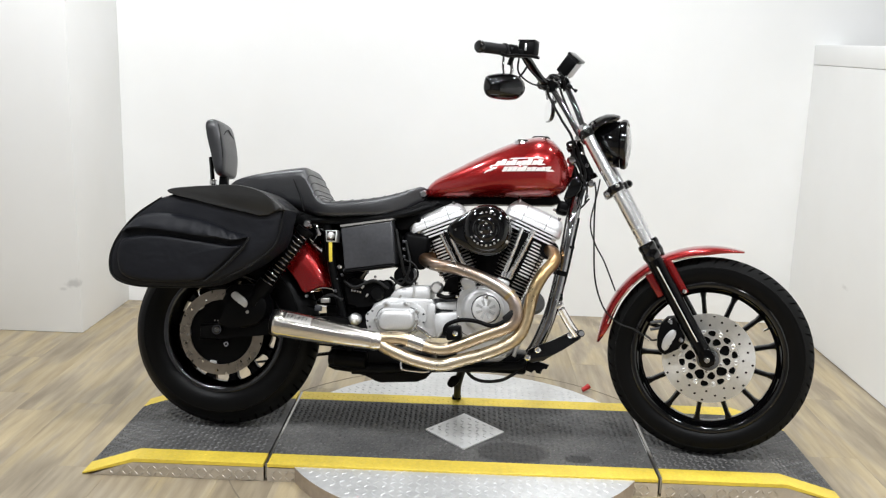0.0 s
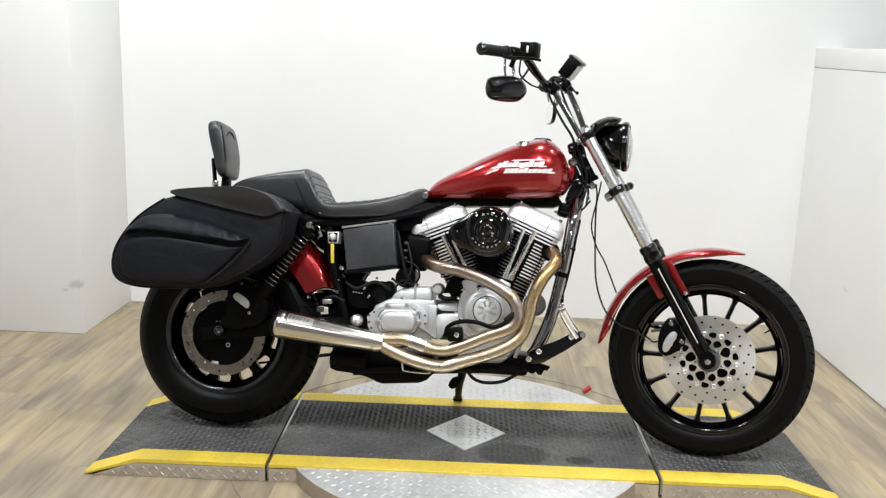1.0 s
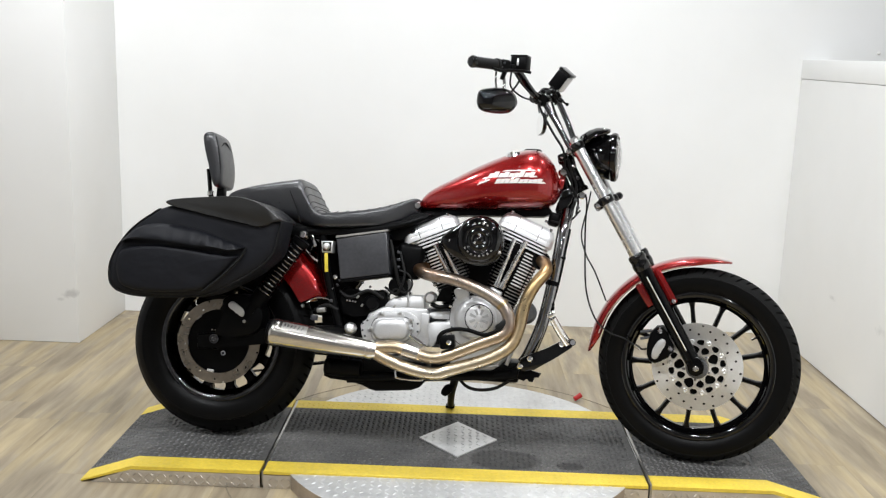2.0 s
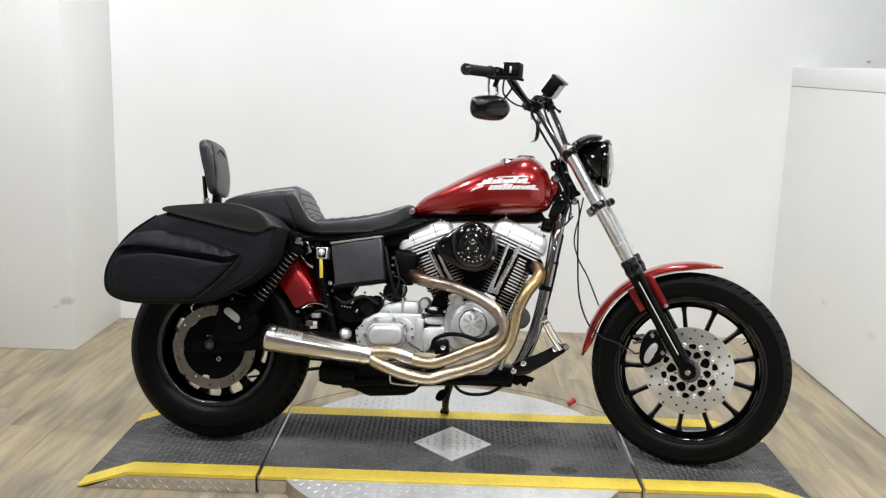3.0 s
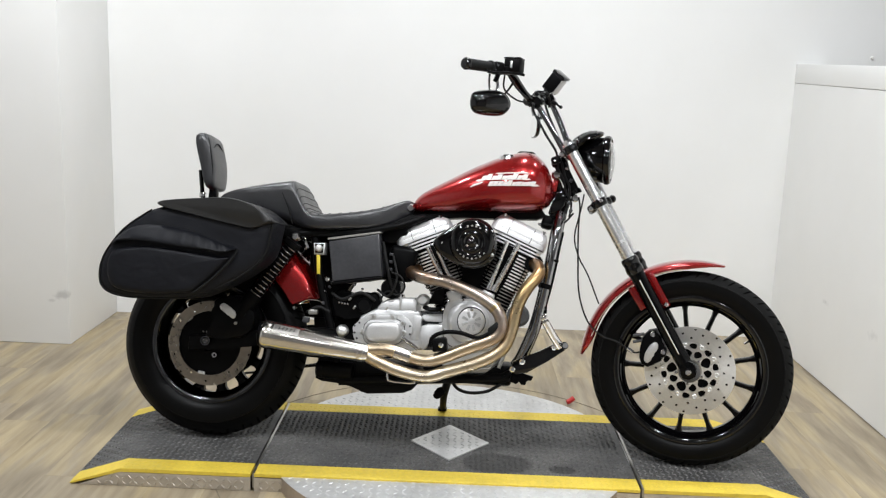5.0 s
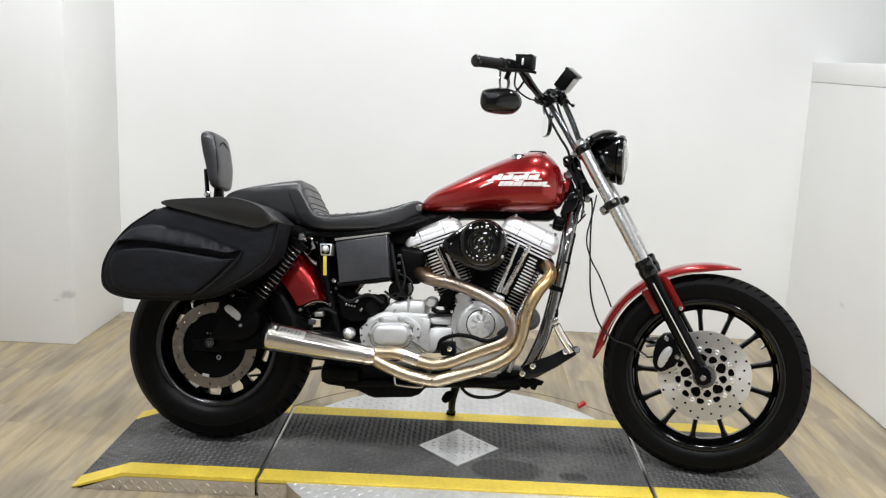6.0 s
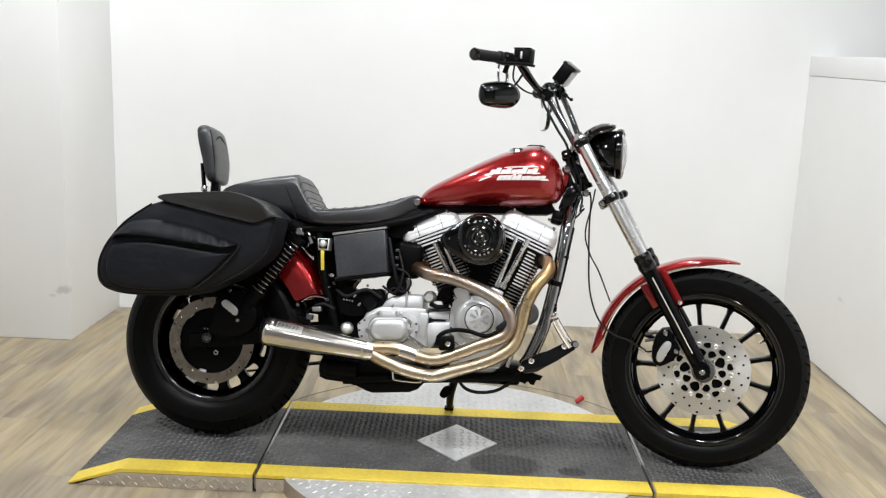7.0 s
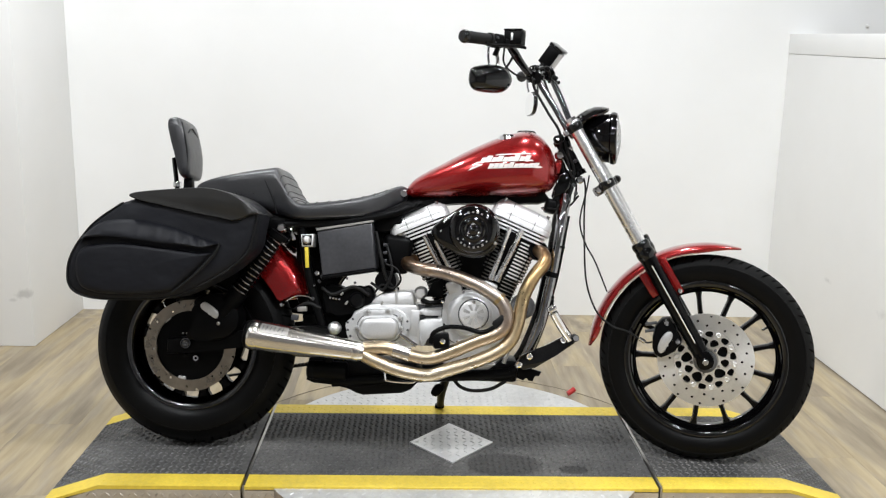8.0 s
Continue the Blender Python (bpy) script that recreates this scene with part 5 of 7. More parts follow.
def cylinder(tilt, top):
    """A finned cylinder with its head and rocker box, along a line from the crank; top: the height of the rocker cover."""
    m = Matrix.Translation(CRANK) @ Matrix.Rotation(radians(tilt), 4, "Y")
    barrel = part("cylinder", lathe([(0, 0.14), (0.054, 0.14), (0.054, 0.37), (0, 0.37)], 32, pose(0, 0, 0, 90)), SATIN_BLACK, bike, "black finned engine cylinder with bright fin edges", m)
    for half, deep, z0, z1 in ((0.0625, 0.0655, 0.142, 0.2345), (0.0695, 0.0705, 0.2346, 0.366)):
        part("cylinder_core", plate_z(rounded(half, deep, 0.046, 7), z0, z1), SATIN_BLACK, barrel)
    outer = 1 if tilt > 0 else -1
    fin_me = finish("fin", edge_shine(plate_z(rounded(0.073, 0.074, 0.058, 8), -0.0026, 0.0026), outer, True), [SATIN_BLACK, ROCKER_SILVER, STEEL_EDGE])
    lower_fin_me = finish("fin", edge_shine(plate_z(rounded(0.066, 0.069, 0.054, 8), -0.0014, 0.0014), outer, True), [SATIN_BLACK, STEEL_EDGE, STEEL_EDGE])
    for k in range(19):
        part("fin", lower_fin_me if k < 8 else fin_me, None, barrel, m=pose(0, 0, 0.149 + 0.0114 * k))
    head = part("cylinder_head", plate_z(rounded(0.066, 0.066, 0.02), 0.364, 0.402), SATIN_BLACK, bike, "black cylinder head with polished fins", m)
    for k in range(3):
        part("fin", head_fin_me, None, head, m=pose(0, 0, 0.371 + 0.0118 * k))
    rocker = part("rocker_box", plate_z([(x - 0.012, y) for x, y in rounded(0.101, 0.080, 0.030)], 0.402, 0.4185, 0.003), ROCKER_SILVER, bike, "bright silver rocker cover", m)
    rings = []
    for z, grow in ((0.4187, 0), (0.428, 0.0), (0.4365, 0.003), (top - 0.010, 0.012), (top - 0.004, 0.018), (top, 0.028)):
        rings.append([(x - 0.012, y, z) for x, y in rounded(0.100 - grow, 0.079 - grow * 0.8, max(0.012, 0.030 - grow * 0.5))])
    part("rocker_lid", loft(rings), ROCKER_SILVER, rocker, angle=50)
    part("cover_seam", plate_z([(x - 0.012, y) for x, y in rounded(0.0985, 0.0775, 0.029)], 0.417, 0.420), BOX_GREY, rocker)
    for sx in (-0.052, 0.030):
        part("lid_seam", tube([(sx, -0.0803, 0.404), (sx, -0.0803, 0.416), (sx, -0.0795, 0.428), (sx, -0.0772, 0.4365), (sx, -0.0702, top - 0.010), (sx, -0.0650, top - 0.004)], 0.0009, 6, 3), BOX_GREY, rocker)
    for bx in (-0.086, 0.060):
        part("lid_bolt", rod((bx, -0.060, top - 0.012), (bx, -0.060, top + 0.003), 0.0055, 10), CHROME, rocker)
    return m


cylinder(-23.0, 0.453)
cylinder(23.0, 0.462)
for a, b in (((-0.082, -0.115, 0.690), (-0.010, -0.108, 0.560)), ((-0.046, -0.115, 0.680), (0.016, -0.108, 0.560)), ((0.183, -0.115, 0.725), (0.128, -0.108, 0.560)), ((0.222, -0.115, 0.718), (0.146, -0.108, 0.556))):
    a, b = Vector(a), Vector(b)
    rodp = part("pushrod_tube", rod(a, b, 0.0082, 14), FORK_CHROME, bike, "chrome pushrod tube")
    part("tube_collar", rod(a.lerp(b, 0.36), a.lerp(b, 0.42), 0.0105, 14), CHROME, rodp)
    part("tube_foot", rod(a.lerp(b, 0.9), b, 0.0115, 14), CHROME, rodp)
# Flat black plates over the fins stand for the dark shade behind the pushrods.
for recess in ([(-0.080, 0.706), (-0.052, 0.684), (-0.018, 0.590), (-0.042, 0.606)], [(0.172, 0.720), (0.206, 0.708), (0.150, 0.565), (0.126, 0.562)]):
    part("pushrod_recess", slab(recess, -0.0825, -0.060, 0.002, 1), SATIN_BLACK, engine)
for x0, tilt in ((0.0, -23), (0.138, 23)):
    part("lifter_block", box((0.046, 0.034, 0.040), (x0 * 0.8 + 0.014, -0.096, 0.534), (0, tilt, 0), 0.008), ALU_CAST, engine)
part("intake", tube([(-0.01, -0.02, 0.70), (0.07, -0.05, 0.71), (0.15, -0.02, 0.70)], 0.026, 14, 5), SATIN_BLACK, engine)
part("carburettor", box((0.08, 0.09, 0.09), (0.07, -0.085, 0.70), bevel=0.015), SATIN_BLACK, engine)

# air cleaner
AIR = [(-0.058, 0.705), (-0.040, 0.730), (0.005, 0.763), (0.038, 0.783), (0.068, 0.790), (0.104, 0.785), (0.133, 0.763), (0.148, 0.728), (0.150, 0.692), (0.137, 0.655), (0.104, 0.630), (0.068, 0.624), (0.021, 0.636), (-0.025, 0.660), (-0.050, 0.682)]
air = part("air_cleaner", swell(closed_curve(AIR, 5), ((-0.130, 0.94), (-0.136, 0.99), (-0.165, 1.0), (-0.192, 0.995), (-0.204, 0.975), (-0.211, 0.93), (-0.2145, 0.86), (-0.2165, 0.6), (-0.217, 0.2)), (0.06, 0.708)), GLOSS_BLACK, bike, "gloss black teardrop air cleaner cover", angle=60)
AIR_C = Matrix.Translation((0.070, 0, 0.710))
part("cover_dome", lathe([(0.0765, -0.200), (0.0755, -0.211), (0.072, -0.220), (0.066, -0.2265), (0.058, -0.2300), (0.046, -0.2322), (0.042, -0.2314), (0.0395, -0.2290), (0.036, -0.2300), (0.030, -0.2335), (0.026, -0.2335), (0.023, -0.2295), (0.012, -0.2300), (0.010, -0.2335), (0, -0.2345)], 64, AIR_C), GLOSS_BLACK, air, "round gloss black domed face", angle=70)
for k, a in enumerate((90, 210, 330)):
    a = radians(a + 4)
    part("cover_screw", bolt((0.070 + 0.0185 * math.cos(a), -0.2290, 0.710 + 0.0185 * math.sin(a)), 0.0046, 0.0045, segs=10), CHROME, air)
for a in (62, 77, 92, 107, 212, 228, 243, 258, 273, 288, 303, 320):
    part("emblem_bar", box((0.0062, 0.0016, 0.0042 + 0.0022 * (a % 2)), (0.070 + 0.0530 * math.cos(radians(a)), -0.2312, 0.710 + 0.0530 * math.sin(radians(a))), (0, 90 - a, 0), 0.0006, 1), STEEL_EDGE, air)
for bx, bz in ((-0.026, 0.704), (0.131, 0.748), (0.137, 0.672)):
    part("cover_stud", bolt((bx, -0.2125, bz), 0.0055, 0.003, segs=10), STEEL_EDGE, air)

# transmission
gear = part("transmission", slab([(-0.296, 0.352), (-0.314, 0.392), (-0.312, 0.410), (-0.296, 0.448), (-0.262, 0.466), (-0.240, 0.476), (-0.100, 0.474), (-0.094, 0.466), (-0.090, 0.40), (-0.082, 0.352), (-0.12, 0.340), (-0.25, 0.338)], -0.110, 0.10, 0.006, 2), ALU_CAST, bike, "silver cast transmission case")
part("top_cover", slab([(-0.246, 0.462), (-0.242, 0.480), (-0.228, 0.498), (-0.210, 0.509), (-0.158, 0.516), (-0.118, 0.517), (-0.110, 0.510), (-0.108, 0.462)], -0.105, 0.06, 0.005), ALU_CAST, gear)
part("cover_rib", box((0.006, 0.10, 0.05), (-0.165, -0.062, 0.502), bevel=0.002), ALU_CAST, gear)
FLANGE = [(-0.316, 0.418), (-0.321, 0.403), (-0.313, 0.378), (-0.308, 0.356), (-0.275, 0.347), (-0.251, 0.351), (-0.163, 0.354), (-0.128, 0.383), (-0.118, 0.404), (-0.121, 0.430), (-0.151, 0.458), (-0.200, 0.458), (-0.263, 0.455), (-0.295, 0.432)]
part("side_flange", slab(closed_curve(FLANGE, 2), -0.119, -0.108, 0.003), ALU_CAST, gear)
for bx, bz in ((-0.314, 0.414), (-0.313, 0.391), (-0.298, 0.425), (-0.304, 0.372), (-0.127, 0.423), (-0.126, 0.396), (-0.270, 0.354)):
    part("flange_bolt", bolt((bx, -0.119, bz), 0.0038, 0.002), BOX_GREY, gear)


def stadium(x0, x1, z0, z1, r, n=6):
    pts = []
    for cx, cz, a0 in ((x1 - r, z1 - r, 0), (x0 + r, z1 - r, 90), (x0 + r, z0 + r, 180), (x1 - r, z0 + r, 270)):
        pts += [(cx + r * math.cos(radians(a0 + 90 * k / (n - 1))), cz + r * math.sin(radians(a0 + 90 * k / (n - 1)))) for k in range(n)]
    lean = 0.055
    return [(x, z + lean * (x - (x0 + x1) / 2)) for x, z in pts]


COVER_BOLTS = ((-0.250, 0.449), (-0.187, 0.453), (-0.284, 0.397), (-0.150, 0.432), (-0.147, 0.401), (-0.241, 0.354), (-0.188, 0.354))
part("case_lug", box((0.030, 0.03, 0.085), (-0.106, -0.098, 0.418), (0, 4, 0), 0.006), ALU_CAST, gear)
part("gasket", slab(stadium(-0.2845, -0.1435, 0.3555, 0.4425, 0.034), -0.1215, -0.115), BOX_GREY, gear, "dark gasket line")
part("cover_lip", slab(stadium(-0.2825, -0.1455, 0.3575, 0.4405, 0.034), -0.1290, -0.118, 0.002), ALU_CAST, gear)
dome = stadium(-0.2755, -0.1520, 0.3640, 0.4345, 0.030)
part("clutch_cover", swell(dome, ((-0.120, 1.0), (-0.136, 1.0), (-0.145, 0.965), (-0.151, 0.90), (-0.154, 0.80), (-0.155, 0.45)), (-0.214, 0.399)), ALU_CAST, gear, "smooth oval silver clutch release cover", angle=60)
for x0, x1, z0, z1 in ((-0.264, -0.173, 0.432, 0.457), (-0.254, -0.176, 0.3465, 0.366)):
    part("cover_tab", slab(stadium(x0, x1, z0, z1, 0.008, 3), -0.1285, -0.118, 0.002), ALU_CAST, gear)
for bx, bz in COVER_BOLTS:
    part("bolt_boss", lathe([(0, -0.1335), (0.0075, -0.1335), (0.0090, -0.131), (0.0095, -0.118), (0, -0.118)], 14, pose(bx, 0, bz)), ALU_CAST, gear)
    part("cover_bolt", bolt((bx, -0.1335, bz), 0.0050, 0.004), STEEL_EDGE, gear)
part("case_web", slab(closed_curve([(-0.092, 0.444), (-0.088, 0.462), (-0.05, 0.466), (-0.004, 0.468), (-0.002, 0.446), (-0.05, 0.442)], 2), -0.098, -0.02, 0.006), ALU_CAST, gear)
part("case_web", slab(closed_curve([(-0.094, 0.424), (-0.04, 0.434), (-0.006, 0.436), (-0.002, 0.402), (-0.04, 0.396), (-0.062, 0.380), (-0.070, 0.352), (-0.092, 0.350)], 2), -0.106, -0.02, 0.006), ALU_CAST, gear)
part("case_recess", box((0.11, 0.04, 0.13), (-0.045, -0.055, 0.41), bevel=0.004), BOX_GREY, gear)
part("neutral_switch", tube([(-0.085, -0.10, 0.490), (-0.06, -0.112, 0.482), (-0.03, -0.112, 0.486), (-0.012, -0.10, 0.492)], 0.008, 8, 5), SATIN_BLACK, gear)
part("switch_terminal", bolt((-0.02, -0.12, 0.488), 0.005, 0.004), CHROME, gear)
part("dipstick_cap", lathe([(0, -0.02), (0.013, -0.02), (0.019, -0.013), (0.021, -0.004), (0.021, 0.03), (0, 0.03)], 24, pose(-0.090, -0.092, 0.512)), ALU_SATIN, gear, "bright oil filler cap")
part("pivot_cap", lathe([(0, -0.026), (0.010, -0.025), (0.018, -0.018), (0.0205, -0.006), (0.0205, 0.012), (0, 0.012)], 24, pose(-0.353, -0.13, 0.395)), ALU_SATIN, bike, "round chrome pivot cover")
part("cable_boss", rod((-0.15, -0.135, 0.384), (-0.095, -0.135, 0.350), 0.0065, 10), CHROME, gear)
part("starter_motor", lathe([(0, -0.09), (0.034, -0.09), (0.036, 0), (0, 0)], 20, pose(-0.20, -0.02, 0.545)), SATIN_BLACK, gear)
part("primary_cover", slab(closed_curve([(-0.30, 0.36), (-0.32, 0.42), (-0.28, 0.48), (-0.1, 0.47), (0.08, 0.47), (0.13, 0.43), (0.12, 0.37), (0.05, 0.34), (-0.15, 0.33)], 3), 0.101, 0.17, 0.02, 3), SATIN_BLACK, bike)

# -- exhaust --
PIPE_F = [(0.276, -0.055, 0.656), (0.290, -0.105, 0.645), (0.290, -0.150, 0.617), (0.256, -0.178, 0.572), (0.228, -0.185, 0.512), (0.210, -0.190, 0.425), (0.182, -0.195, 0.367), (0.112, -0.200, 0.324), (0.006, -0.205, 0.287), (-0.056, -0.205, 0.268), (-0.139, -0.205, 0.279), (-0.214, -0.203, 0.305), (-0.258, -0.200, 0.326)]
PIPE_R = [(-0.085, -0.020, 0.622), (-0.128, -0.055, 0.610), (-0.132, -0.110, 0.602), (-0.090, -0.160, 0.588), (-0.016, -0.185, 0.579), (0.076, -0.198, 0.549), (0.141, -0.205, 0.513), (0.171, -0.208, 0.479), (0.177, -0.208, 0.436), (0.156, -0.208, 0.404), (0.087, -0.205, 0.374), (-0.001, -0.200, 0.334), (-0.054, -0.197, 0.319), (-0.108, -0.195, 0.325), (-0.180, -0.196, 0.345), (-0.232, -0.198, 0.345), (-0.262, -0.200, 0.338)]
exhaust = part("exhaust_pipe", tube(PIPE_R, 0.0205, 24, 8), PIPE_BROWN, bike, "brown and silver burnt steel exhaust pipe")
part("exhaust_pipe", tube(PIPE_F, 0.0205, 24, 8), PIPE_STEEL, bike, "gold heat-tinted steel exhaust pipe")
part("slip_joint", rod((-0.163, -0.1955, 0.3405), (-0.112, -0.195, 0.3265), 0.0225, 20), STEEL_BRUSHED, exhaust)
part("pipe_clamp", rod((0.150, -0.2055, 0.508), (0.158, -0.206, 0.500), 0.0225, 20), PIPE_STEEL, exhaust)
big, small = Vector((-0.597, -0.205, 0.3745)), Vector((-0.262, -0.200, 0.332))
axis_m = Matrix.Translation(big) @ (small - big).to_track_quat("Y", "Z").to_matrix().to_4x4()
mlen = (small - big).length
muffler = part("muffler", lathe([(0.041, -0.006), (0.046, 0.0), (0.0465, 0.004), (0.0465, 0.020), (0.0455, 0.022), (0.0455, 0.026), (0.045, 0.06), (0.032, mlen - 0.03), (0.0305, mlen - 0.02), (0.0305, mlen), (0.027, mlen + 0.012), (0.0, mlen + 0.014)], 48, axis_m), STEEL_BRUSHED, bike, "brushed stainless tapered muffler")
part("end_cap", lathe([(0.0, 0.01), (0.024, 0.01), (0.024, -0.014), (0.031, -0.018), (0.041, -0.014), (0.0435, -0.006), (0.041, -0.004)], 40, axis_m), SATIN_BLACK, muffler, "black open end cap")
part("seam_ring", lathe([(0.0315, mlen - 0.022), (0.0325, mlen - 0.020), (0.0325, mlen - 0.004), (0.0315, mlen - 0.002)], 40, axis_m), STEEL_BRUSHED, muffler)


def badge_mesh():
    """A thin plate bent round the muffler's flank."""
    rings = []
    for u in (0.034, 0.060, 0.085, 0.118):
        r = 0.0455 - 0.013 * max(0, u - 0.05) / (mlen - 0.08) + 0.0012
        ring = [(r * math.cos(a), u, r * math.sin(a)) for a in (radians(q) for q in range(0, 48, 6))]
        ring += [((r - 0.002) * math.cos(a), u, (r - 0.002) * math.sin(a)) for a in (radians(q) for q in range(42, -6, -6))]
        rings.append([axis_m @ Matrix.Rotation(radians(-BADGE_TURN), 4, "Y") @ Vector(p) for p in ring])
    return loft(rings)


BADGE_TURN = 20
part("badge", badge_mesh(), ETCHED_STEEL, muffler, "small etched maker's plate")
for k in range(6):
    t = 0.042 + 0.012 * k
    q = radians(24 + BADGE_TURN)
    r = 0.0472 - 0.013 * max(0, t - 0.05) / (mlen - 0.08)
    part("etched_bar", box((0.0015, 0.0092, 0.0135), axis_m @ Matrix.Rotation(radians(-BADGE_TURN), 4, "Y") @ Vector((r * math.cos(radians(22)), t, r * math.sin(radians(22)))), (0, 30, -3)), BOX_GREY, muffler)
part("heat_shield_wire", tube([(-0.188, -0.165, 0.272), (-0.186, -0.166, 0.250), (-0.176, -0.166, 0.242), (-0.110, -0.166, 0.239), (-0.094, -0.166, 0.246), (-0.088, -0.165, 0.262)], 0.0040, 8, 5), CHROME, bike, "bent chrome wire bracket")
for a in ((0.276, -0.055, 0.656),):
    part("port_flange", lathe([(0.012, -0.022), (0.030, -0.022), (0.032, -0.016), (0.032, 0.0), (0.012, 0.0)], 24, Matrix.Translation(Vector(a) + Vector((0, 0.01, 0)))), SATIN_BLACK, exhaust)

# -- underside, stand, controls --
part("belly_box", slab([(-0.437, 0.296), (-0.443, 0.228), (-0.42, 0.219), (-0.31, 0.214), (-0.286, 0.192), (-0.262, 0.186), (-0.14, 0.196), (-0.112, 0.208), (-0.078, 0.246), (-0.10, 0.29), (-0.30, 0.30)], -0.10, 0.06, 0.008), SATIN_BLACK, bike, "black oil pan under the frame")
part("oil_line", tube([(-0.50, 0.02, 0.292), (-0.45, 0.02, 0.290), (-0.40, 0.02, 0.284)], 0.005, 8, 4), RUBBER, bike)
part("canister", lathe([(0, 0), (0.024, 0.002), (0.030, 0.008), (0.031, 0.020), (0.029, 0.024), (0.031, 0.028), (0.031, 0.125), (0.024, 0.13), (0, 0.13)], 28, pose(-0.440, -0.102, 0.262, 0, 0, -90) @ Matrix.Rotation(radians(-2), 4, "X")), SATIN_BLACK, bike, "black round canister under the frame")
stand = part("side_stand", tube([(0.000, 0.09, 0.262), (-0.010, 0.16, 0.214), (-0.026, 0.25, 0.152), (-0.034, 0.355, 0.092)], (0.0165, 0.0125), 12, 5), RUBBER, bike, "black side stand")
part("stand_catch", slab(closed_curve([(-0.062, 0.158), (-0.048, 0.186), (-0.022, 0.190), (-0.018, 0.168), (-0.044, 0.146)], 2), 0.185, 0.205, 0.003), SATIN_BLACK, stand)
part("stand_foot", box((0.034, 0.03, 0.012), (-0.036, 0.362, 0.088), (LEAN, 0, 0), 0.004), SATIN_BLACK, stand)
part("lower_hose", tube([(0.02, -0.09, 0.245), (0.045, -0.10, 0.222), (0.085, -0.10, 0.212), (0.14, -0.10, 0.220), (0.185, -0.10, 0.246)], 0.0055, 8, 5), RUBBER, bike, "black breather hose")
bracket = part("forward_control", slab([(0.212, 0.298), (0.222, 0.330), (0.242, 0.341), (0.30, 0.366), (0.362, 0.401), (0.386, 0.392), (0.388, 0.376), (0.33, 0.335), (0.27, 0.297), (0.235, 0.288)], -0.172, -0.150, 0.005), GLOSS_BLACK, bike, "black forward control bracket")
for bx, bz in ((0.221, 0.306), (0.252, 0.332), (0.353, 0.385)):
    part("control_bolt", bolt((bx, -0.172, bz), 0.0095, 0.008), CHROME, bracket)
part("brake_pedal", tube([(0.372, -0.175, 0.388), (0.345, -0.19, 0.425), (0.318, -0.205, 0.468)], (0.0140, 0.0130), 14, 5), FORK_CHROME, bracket, "chrome brake pedal arm")
part("pedal_pad", box((0.028, 0.060, 0.014), (0.311, -0.225, 0.482), (0, -40, 0), 0.005), CHROME, bracket)
part("foot_peg", rod((0.385, -0.165, 0.394), (0.385, -0.225, 0.396), 0.0085, 16), CHROME, bracket, "chrome rubber-ringed foot peg")
for k in range(4):
    part("peg_ring", lathe([(0.006, -0.003), (0.0105, -0.003), (0.0105, 0.003), (0.006, 0.003)], 18, Matrix.Translation((0.385, -0.178 - 0.011 * k, 0.3945)), closed=True), RUBBER, bracket)
part("toothed_bracket", slab([(0.214, 0.262), (0.222, 0.30), (0.262, 0.29), (0.292, 0.282), (0.284, 0.268), (0.270, 0.270), (0.266, 0.252), (0.252, 0.254), (0.246, 0.266), (0.236, 0.254)], -0.140, -0.118, 0.002), SATIN_BLACK, bracket)
lever = part("brake_lever", tube([(-0.048, -0.215, 0.366), (-0.040, -0.217, 0.398), (0.0, -0.218, 0.416), (0.05, -0.218, 0.416), (0.10, -0.218, 0.404), (0.135, -0.216, 0.416), (0.172, -0.214, 0.446)], 0.0068, 12, 6), SATIN_BLACK, bike, "black brake linkage")
part("lever_body", box((0.05, 0.05, 0.045), (-0.018, -0.20, 0.374), (0, -8, 0), 0.008), SATIN_BLACK, lever)
part("lever_bolt", bolt((-0.012, -0.225, 0.374), 0.0085, 0.008), CHROME, lever)
part("lever_tip", box((0.05, 0.022, 0.022), (0.158, -0.215, 0.440), (0, -42, 0), 0.006), RUBBER, lever)

# -- front end: everything below turns with the fork --
F_TOP, F_AXLE = Vector((0.392, 0, 1.062)), Vector((0.813, 0, 0.346))
fork_d = (F_AXLE - F_TOP).normalized()


def along(t, y=0.0, off=0.0):
    """A point on the fork's line, t metres from its top, off metres ahead of it."""
    ahead = Vector((fork_d.z * -1, 0, fork_d.x))
    return F_TOP + fork_d * t + Vector((0, y, 0)) + ahead * off


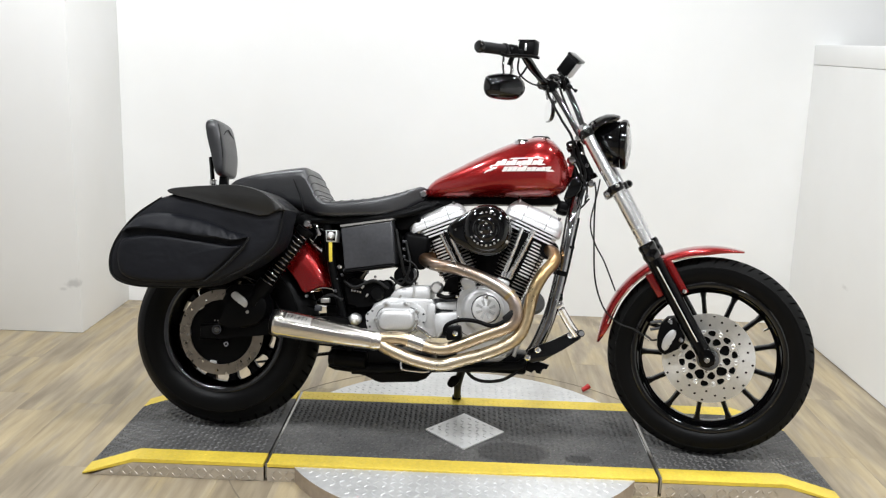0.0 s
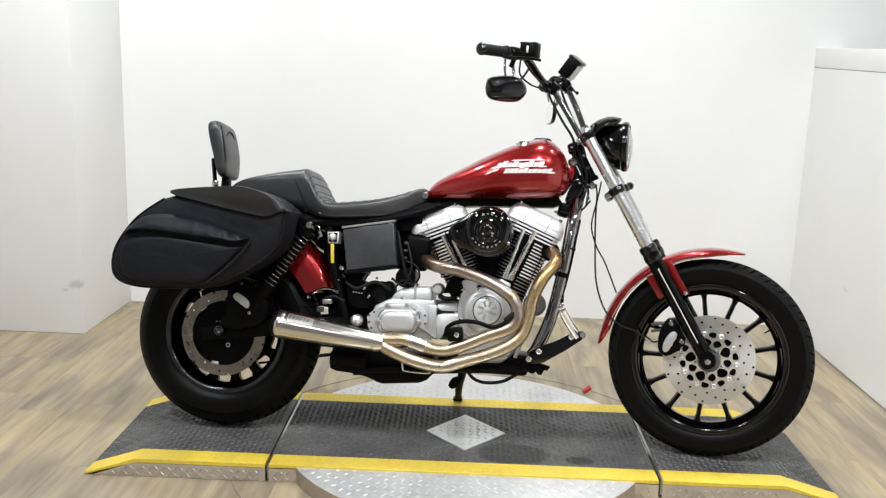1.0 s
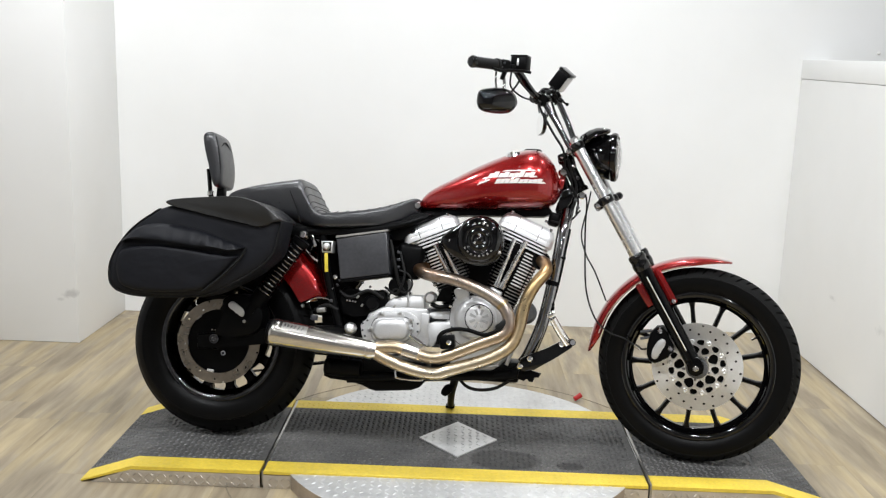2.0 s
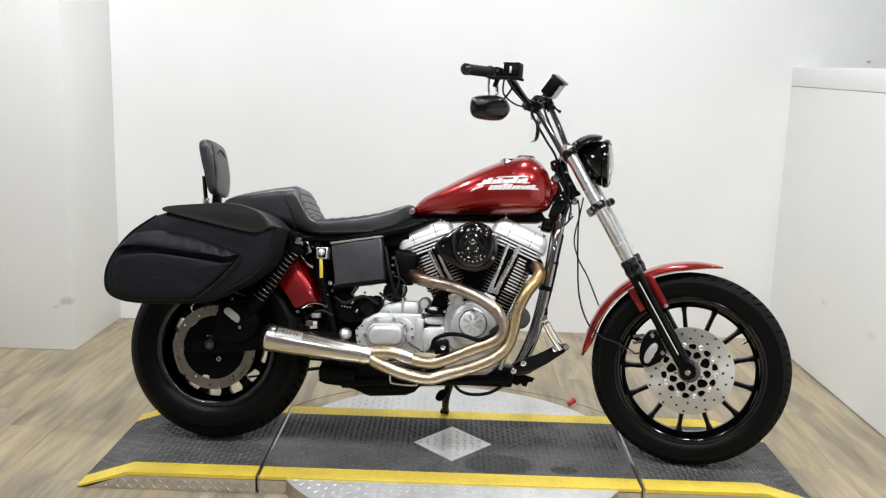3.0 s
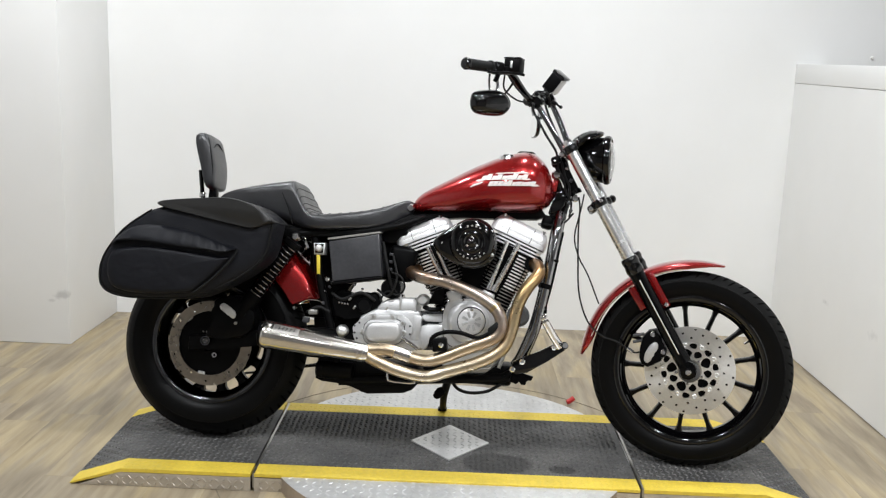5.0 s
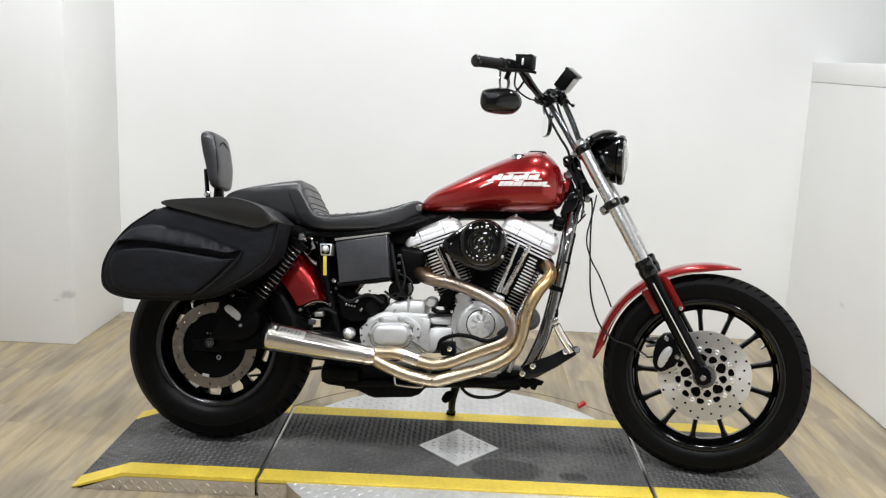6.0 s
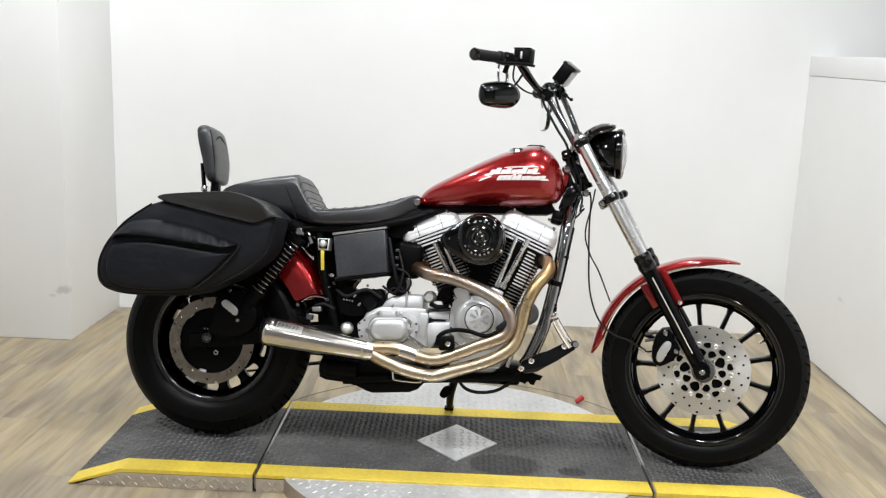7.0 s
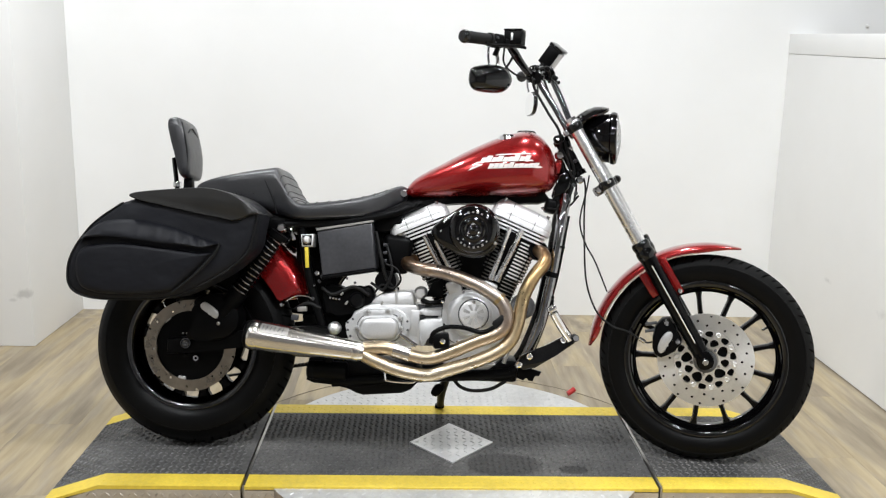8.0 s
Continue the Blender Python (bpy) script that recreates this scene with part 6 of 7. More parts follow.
flen = (F_AXLE - F_TOP).length
for s in (-1, 1):
    y = s * 0.104
    leg = part("fork_leg", tube([along(0.445, y), along(0.452, y), along(0.70, y), along(flen + 0.012, y)], (0.0265, 0.0245), 20, 3), SPOKE_BLACK, bike, "gloss black lower fork leg", STEERED)
    part("fork_tube", rod(along(-0.012, y), along(0.46, y), 0.0205, 24), FORK_CHROME, leg, "chrome fork tube")
    axis = fork_d.to_track_quat("Y", "Z").to_matrix().to_4x4()
    part("dust_cap", lathe([(0.0205, -0.012), (0.0255, -0.012), (0.0285, -0.006), (0.0290, 0.004), (0.0270, 0.010), (0.0270, 0.018), (0.0292, 0.024), (0.0292, 0.036), (0.0262, 0.046), (0.0205, 0.046)], 28, Matrix.Translation(along(0.430, y)) @ axis, closed=True), GLOSS_BLACK, leg)
    part("leg_lug", slab(closed_curve([(F_AXLE.x - 0.026, F_AXLE.z + 0.018), (F_AXLE.x + 0.004, F_AXLE.z + 0.032), (F_AXLE.x + 0.027, F_AXLE.z + 0.008), (F_AXLE.x + 0.025, F_AXLE.z - 0.020), (F_AXLE.x, F_AXLE.z - 0.030), (F_AXLE.x - 0.018, F_AXLE.z - 0.024)], 3), y - 0.024, y + 0.022, 0.006), SPOKE_BLACK, leg)
    part("fork_cap", rod(along(-0.022, y), along(-0.010, y), 0.017, 6), CHROME, leg)
# Thin chrome rod added along the leg as its highlight line.
part("leg_trim", rod(along(0.50, -0.1295), along(0.77, -0.1285), 0.0022, 6), CHROME, leg)
part("front_axle", lathe([(0, -0.142), (0.007, -0.142), (0.0095, -0.139), (0.0105, -0.130), (0.0105, 0.13), (0, 0.13)], 20, Matrix.Translation((F_AXLE.x + 0.002, 0, F_AXLE.z - 0.004))), ALU_POLISH, bike, "bright front axle end", STEERED)


def clamp_mesh(t, h, back, y1=0.104):
    """A triple clamp: a yoke between both tubes and a collar round each."""
    bm = bmesh.new()
    ahead = Vector((-fork_d.z, 0, fork_d.x))
    m = Matrix((((ahead.x), 0, -fork_d.x, along(t).x), (0, 1, 0, 0), (ahead.z, 0, -fork_d.z, along(t).z), (0, 0, 0, 1)))
    out = [(0.018, y1), (0.020, 0.05), (0.020, -0.05), (0.018, -y1), (-0.016, -y1), (-0.026, -0.085), (-back, -0.04), (-back, 0.04), (-0.026, 0.085), (-0.016, y1)]
    a = [bm.verts.new(m @ Vector((x, y, -h / 2))) for x, y in out]
    b = [bm.verts.new(m @ Vector((x, y, h / 2))) for x, y in out]
    bm.faces.new(a), bm.faces.new(b[::-1])
    for i in range(len(out)):
        bm.faces.new((a[i], a[(i + 1) % len(out)], b[(i + 1) % len(out)], b[i]))
    bmesh.ops.bevel(bm, geom=list(bm.edges), offset=0.004, segments=2, affect="EDGES")
    return bm


def collar_mesh(t, y, h, r):
    axis = fork_d.to_track_quat("Y", "Z").to_matrix().to_4x4()
    return lathe([(0.0200, -h), (r - 0.004, -h), (r - 0.001, -h + 0.002), (r, -h + 0.006), (r, h - 0.006), (r - 0.001, h - 0.002), (r - 0.004, h), (0.0200, h)], 28, Matrix.Translation(along(t, y)) @ axis, closed=True)


upper = part("upper_clamp", clamp_mesh(0.010, 0.024, 0.045), GLOSS_BLACK, bike, "black upper fork clamp", STEERED)
lower = part("lower_clamp", clamp_mesh(0.218, 0.030, 0.052), GLOSS_BLACK, bike, "black lower fork clamp", STEERED)
for t, p_ in ((0.010, upper), (0.214, lower)):
    for y in (-0.104, 0.104):
        part("clamp_collar", collar_mesh(t, y, 0.0135, 0.0265), GLOSS_BLACK, p_)
    part("clamp_bolt", lathe([(0, -0.010), (0.006, -0.009), (0.0085, -0.004), (0.0090, 0.004), (0, 0.004)], 16, Matrix.Translation(along(t + 0.004, -0.122, -0.030))), CHROME, p_)
    part("clamp_lug", rod(along(t + 0.004, -0.118, -0.030), along(t + 0.004, -0.085, -0.030), 0.0115, 16), GLOSS_BLACK, p_)
part("clamp_bolt", lathe([(0, -0.007), (0.005, -0.006), (0.007, 0), (0, 0.003)], 14, Matrix.Translation(along(0.210, -0.129, 0.010))), CHROME, lower)
part("clamp_knob", lathe([(0, -0.012), (0.010, -0.011), (0.014, -0.004), (0.014, 0.010), (0, 0.014)], 16, Matrix.Translation(along(0.212, 0.150, 0.026))), GLOSS_BLACK, lower)

# headlamp
lamp_m = Matrix.Translation((0.455, 0, 1.024)) @ Matrix.Rotation(radians(-90), 4, "Z") @ Matrix.Rotation(radians(0), 4, "X")
headlamp = part("headlamp", lathe([(0, -0.052), (0.022, -0.050), (0.048, -0.038), (0.066, -0.014), (0.075, 0.016), (0.078, 0.045), (0.078, 0.050), (0.072, 0.050), (0.060, 0.02), (0, 0.0)], 48, lamp_m), GLOSS_BLACK, bike, "gloss black round headlamp", STEERED)
part("trim_ring", lathe([(0.078, 0.046), (0.083, 0.050), (0.084, 0.060), (0.080, 0.068), (0.074, 0.070), (0.071, 0.066), (0.072, 0.05)], 48, lamp_m, closed=True), GLOSS_BLACK, headlamp)
part("reflector", lathe([(0, 0.006), (0.03, 0.012), (0.056, 0.032), (0.071, 0.058), (0.069, 0.060), (0.053, 0.035), (0, 0.010)], 40, lamp_m), GREY_LENS, headlamp, "bright headlamp reflector")
lens = part("lens", lathe([(0, 0.082), (0.03, 0.080), (0.055, 0.074), (0.071, 0.064), (0.071, 0.060), (0.055, 0.070), (0.03, 0.076), (0, 0.078)], 40, lamp_m), GLASS, headlamp, "clear domed glass lens")
lens.visible_shadow = False


def visor_mesh():
    rings = []
    for u, r, a0 in ((-0.072, 0.058, 40), (-0.056, 0.076, 36), (-0.030, 0.092, 36), (-0.004, 0.1005, 42), (0.018, 0.1010, 52), (0.034, 0.0975, 66), (0.040, 0.0950, 80)):
        ring = [(r * math.cos(radians(q)), u, r * math.sin(radians(q))) for q in np.linspace(a0, 180 - a0, 13)]
        ring += [((r - 0.004) * math.cos(radians(q)), u, (r - 0.004) * math.sin(radians(q))) for q in np.linspace(180 - a0, a0, 13)]
        rings.append([lamp_m @ Vector(p) for p in ring])
    return loft(rings)


visor = part("visor", visor_mesh(), GLOSS_BLACK, headlamp, "gloss black headlamp visor")
part("visor_trim", tube([tuple(lamp_m @ Vector((r * math.cos(radians(a)), u, r * math.sin(radians(a))))) for u, r, a in ((-0.072, 0.059, 40), (-0.056, 0.077, 36), (-0.030, 0.093, 36), (-0.004, 0.1015, 42), (0.018, 0.1020, 52), (0.034, 0.0985, 66), (0.040, 0.0960, 80))], 0.0011, 6, 3), GLOSS_BLACK, headlamp, "thin rolled visor edge")
for u, r, a in ((-0.045, 0.086, 48), (0.022, 0.101, 66)):
    part("visor_screw", lathe([(0, -0.004), (0.003, -0.003), (0.004, 0.001), (0, 0.002)], 10, Matrix.Translation(lamp_m @ Vector((r * math.cos(radians(a)), u, r * math.sin(radians(a)))))), CHROME, headlamp)
part("lamp_stay", rod((0.43, -0.06, 0.985), (0.47, 0.06, 0.985), 0.010), SATIN_BLACK, headlamp)

# handlebar, turned a little in its clamps
PIV = Vector((0.20, -0.28, 1.30))
BARS = STEERED @ Matrix.Translation(PIV + Vector((0.012, 0, -0.007))) @ Matrix.Rotation(radians(-3.8), 4, "Z") @ Matrix.Rotation(radians(-2.2), 4, "X") @ Matrix.Translation(-PIV)
for s, foot, top in ((-1, (0.369, 1.047), (0.270, 1.203)), (1, (0.371, 1.075), (0.302, 1.223))):
    y = s * 0.045
    mid = ((foot[0] + top[0]) / 2, (foot[1] + top[1]) / 2)
    riser = part("riser", tube([(foot[0] + 0.022, y, foot[1] - 0.022), (foot[0], y, foot[1]), (mid[0] + 0.002, y, mid[1]), (top[0], y, top[1])], 0.0100, 14, 4), BLACK_CHROME, bike, "black tall handlebar riser", STEERED)
    part("riser_clamp", rod((top[0] - 0.006, y - 0.017, top[1] + 0.008), (top[0] - 0.006, y + 0.017, top[1] + 0.008), 0.0205, 18), GLOSS_BLACK, riser)
    part("clamp_bolt", rod((top[0] + 0.006, y - 0.012, top[1] + 0.020), (top[0] + 0.001, y - 0.012, top[1] + 0.033), 0.005, 10), CHROME, riser)
    part("clamp_bolt", rod((top[0] - 0.020, y - 0.019, top[1] + 0.012), (top[0] - 0.020, y - 0.013, top[1] + 0.012), 0.0065, 10), CHROME, riser)
    part("riser_nut", rod((foot[0] + 0.012, y - 0.020, foot[1] - 0.006), (foot[0] + 0.012, y - 0.010, foot[1] - 0.006), 0.0085, 10), CHROME, riser)
near_bar = [(0.244, 0.0, 1.240), (0.232, -0.035, 1.238), (0.216, -0.075, 1.242), (0.202, -0.13, 1.267), (0.193, -0.185, 1.291), (0.183, -0.235, 1.303), (0.170, -0.282, 1.304), (0.152, -0.327, 1.301), (0.098, -0.405, 1.298)]
far_bar = [(0.098, 0.405, 1.294), (0.152, 0.327, 1.299), (0.196, 0.265, 1.301), (0.226, 0.205, 1.294), (0.246, 0.14, 1.276), (0.252, 0.085, 1.256), (0.250, 0.04, 1.244)]
bar = part("handlebar", tube(far_bar + near_bar, 0.0122, 14, 5), GLOSS_BLACK, bike, "black pulled-back handlebar", BARS)
for s in (-1, 1):
    def P(x, y, z):
        return Vector((x, y * -s, z))
    g0, g1 = P(0.152, -0.327, 1.3005), P(0.100, -0.402, 1.2975)
    gd = (g1 - g0).normalized()
    turn = math.degrees(math.atan2(gd.y, gd.x))
    grip = part("grip", tube([g0, g0.lerp(g1, 0.03), g0.lerp(g1, 0.5), g1], (0.0165, 0.0172), 18, 4), RUBBER, bar, "black ribbed rubber grip")
    part("grip_end", lathe([(0, 0.0), (0.0165, 0.0), (0.0195, 0.004), (0.0195, 0.014), (0.015, 0.020), (0, 0.022)], 18, Matrix.Translation(g1 - gd * 0.003) @ gd.to_track_quat("Y", "Z").to_matrix().to_4x4()), GLOSS_BLACK, bar, "gloss black grip end")
    part("grip_flange", rod(g0 - gd * 0.003, g0 + gd * 0.005, 0.0205, 18), RUBBER, bar)
    c0 = P(0.166, -0.300, 1.303)
    part("switch_housing", box((0.040, 0.036, 0.040), c0 + Vector((0, 0, -0.002)), (0, 0, turn), 0.010, 3), SATIN_BLACK, bar, "black switch housing")
    for dx, dz in ((-0.006, 0.006), (0.008, 0.004), (0.001, -0.010)):
        part("switch_button", box((0.007, 0.007, 0.006), c0 + Vector((dx, -0.021, dz)), (0, 0, turn), 0.002), (CHROME, BOX_GREY, BOX_GREY)[int(dx * 1000) % 3], bar)
    part("housing_clamp", rod(c0 + Vector((0.004, 0, -0.020)), c0 + Vector((-0.006, 0.004, -0.044)), 0.008, 10), SATIN_BLACK, bar)
    if s < 0:
        res = Vector((0.212, -0.266, 1.316))
        part("master_cylinder", box((0.056, 0.040, 0.040), res + Vector((0, 0, -0.002)), (0, 3, -8), 0.004), SATIN_BLACK, bar, "black brake fluid reservoir")
        part("reservoir_lid", box((0.057, 0.041, 0.006), res + Vector((0, 0, 0.0205)), (0, 3, -8), 0.002), GLOSS_BLACK, bar)
        part("sight_glass", box((0.007, 0.004, 0.022), res + Vector((-0.004, -0.0205, 0.0)), (0, 3, -8), 0.0015), ALU_SATIN, bar, "bright fluid sight glass")
        part("lever_perch", box((0.034, 0.030, 0.024), Vector((0.190, -0.276, 1.297)), (0, 0, turn), 0.006), SATIN_BLACK, bar)
        lv = [Vector((0.243, -0.255, 1.287)), Vector((0.226, -0.280, 1.287)), Vector((0.196, -0.330, 1.283)), Vector((0.172, -0.375, 1.276)), Vector((0.160, -0.405, 1.278))]
    else:
        res = Vector((0.226, 0.280, 1.345))
        body = part("master_cylinder", box((0.050, 0.052, 0.070), res, (8, 40, -6), 0.005), SATIN_BLACK, bar, "black clutch lever reservoir")
        part("reservoir_side", box((0.004, 0.046, 0.060), res + Vector((0.0205, 0, -0.0155)), (8, 40, -6), 0.001), ALU_CAST, bar)
        part("reservoir_lid", box((0.058, 0.056, 0.012), res + Vector((0.026, 0, 0.031)), (8, 40, -6), 0.003), GLOSS_BLACK, bar)
        part("reservoir_band", box((0.053, 0.0545, 0.006), res + Vector((0.0185, 0, 0.022)), (8, 40, -6), 0.001), ALU_SATIN, bar, "bright metal band")
        part("lever_perch", box((0.030, 0.030, 0.030), Vector((0.205, 0.276, 1.312)), (0, 20, turn), 0.006), SATIN_BLACK, bar)
        lv = [Vector((0.214, 0.288, 1.296)), Vector((0.228, 0.295, 1.280)), Vector((0.240, 0.305, 1.267)), Vector((0.250, 0.31, 1.261))]
        part("lever_ball", lathe([(0, -0.007), (0.005, -0.005), (0.007, 0), (0.005, 0.005), (0, 0.007)], 12, Matrix.Translation(lv[-1])), SATIN_BLACK, bar)
    part("lever", tube(lv, (0.0046, 0.0036), 10, 5), SATIN_BLACK, bar, "black hand lever")
    # mirror, slung under the bar
    mc = P(0.150, -0.305, 1.190) if s < 0 else P(0.160, -0.300, 1.183)
    mir = part("mirror", tube([P(0.166, -0.288, 1.292), P(0.165, -0.292, 1.268), P(0.170, -0.299, 1.243), P(0.168, -0.302, 1.226)], 0.0056, 12, 5), CHROME, bike, "black oval mirror slung under the handlebar", BARS)
    part("mirror_stem", tube([P(0.140, -0.296, 1.284), P(0.140, -0.298, 1.255), P(0.146, -0.302, 1.226)], 0.0042, 10, 4), CHROME, mir)
    shape = closed_curve([(-0.060, 0.010), (-0.052, 0.026), (-0.02, 0.036), (0.02, 0.039), (0.048, 0.028), (0.061, 0.004), (0.055, -0.018), (0.034, -0.034), (-0.005, -0.038), (-0.045, -0.034), (-0.060, -0.016)], 3)
    tilt = pose(mc.x, mc.y, mc.z, 0, 0, 0) @ Matrix.Rotation(radians(-s * (48 if s < 0 else 66)), 4, "Z") @ Matrix.Diagonal((1.18, 1.2, 1.08, 1))
    deep = 1.0 if s < 0 else 0.3
    body = [[tuple(tilt @ Vector((x * q, y * s, z * q))) for x, z in shape] for y, q in ((0.030 * deep, 0.35), (0.026 * deep, 0.66), (0.016 * deep, 0.90), (0.004 * deep, 1.0), (-0.004, 1.0), (-0.007, 0.95))]
    part("mirror_shell", loft(body), GLOSS_BLACK, mir, "gloss black oval mirror shell", angle=60)
    part("mirror_glass", loft([[tuple(tilt @ Vector((x * 0.92, y * s, z * 0.92))) for x, z in shape] for y in (-0.0068, -0.0082)]), MIRROR, mir, "mirror glass")
    part("mirror_stay", tube([P(0.196, -0.195, 1.278), P(0.190, -0.235, 1.245), P(0.182, -0.285, 1.212)], 0.0036, 8, 4), SATIN_BLACK, mir)
for pts, r in (([(0.184, -0.24, 1.294), (0.200, -0.20, 1.262), (0.212, -0.13, 1.243), (0.222, -0.06, 1.235)], 0.0035), ([(0.178, -0.25, 1.292), (0.176, -0.24, 1.245), (0.196, -0.16, 1.222), (0.222, -0.08, 1.222)], 0.003), ([(0.214, -0.05, 1.215), (0.230, -0.05, 1.224), (0.252, -0.03, 1.262), (0.268, 0.02, 1.255), (0.262, 0.05, 1.225)], 0.004)):
    part("bar_wire", tube(pts, r, 8, 6), RUBBER, bar)
for x, y, z, d in ((0.216, -0.062, 1.226, 0.020), (0.240, -0.052, 1.256, 0.016), (0.266, -0.01, 1.262, 0.018), (0.286, 0.02, 1.236, 0.020)):
    part("wire_tie", box((d, 0.016, d * 0.8), (x, y, z), (0, 30, 20), 0.004), SATIN_BLACK, bar)

# front caliper and its hose
cal = part("front_caliper", slab([(0.656, 0.402), (0.664, 0.440), (0.684, 0.462), (0.706, 0.466), (0.722, 0.450), (0.728, 0.420), (0.744, 0.402), (0.742, 0.384), (0.722, 0.372), (0.706, 0.352), (0.684, 0.342), (0.664, 0.350), (0.656, 0.372)], -0.108, -0.040, 0.007, 2), SATIN_BLACK, bike, "black front brake caliper", STEERED)
part("caliper_insert", slab(closed_curve([(0.672, 0.368), (0.676, 0.392), (0.690, 0.418), (0.705, 0.428), (0.716, 0.420), (0.712, 0.402), (0.700, 0.384), (0.694, 0.366), (0.682, 0.358)], 3), -0.116, -0.10, 0.004), ALU_CAST, cal, "silver bean-shaped caliper insert")
for bx, bz in ((0.697, 0.455), (0.734, 0.397)):
    part("caliper_bolt", bolt((bx, -0.108, bz), 0.0095, 0.010), CHROME, cal)
for dz in (0.0, 0.022):
    part("caliper_pin", rod((0.668, -0.075, 0.448 - dz), (0.632, -0.075, 0.440 - dz), 0.005, 8), BOX_GREY, cal)
hose = part("brake_hose", tube([(0.425, -0.045, 0.895), (0.431, -0.05, 0.858), (0.430, -0.055, 0.783), (0.433, -0.055, 0.689), (0.443, -0.06, 0.567), (0.477, -0.07, 0.476), (0.528, -0.08, 0.431), (0.579, -0.085, 0.416), (0.632, -0.085, 0.386), (0.658, -0.09, 0.388)], 0.0029, 8, 6), RUBBER, bike, "thin black brake hose", STEERED)
part("hose_fitting", rod((0.615, -0.083, 0.396), (0.634, -0.0855, 0.385), 0.0065, 10), CHROME, hose)
part("speed_cable", tube([(0.440, -0.02, 0.905), (0.433, -0.03, 0.854), (0.415, -0.03, 0.758), (0.434, -0.03, 0.687), (0.467, -0.03, 0.629), (0.508, -0.02, 0.531)], 0.0025, 8, 6), RUBBER, bike, "thin black cable", STEERED)
part("throttle_cable", tube([(0.262, -0.085, 1.205), (0.262, -0.07, 1.179), (0.308, -0.07, 1.10), (0.347, -0.062, 1.035), (0.352, -0.05, 0.95), (0.375, -0.04, 0.87)], 0.0042, 8, 6), RUBBER, bike, "black throttle cable", STEERED)
part("clutch_cable", tube([(0.290, 0.10, 1.235), (0.305, 0.085, 1.19), (0.345, 0.07, 1.10), (0.385, 0.05, 0.98), (0.375, -0.02, 0.82), (0.33, -0.05, 0.60), (0.28, -0.07, 0.40)], 0.0042, 8, 6), RUBBER, bike, "black clutch cable")

# hose and bracket in front of the frame tube
part("frame_hose", tube([(0.366, -0.085, 0.765), (0.354, -0.104, 0.700), (0.345, -0.106, 0.640), (0.334, -0.106, 0.580), (0.322, -0.104, 0.525), (0.313, -0.102, 0.490)], 0.0060, 10, 4), SATIN_BLACK, bike, "black hose along the frame tube")
for hx, hz in ((0.344, 0.668), (0.327, 0.581), (0.314, 0.512)):
    part("hose_clip", box((0.026, 0.030, 0.010), (hx, -0.100, hz), (0, 10, 0), 0.003), SATIN_BLACK, bike)
part("tube_bracket", box((0.034, 0.026, 0.036), (0.308, -0.101, 0.490), (0, 11, 0), 0.004), SATIN_BLACK, bike, "black peg bracket")

# dark parts that close the gaps of the frame
part("inner_panel", slab([(-0.50, 0.73), (-0.20, 0.74), (-0.19, 0.60), (-0.20, 0.56), (-0.25, 0.578), (-0.30, 0.562), (-0.336, 0.574), (-0.362, 0.535), (-0.40, 0.43), (-0.47, 0.42), (-0.50, 0.50)], -0.03, 0.05, 0.004), SATIN_BLACK, bike, "black inner electrics panel")
part("ignition_module", box((0.092, 0.07, 0.120), (-0.172, -0.052, 0.632), (0, 8, 0), 0.018, 3), SATIN_BLACK, bike, "black ignition module")
part("valley_cover", slab([(0.01, 0.50), (0.13, 0.50), (0.185, 0.62), (0.165, 0.755), (-0.02, 0.755), (-0.05, 0.63)], -0.045, 0.05, 0.006), SATIN_BLACK, bike, "black intake between the cylinders")
part("top_mount", slab([(-0.16, 0.775), (-0.13, 0.802), (0.0, 0.818), (0.0, 0.845), (0.29, 0.85), (0.312, 0.82), (0.28, 0.808), (0.12, 0.803), (0.02, 0.800), (-0.10, 0.79)], -0.040, 0.040, 0.004), SATIN_BLACK, bike, "black top engine mount")
part("mount_lug", box((0.040, 0.06, 0.046), (0.316, -0.015, 0.800), (0, 14, 0), 0.010, 3), SATIN_BLACK, bike)
part("mount_bolt", bolt((0.288, -0.046, 0.790), 0.006, 0.006), CHROME, bike)
part("tunnel_plate", slab([(-0.26, 0.745), (-0.15, 0.80), (-0.10, 0.795), (-0.16, 0.745), (-0.20, 0.70), (-0.23, 0.70)], -0.085, 0.085, 0.005), SATIN_BLACK, bike)
part("lower_panel", slab([(-0.47, 0.43), (-0.30, 0.44), (-0.30, 0.30), (-0.46, 0.30)], -0.05, 0.05, 0.004), SATIN_BLACK, bike)
# wiring and small hardware between seat and engine
for pts, r in (([(-0.235, -0.11, 0.70), (-0.215, -0.12, 0.62), (-0.195, -0.11, 0.55), (-0.16, -0.10, 0.52)], 0.006), ([(-0.20, -0.10, 0.66), (-0.18, -0.12, 0.58), (-0.205, -0.12, 0.52), (-0.245, -0.115, 0.54)], 0.0045), ([(-0.40, -0.11, 0.52), (-0.36, -0.12, 0.50), (-0.30, -0.115, 0.525), (-0.25, -0.11, 0.50)], 0.006), ([(-0.48, -0.12, 0.45), (-0.44, -0.12, 0.47), (-0.40, -0.12, 0.455)], 0.006)):
    part("wiring", tube(pts, r, 8, 6), RUBBER, bike)
part("frame_tab", slab([(-0.512, 0.704), (-0.500, 0.708), (-0.482, 0.668), (-0.494, 0.664)], -0.128, -0.116, 0.002), CHROME, bike, "bright steel tab")
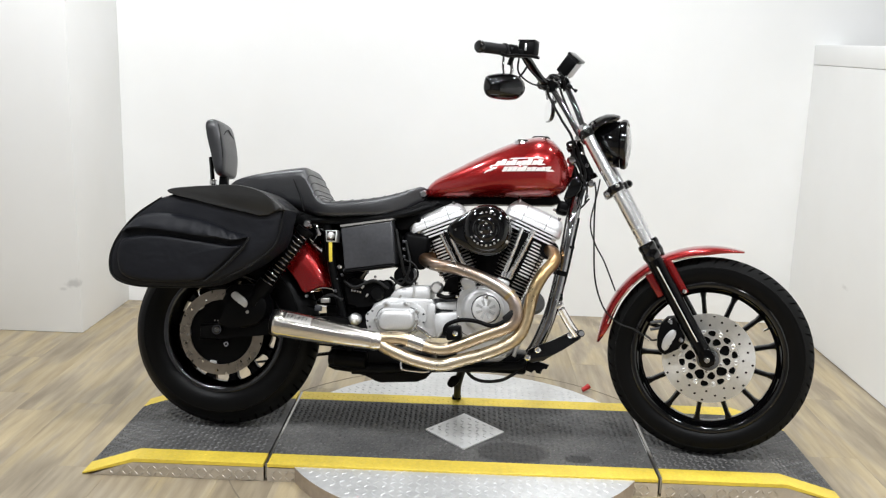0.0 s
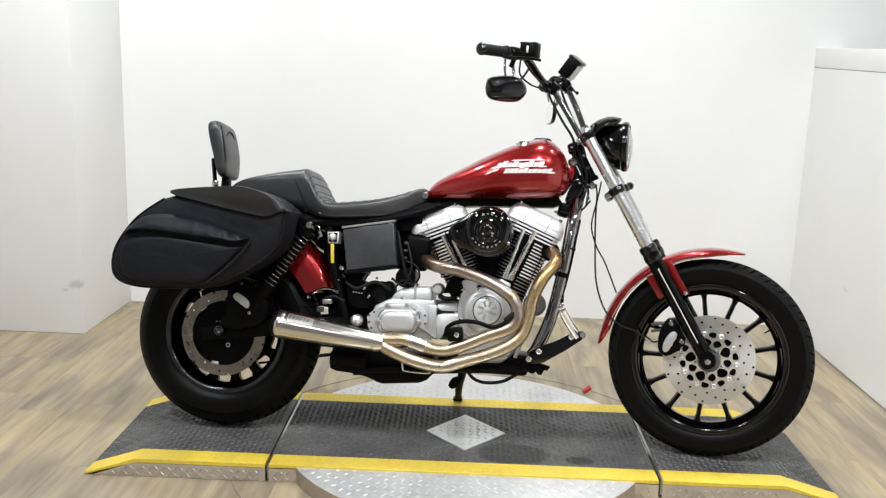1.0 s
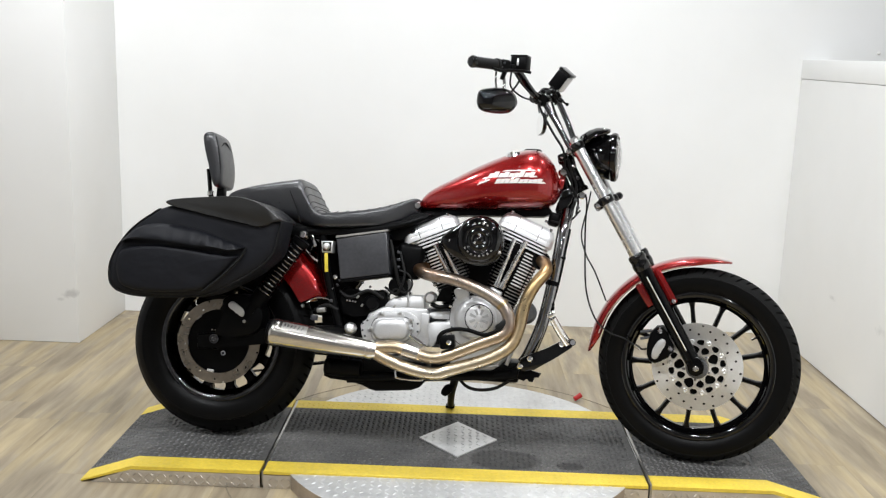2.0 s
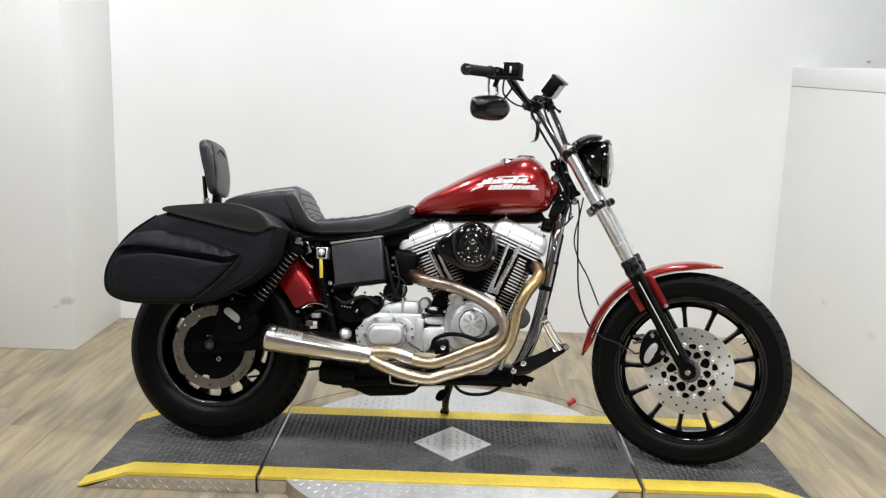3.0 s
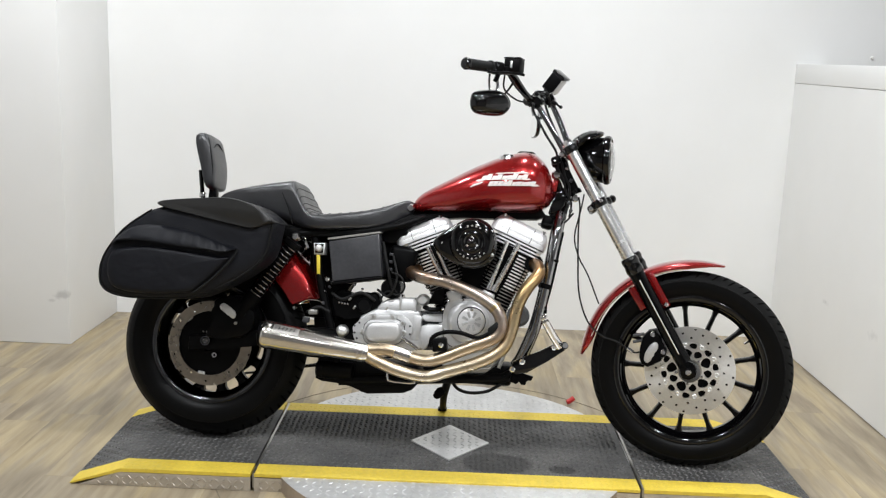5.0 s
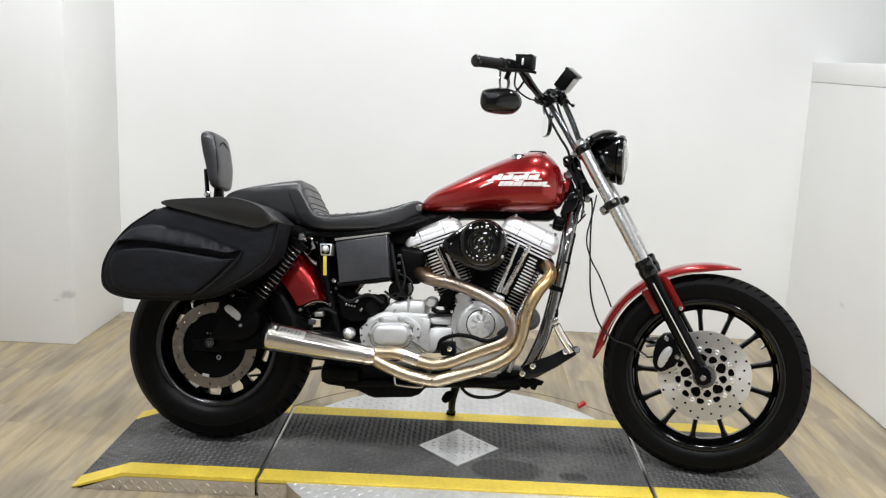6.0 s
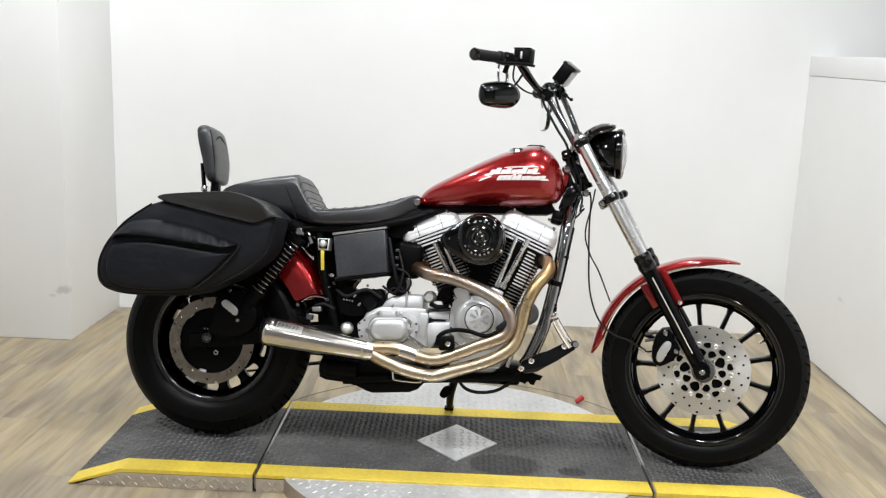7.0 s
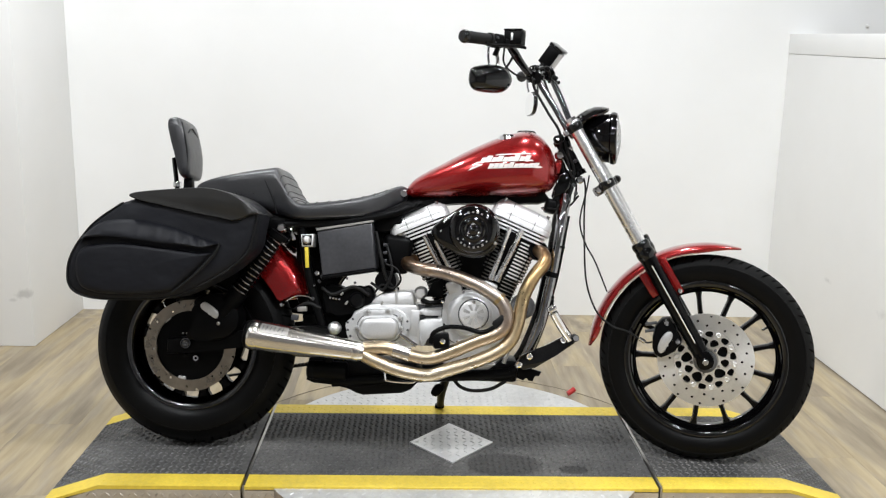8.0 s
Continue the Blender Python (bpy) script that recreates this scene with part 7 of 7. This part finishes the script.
part("regulator", slab(closed_curve([(-0.395, 0.520), (-0.372, 0.532), (-0.335, 0.522), (-0.300, 0.512), (-0.262, 0.530), (-0.240, 0.518), (-0.236, 0.480), (-0.262, 0.452), (-0.330, 0.436), (-0.392, 0.440)], 3), -0.104, -0.03, 0.012, 3), SATIN_BLACK, bike, "black starter solenoid housing")
part("solenoid_cap", lathe([(0, -0.122), (0.018, -0.122), (0.024, -0.116), (0.026, -0.100), (0, -0.100)], 24, pose(-0.288, 0, 0.484)), FRAME_BLACK, bike)
for k in range(4):
    part("terminal", box((0.006, 0.006, 0.007), (-0.372 + 0.0095 * k, -0.108, 0.489 - 0.0012 * k), bevel=0.001), CHROME, bike)
part("rear_linkage", box((0.030, 0.02, 0.016), (-0.455, -0.13, 0.452), (0, -6, 0), 0.003), STEEL_EDGE, bike)
part("rear_linkage", box((0.022, 0.02, 0.018), (-0.478, -0.13, 0.425), (0, 5, 0), 0.003), BOX_GREY, bike)
part("brake_line", tube([(-0.510, -0.125, 0.474), (-0.478, -0.130, 0.492), (-0.442, -0.130, 0.492), (-0.424, -0.126, 0.483)], 0.0022, 8, 5), CHROME, bike, "bent chrome brake line")
part("engine_mount", slab([(-0.075, 0.50), (-0.055, 0.545), (-0.02, 0.56), (-0.02, 0.50)], -0.09, -0.06, 0.004), SATIN_BLACK, bike)
for z in (0.66, 0.635, 0.61):
    part("plug_wire_clip", box((0.012, 0.02, 0.010), (-0.205, -0.10, z), bevel=0.002), BOX_GREY, bike)

# made-up fittings as highlight specks, and thin wires, in the shade behind the cover
bit_rng = random.Random(21)
fit_me = [finish("fitting", bolt((0, 0, 0), 0.0042, 0.006), CHROME), finish("fitting", box((0.011, 0.008, 0.007), bevel=0.0015), BOX_GREY), finish("fitting", box((0.006, 0.008, 0.012), bevel=0.0015), STEEL_EDGE)]
for k in range(9):
    part("fitting", fit_me[k % 3], None, bike, m=pose(bit_rng.uniform(-0.47, -0.17), -0.118 - 0.012 * bit_rng.random(), bit_rng.uniform(0.475, 0.555), 0, bit_rng.uniform(0, 90), 0))
part("wire_loop", tube([(-0.20, -0.118, 0.60), (-0.165, -0.122, 0.585), (-0.152, -0.122, 0.55), (-0.175, -0.120, 0.525), (-0.21, -0.118, 0.535), (-0.235, -0.116, 0.505)], 0.0032, 8, 6), RUBBER, bike)

# ---- small loose things ----
clip = tagged(part("plastic_clip", tube([(0, 0, 0.010), (0.010, 0.003, 0.014), (0.029, 0.010, 0.026)], (0.0095, 0.011), 12, 4), CLIP_RED, m=pose(0.504, 0.650, 0.002)), "small red plastic clip lying on the wood floor", "clip")
tagged(part("wall_screw", lathe([(0, -0.012), (0.005, -0.011), (0.008, -0.005), (0.009, 0), (0, 0)], 16, pose(2.095, BACK_Y, 1.490)), DECAL), "small grey screw head in the white wall", "screw")


# ---- floor boards, each a piece of its own ----
BOARD_W, BOARD_L = 0.18, 1.22
board_me = finish("board", box((BOARD_W - 0.0003, BOARD_L - 0.0003, 0.008), (0, 0, -0.004), bevel=0.0003, segs=1), OAK)
rng = random.Random(5)
for bi in range(-18, 19):
    shift = rng.random() * BOARD_L
    for bj in range(-5, 2):
        bx, by = bi * BOARD_W + 0.05, bj * BOARD_L + shift
        y0, y1 = max(by - BOARD_L / 2, -5.235), min(by + BOARD_L / 2, BACK_Y + 0.01)
        if abs(bx) > 3.2 or y1 - y0 < 0.03:
            continue
        board = new("board", board_me)
        board.parent = floor_base
        board.matrix_local = pose(bx, (y0 + y1) / 2, 0, 0, 0, 180 * rng.randint(0, 1)) @ Matrix.Diagonal((1, (y1 - y0) / BOARD_L, 1, 1))
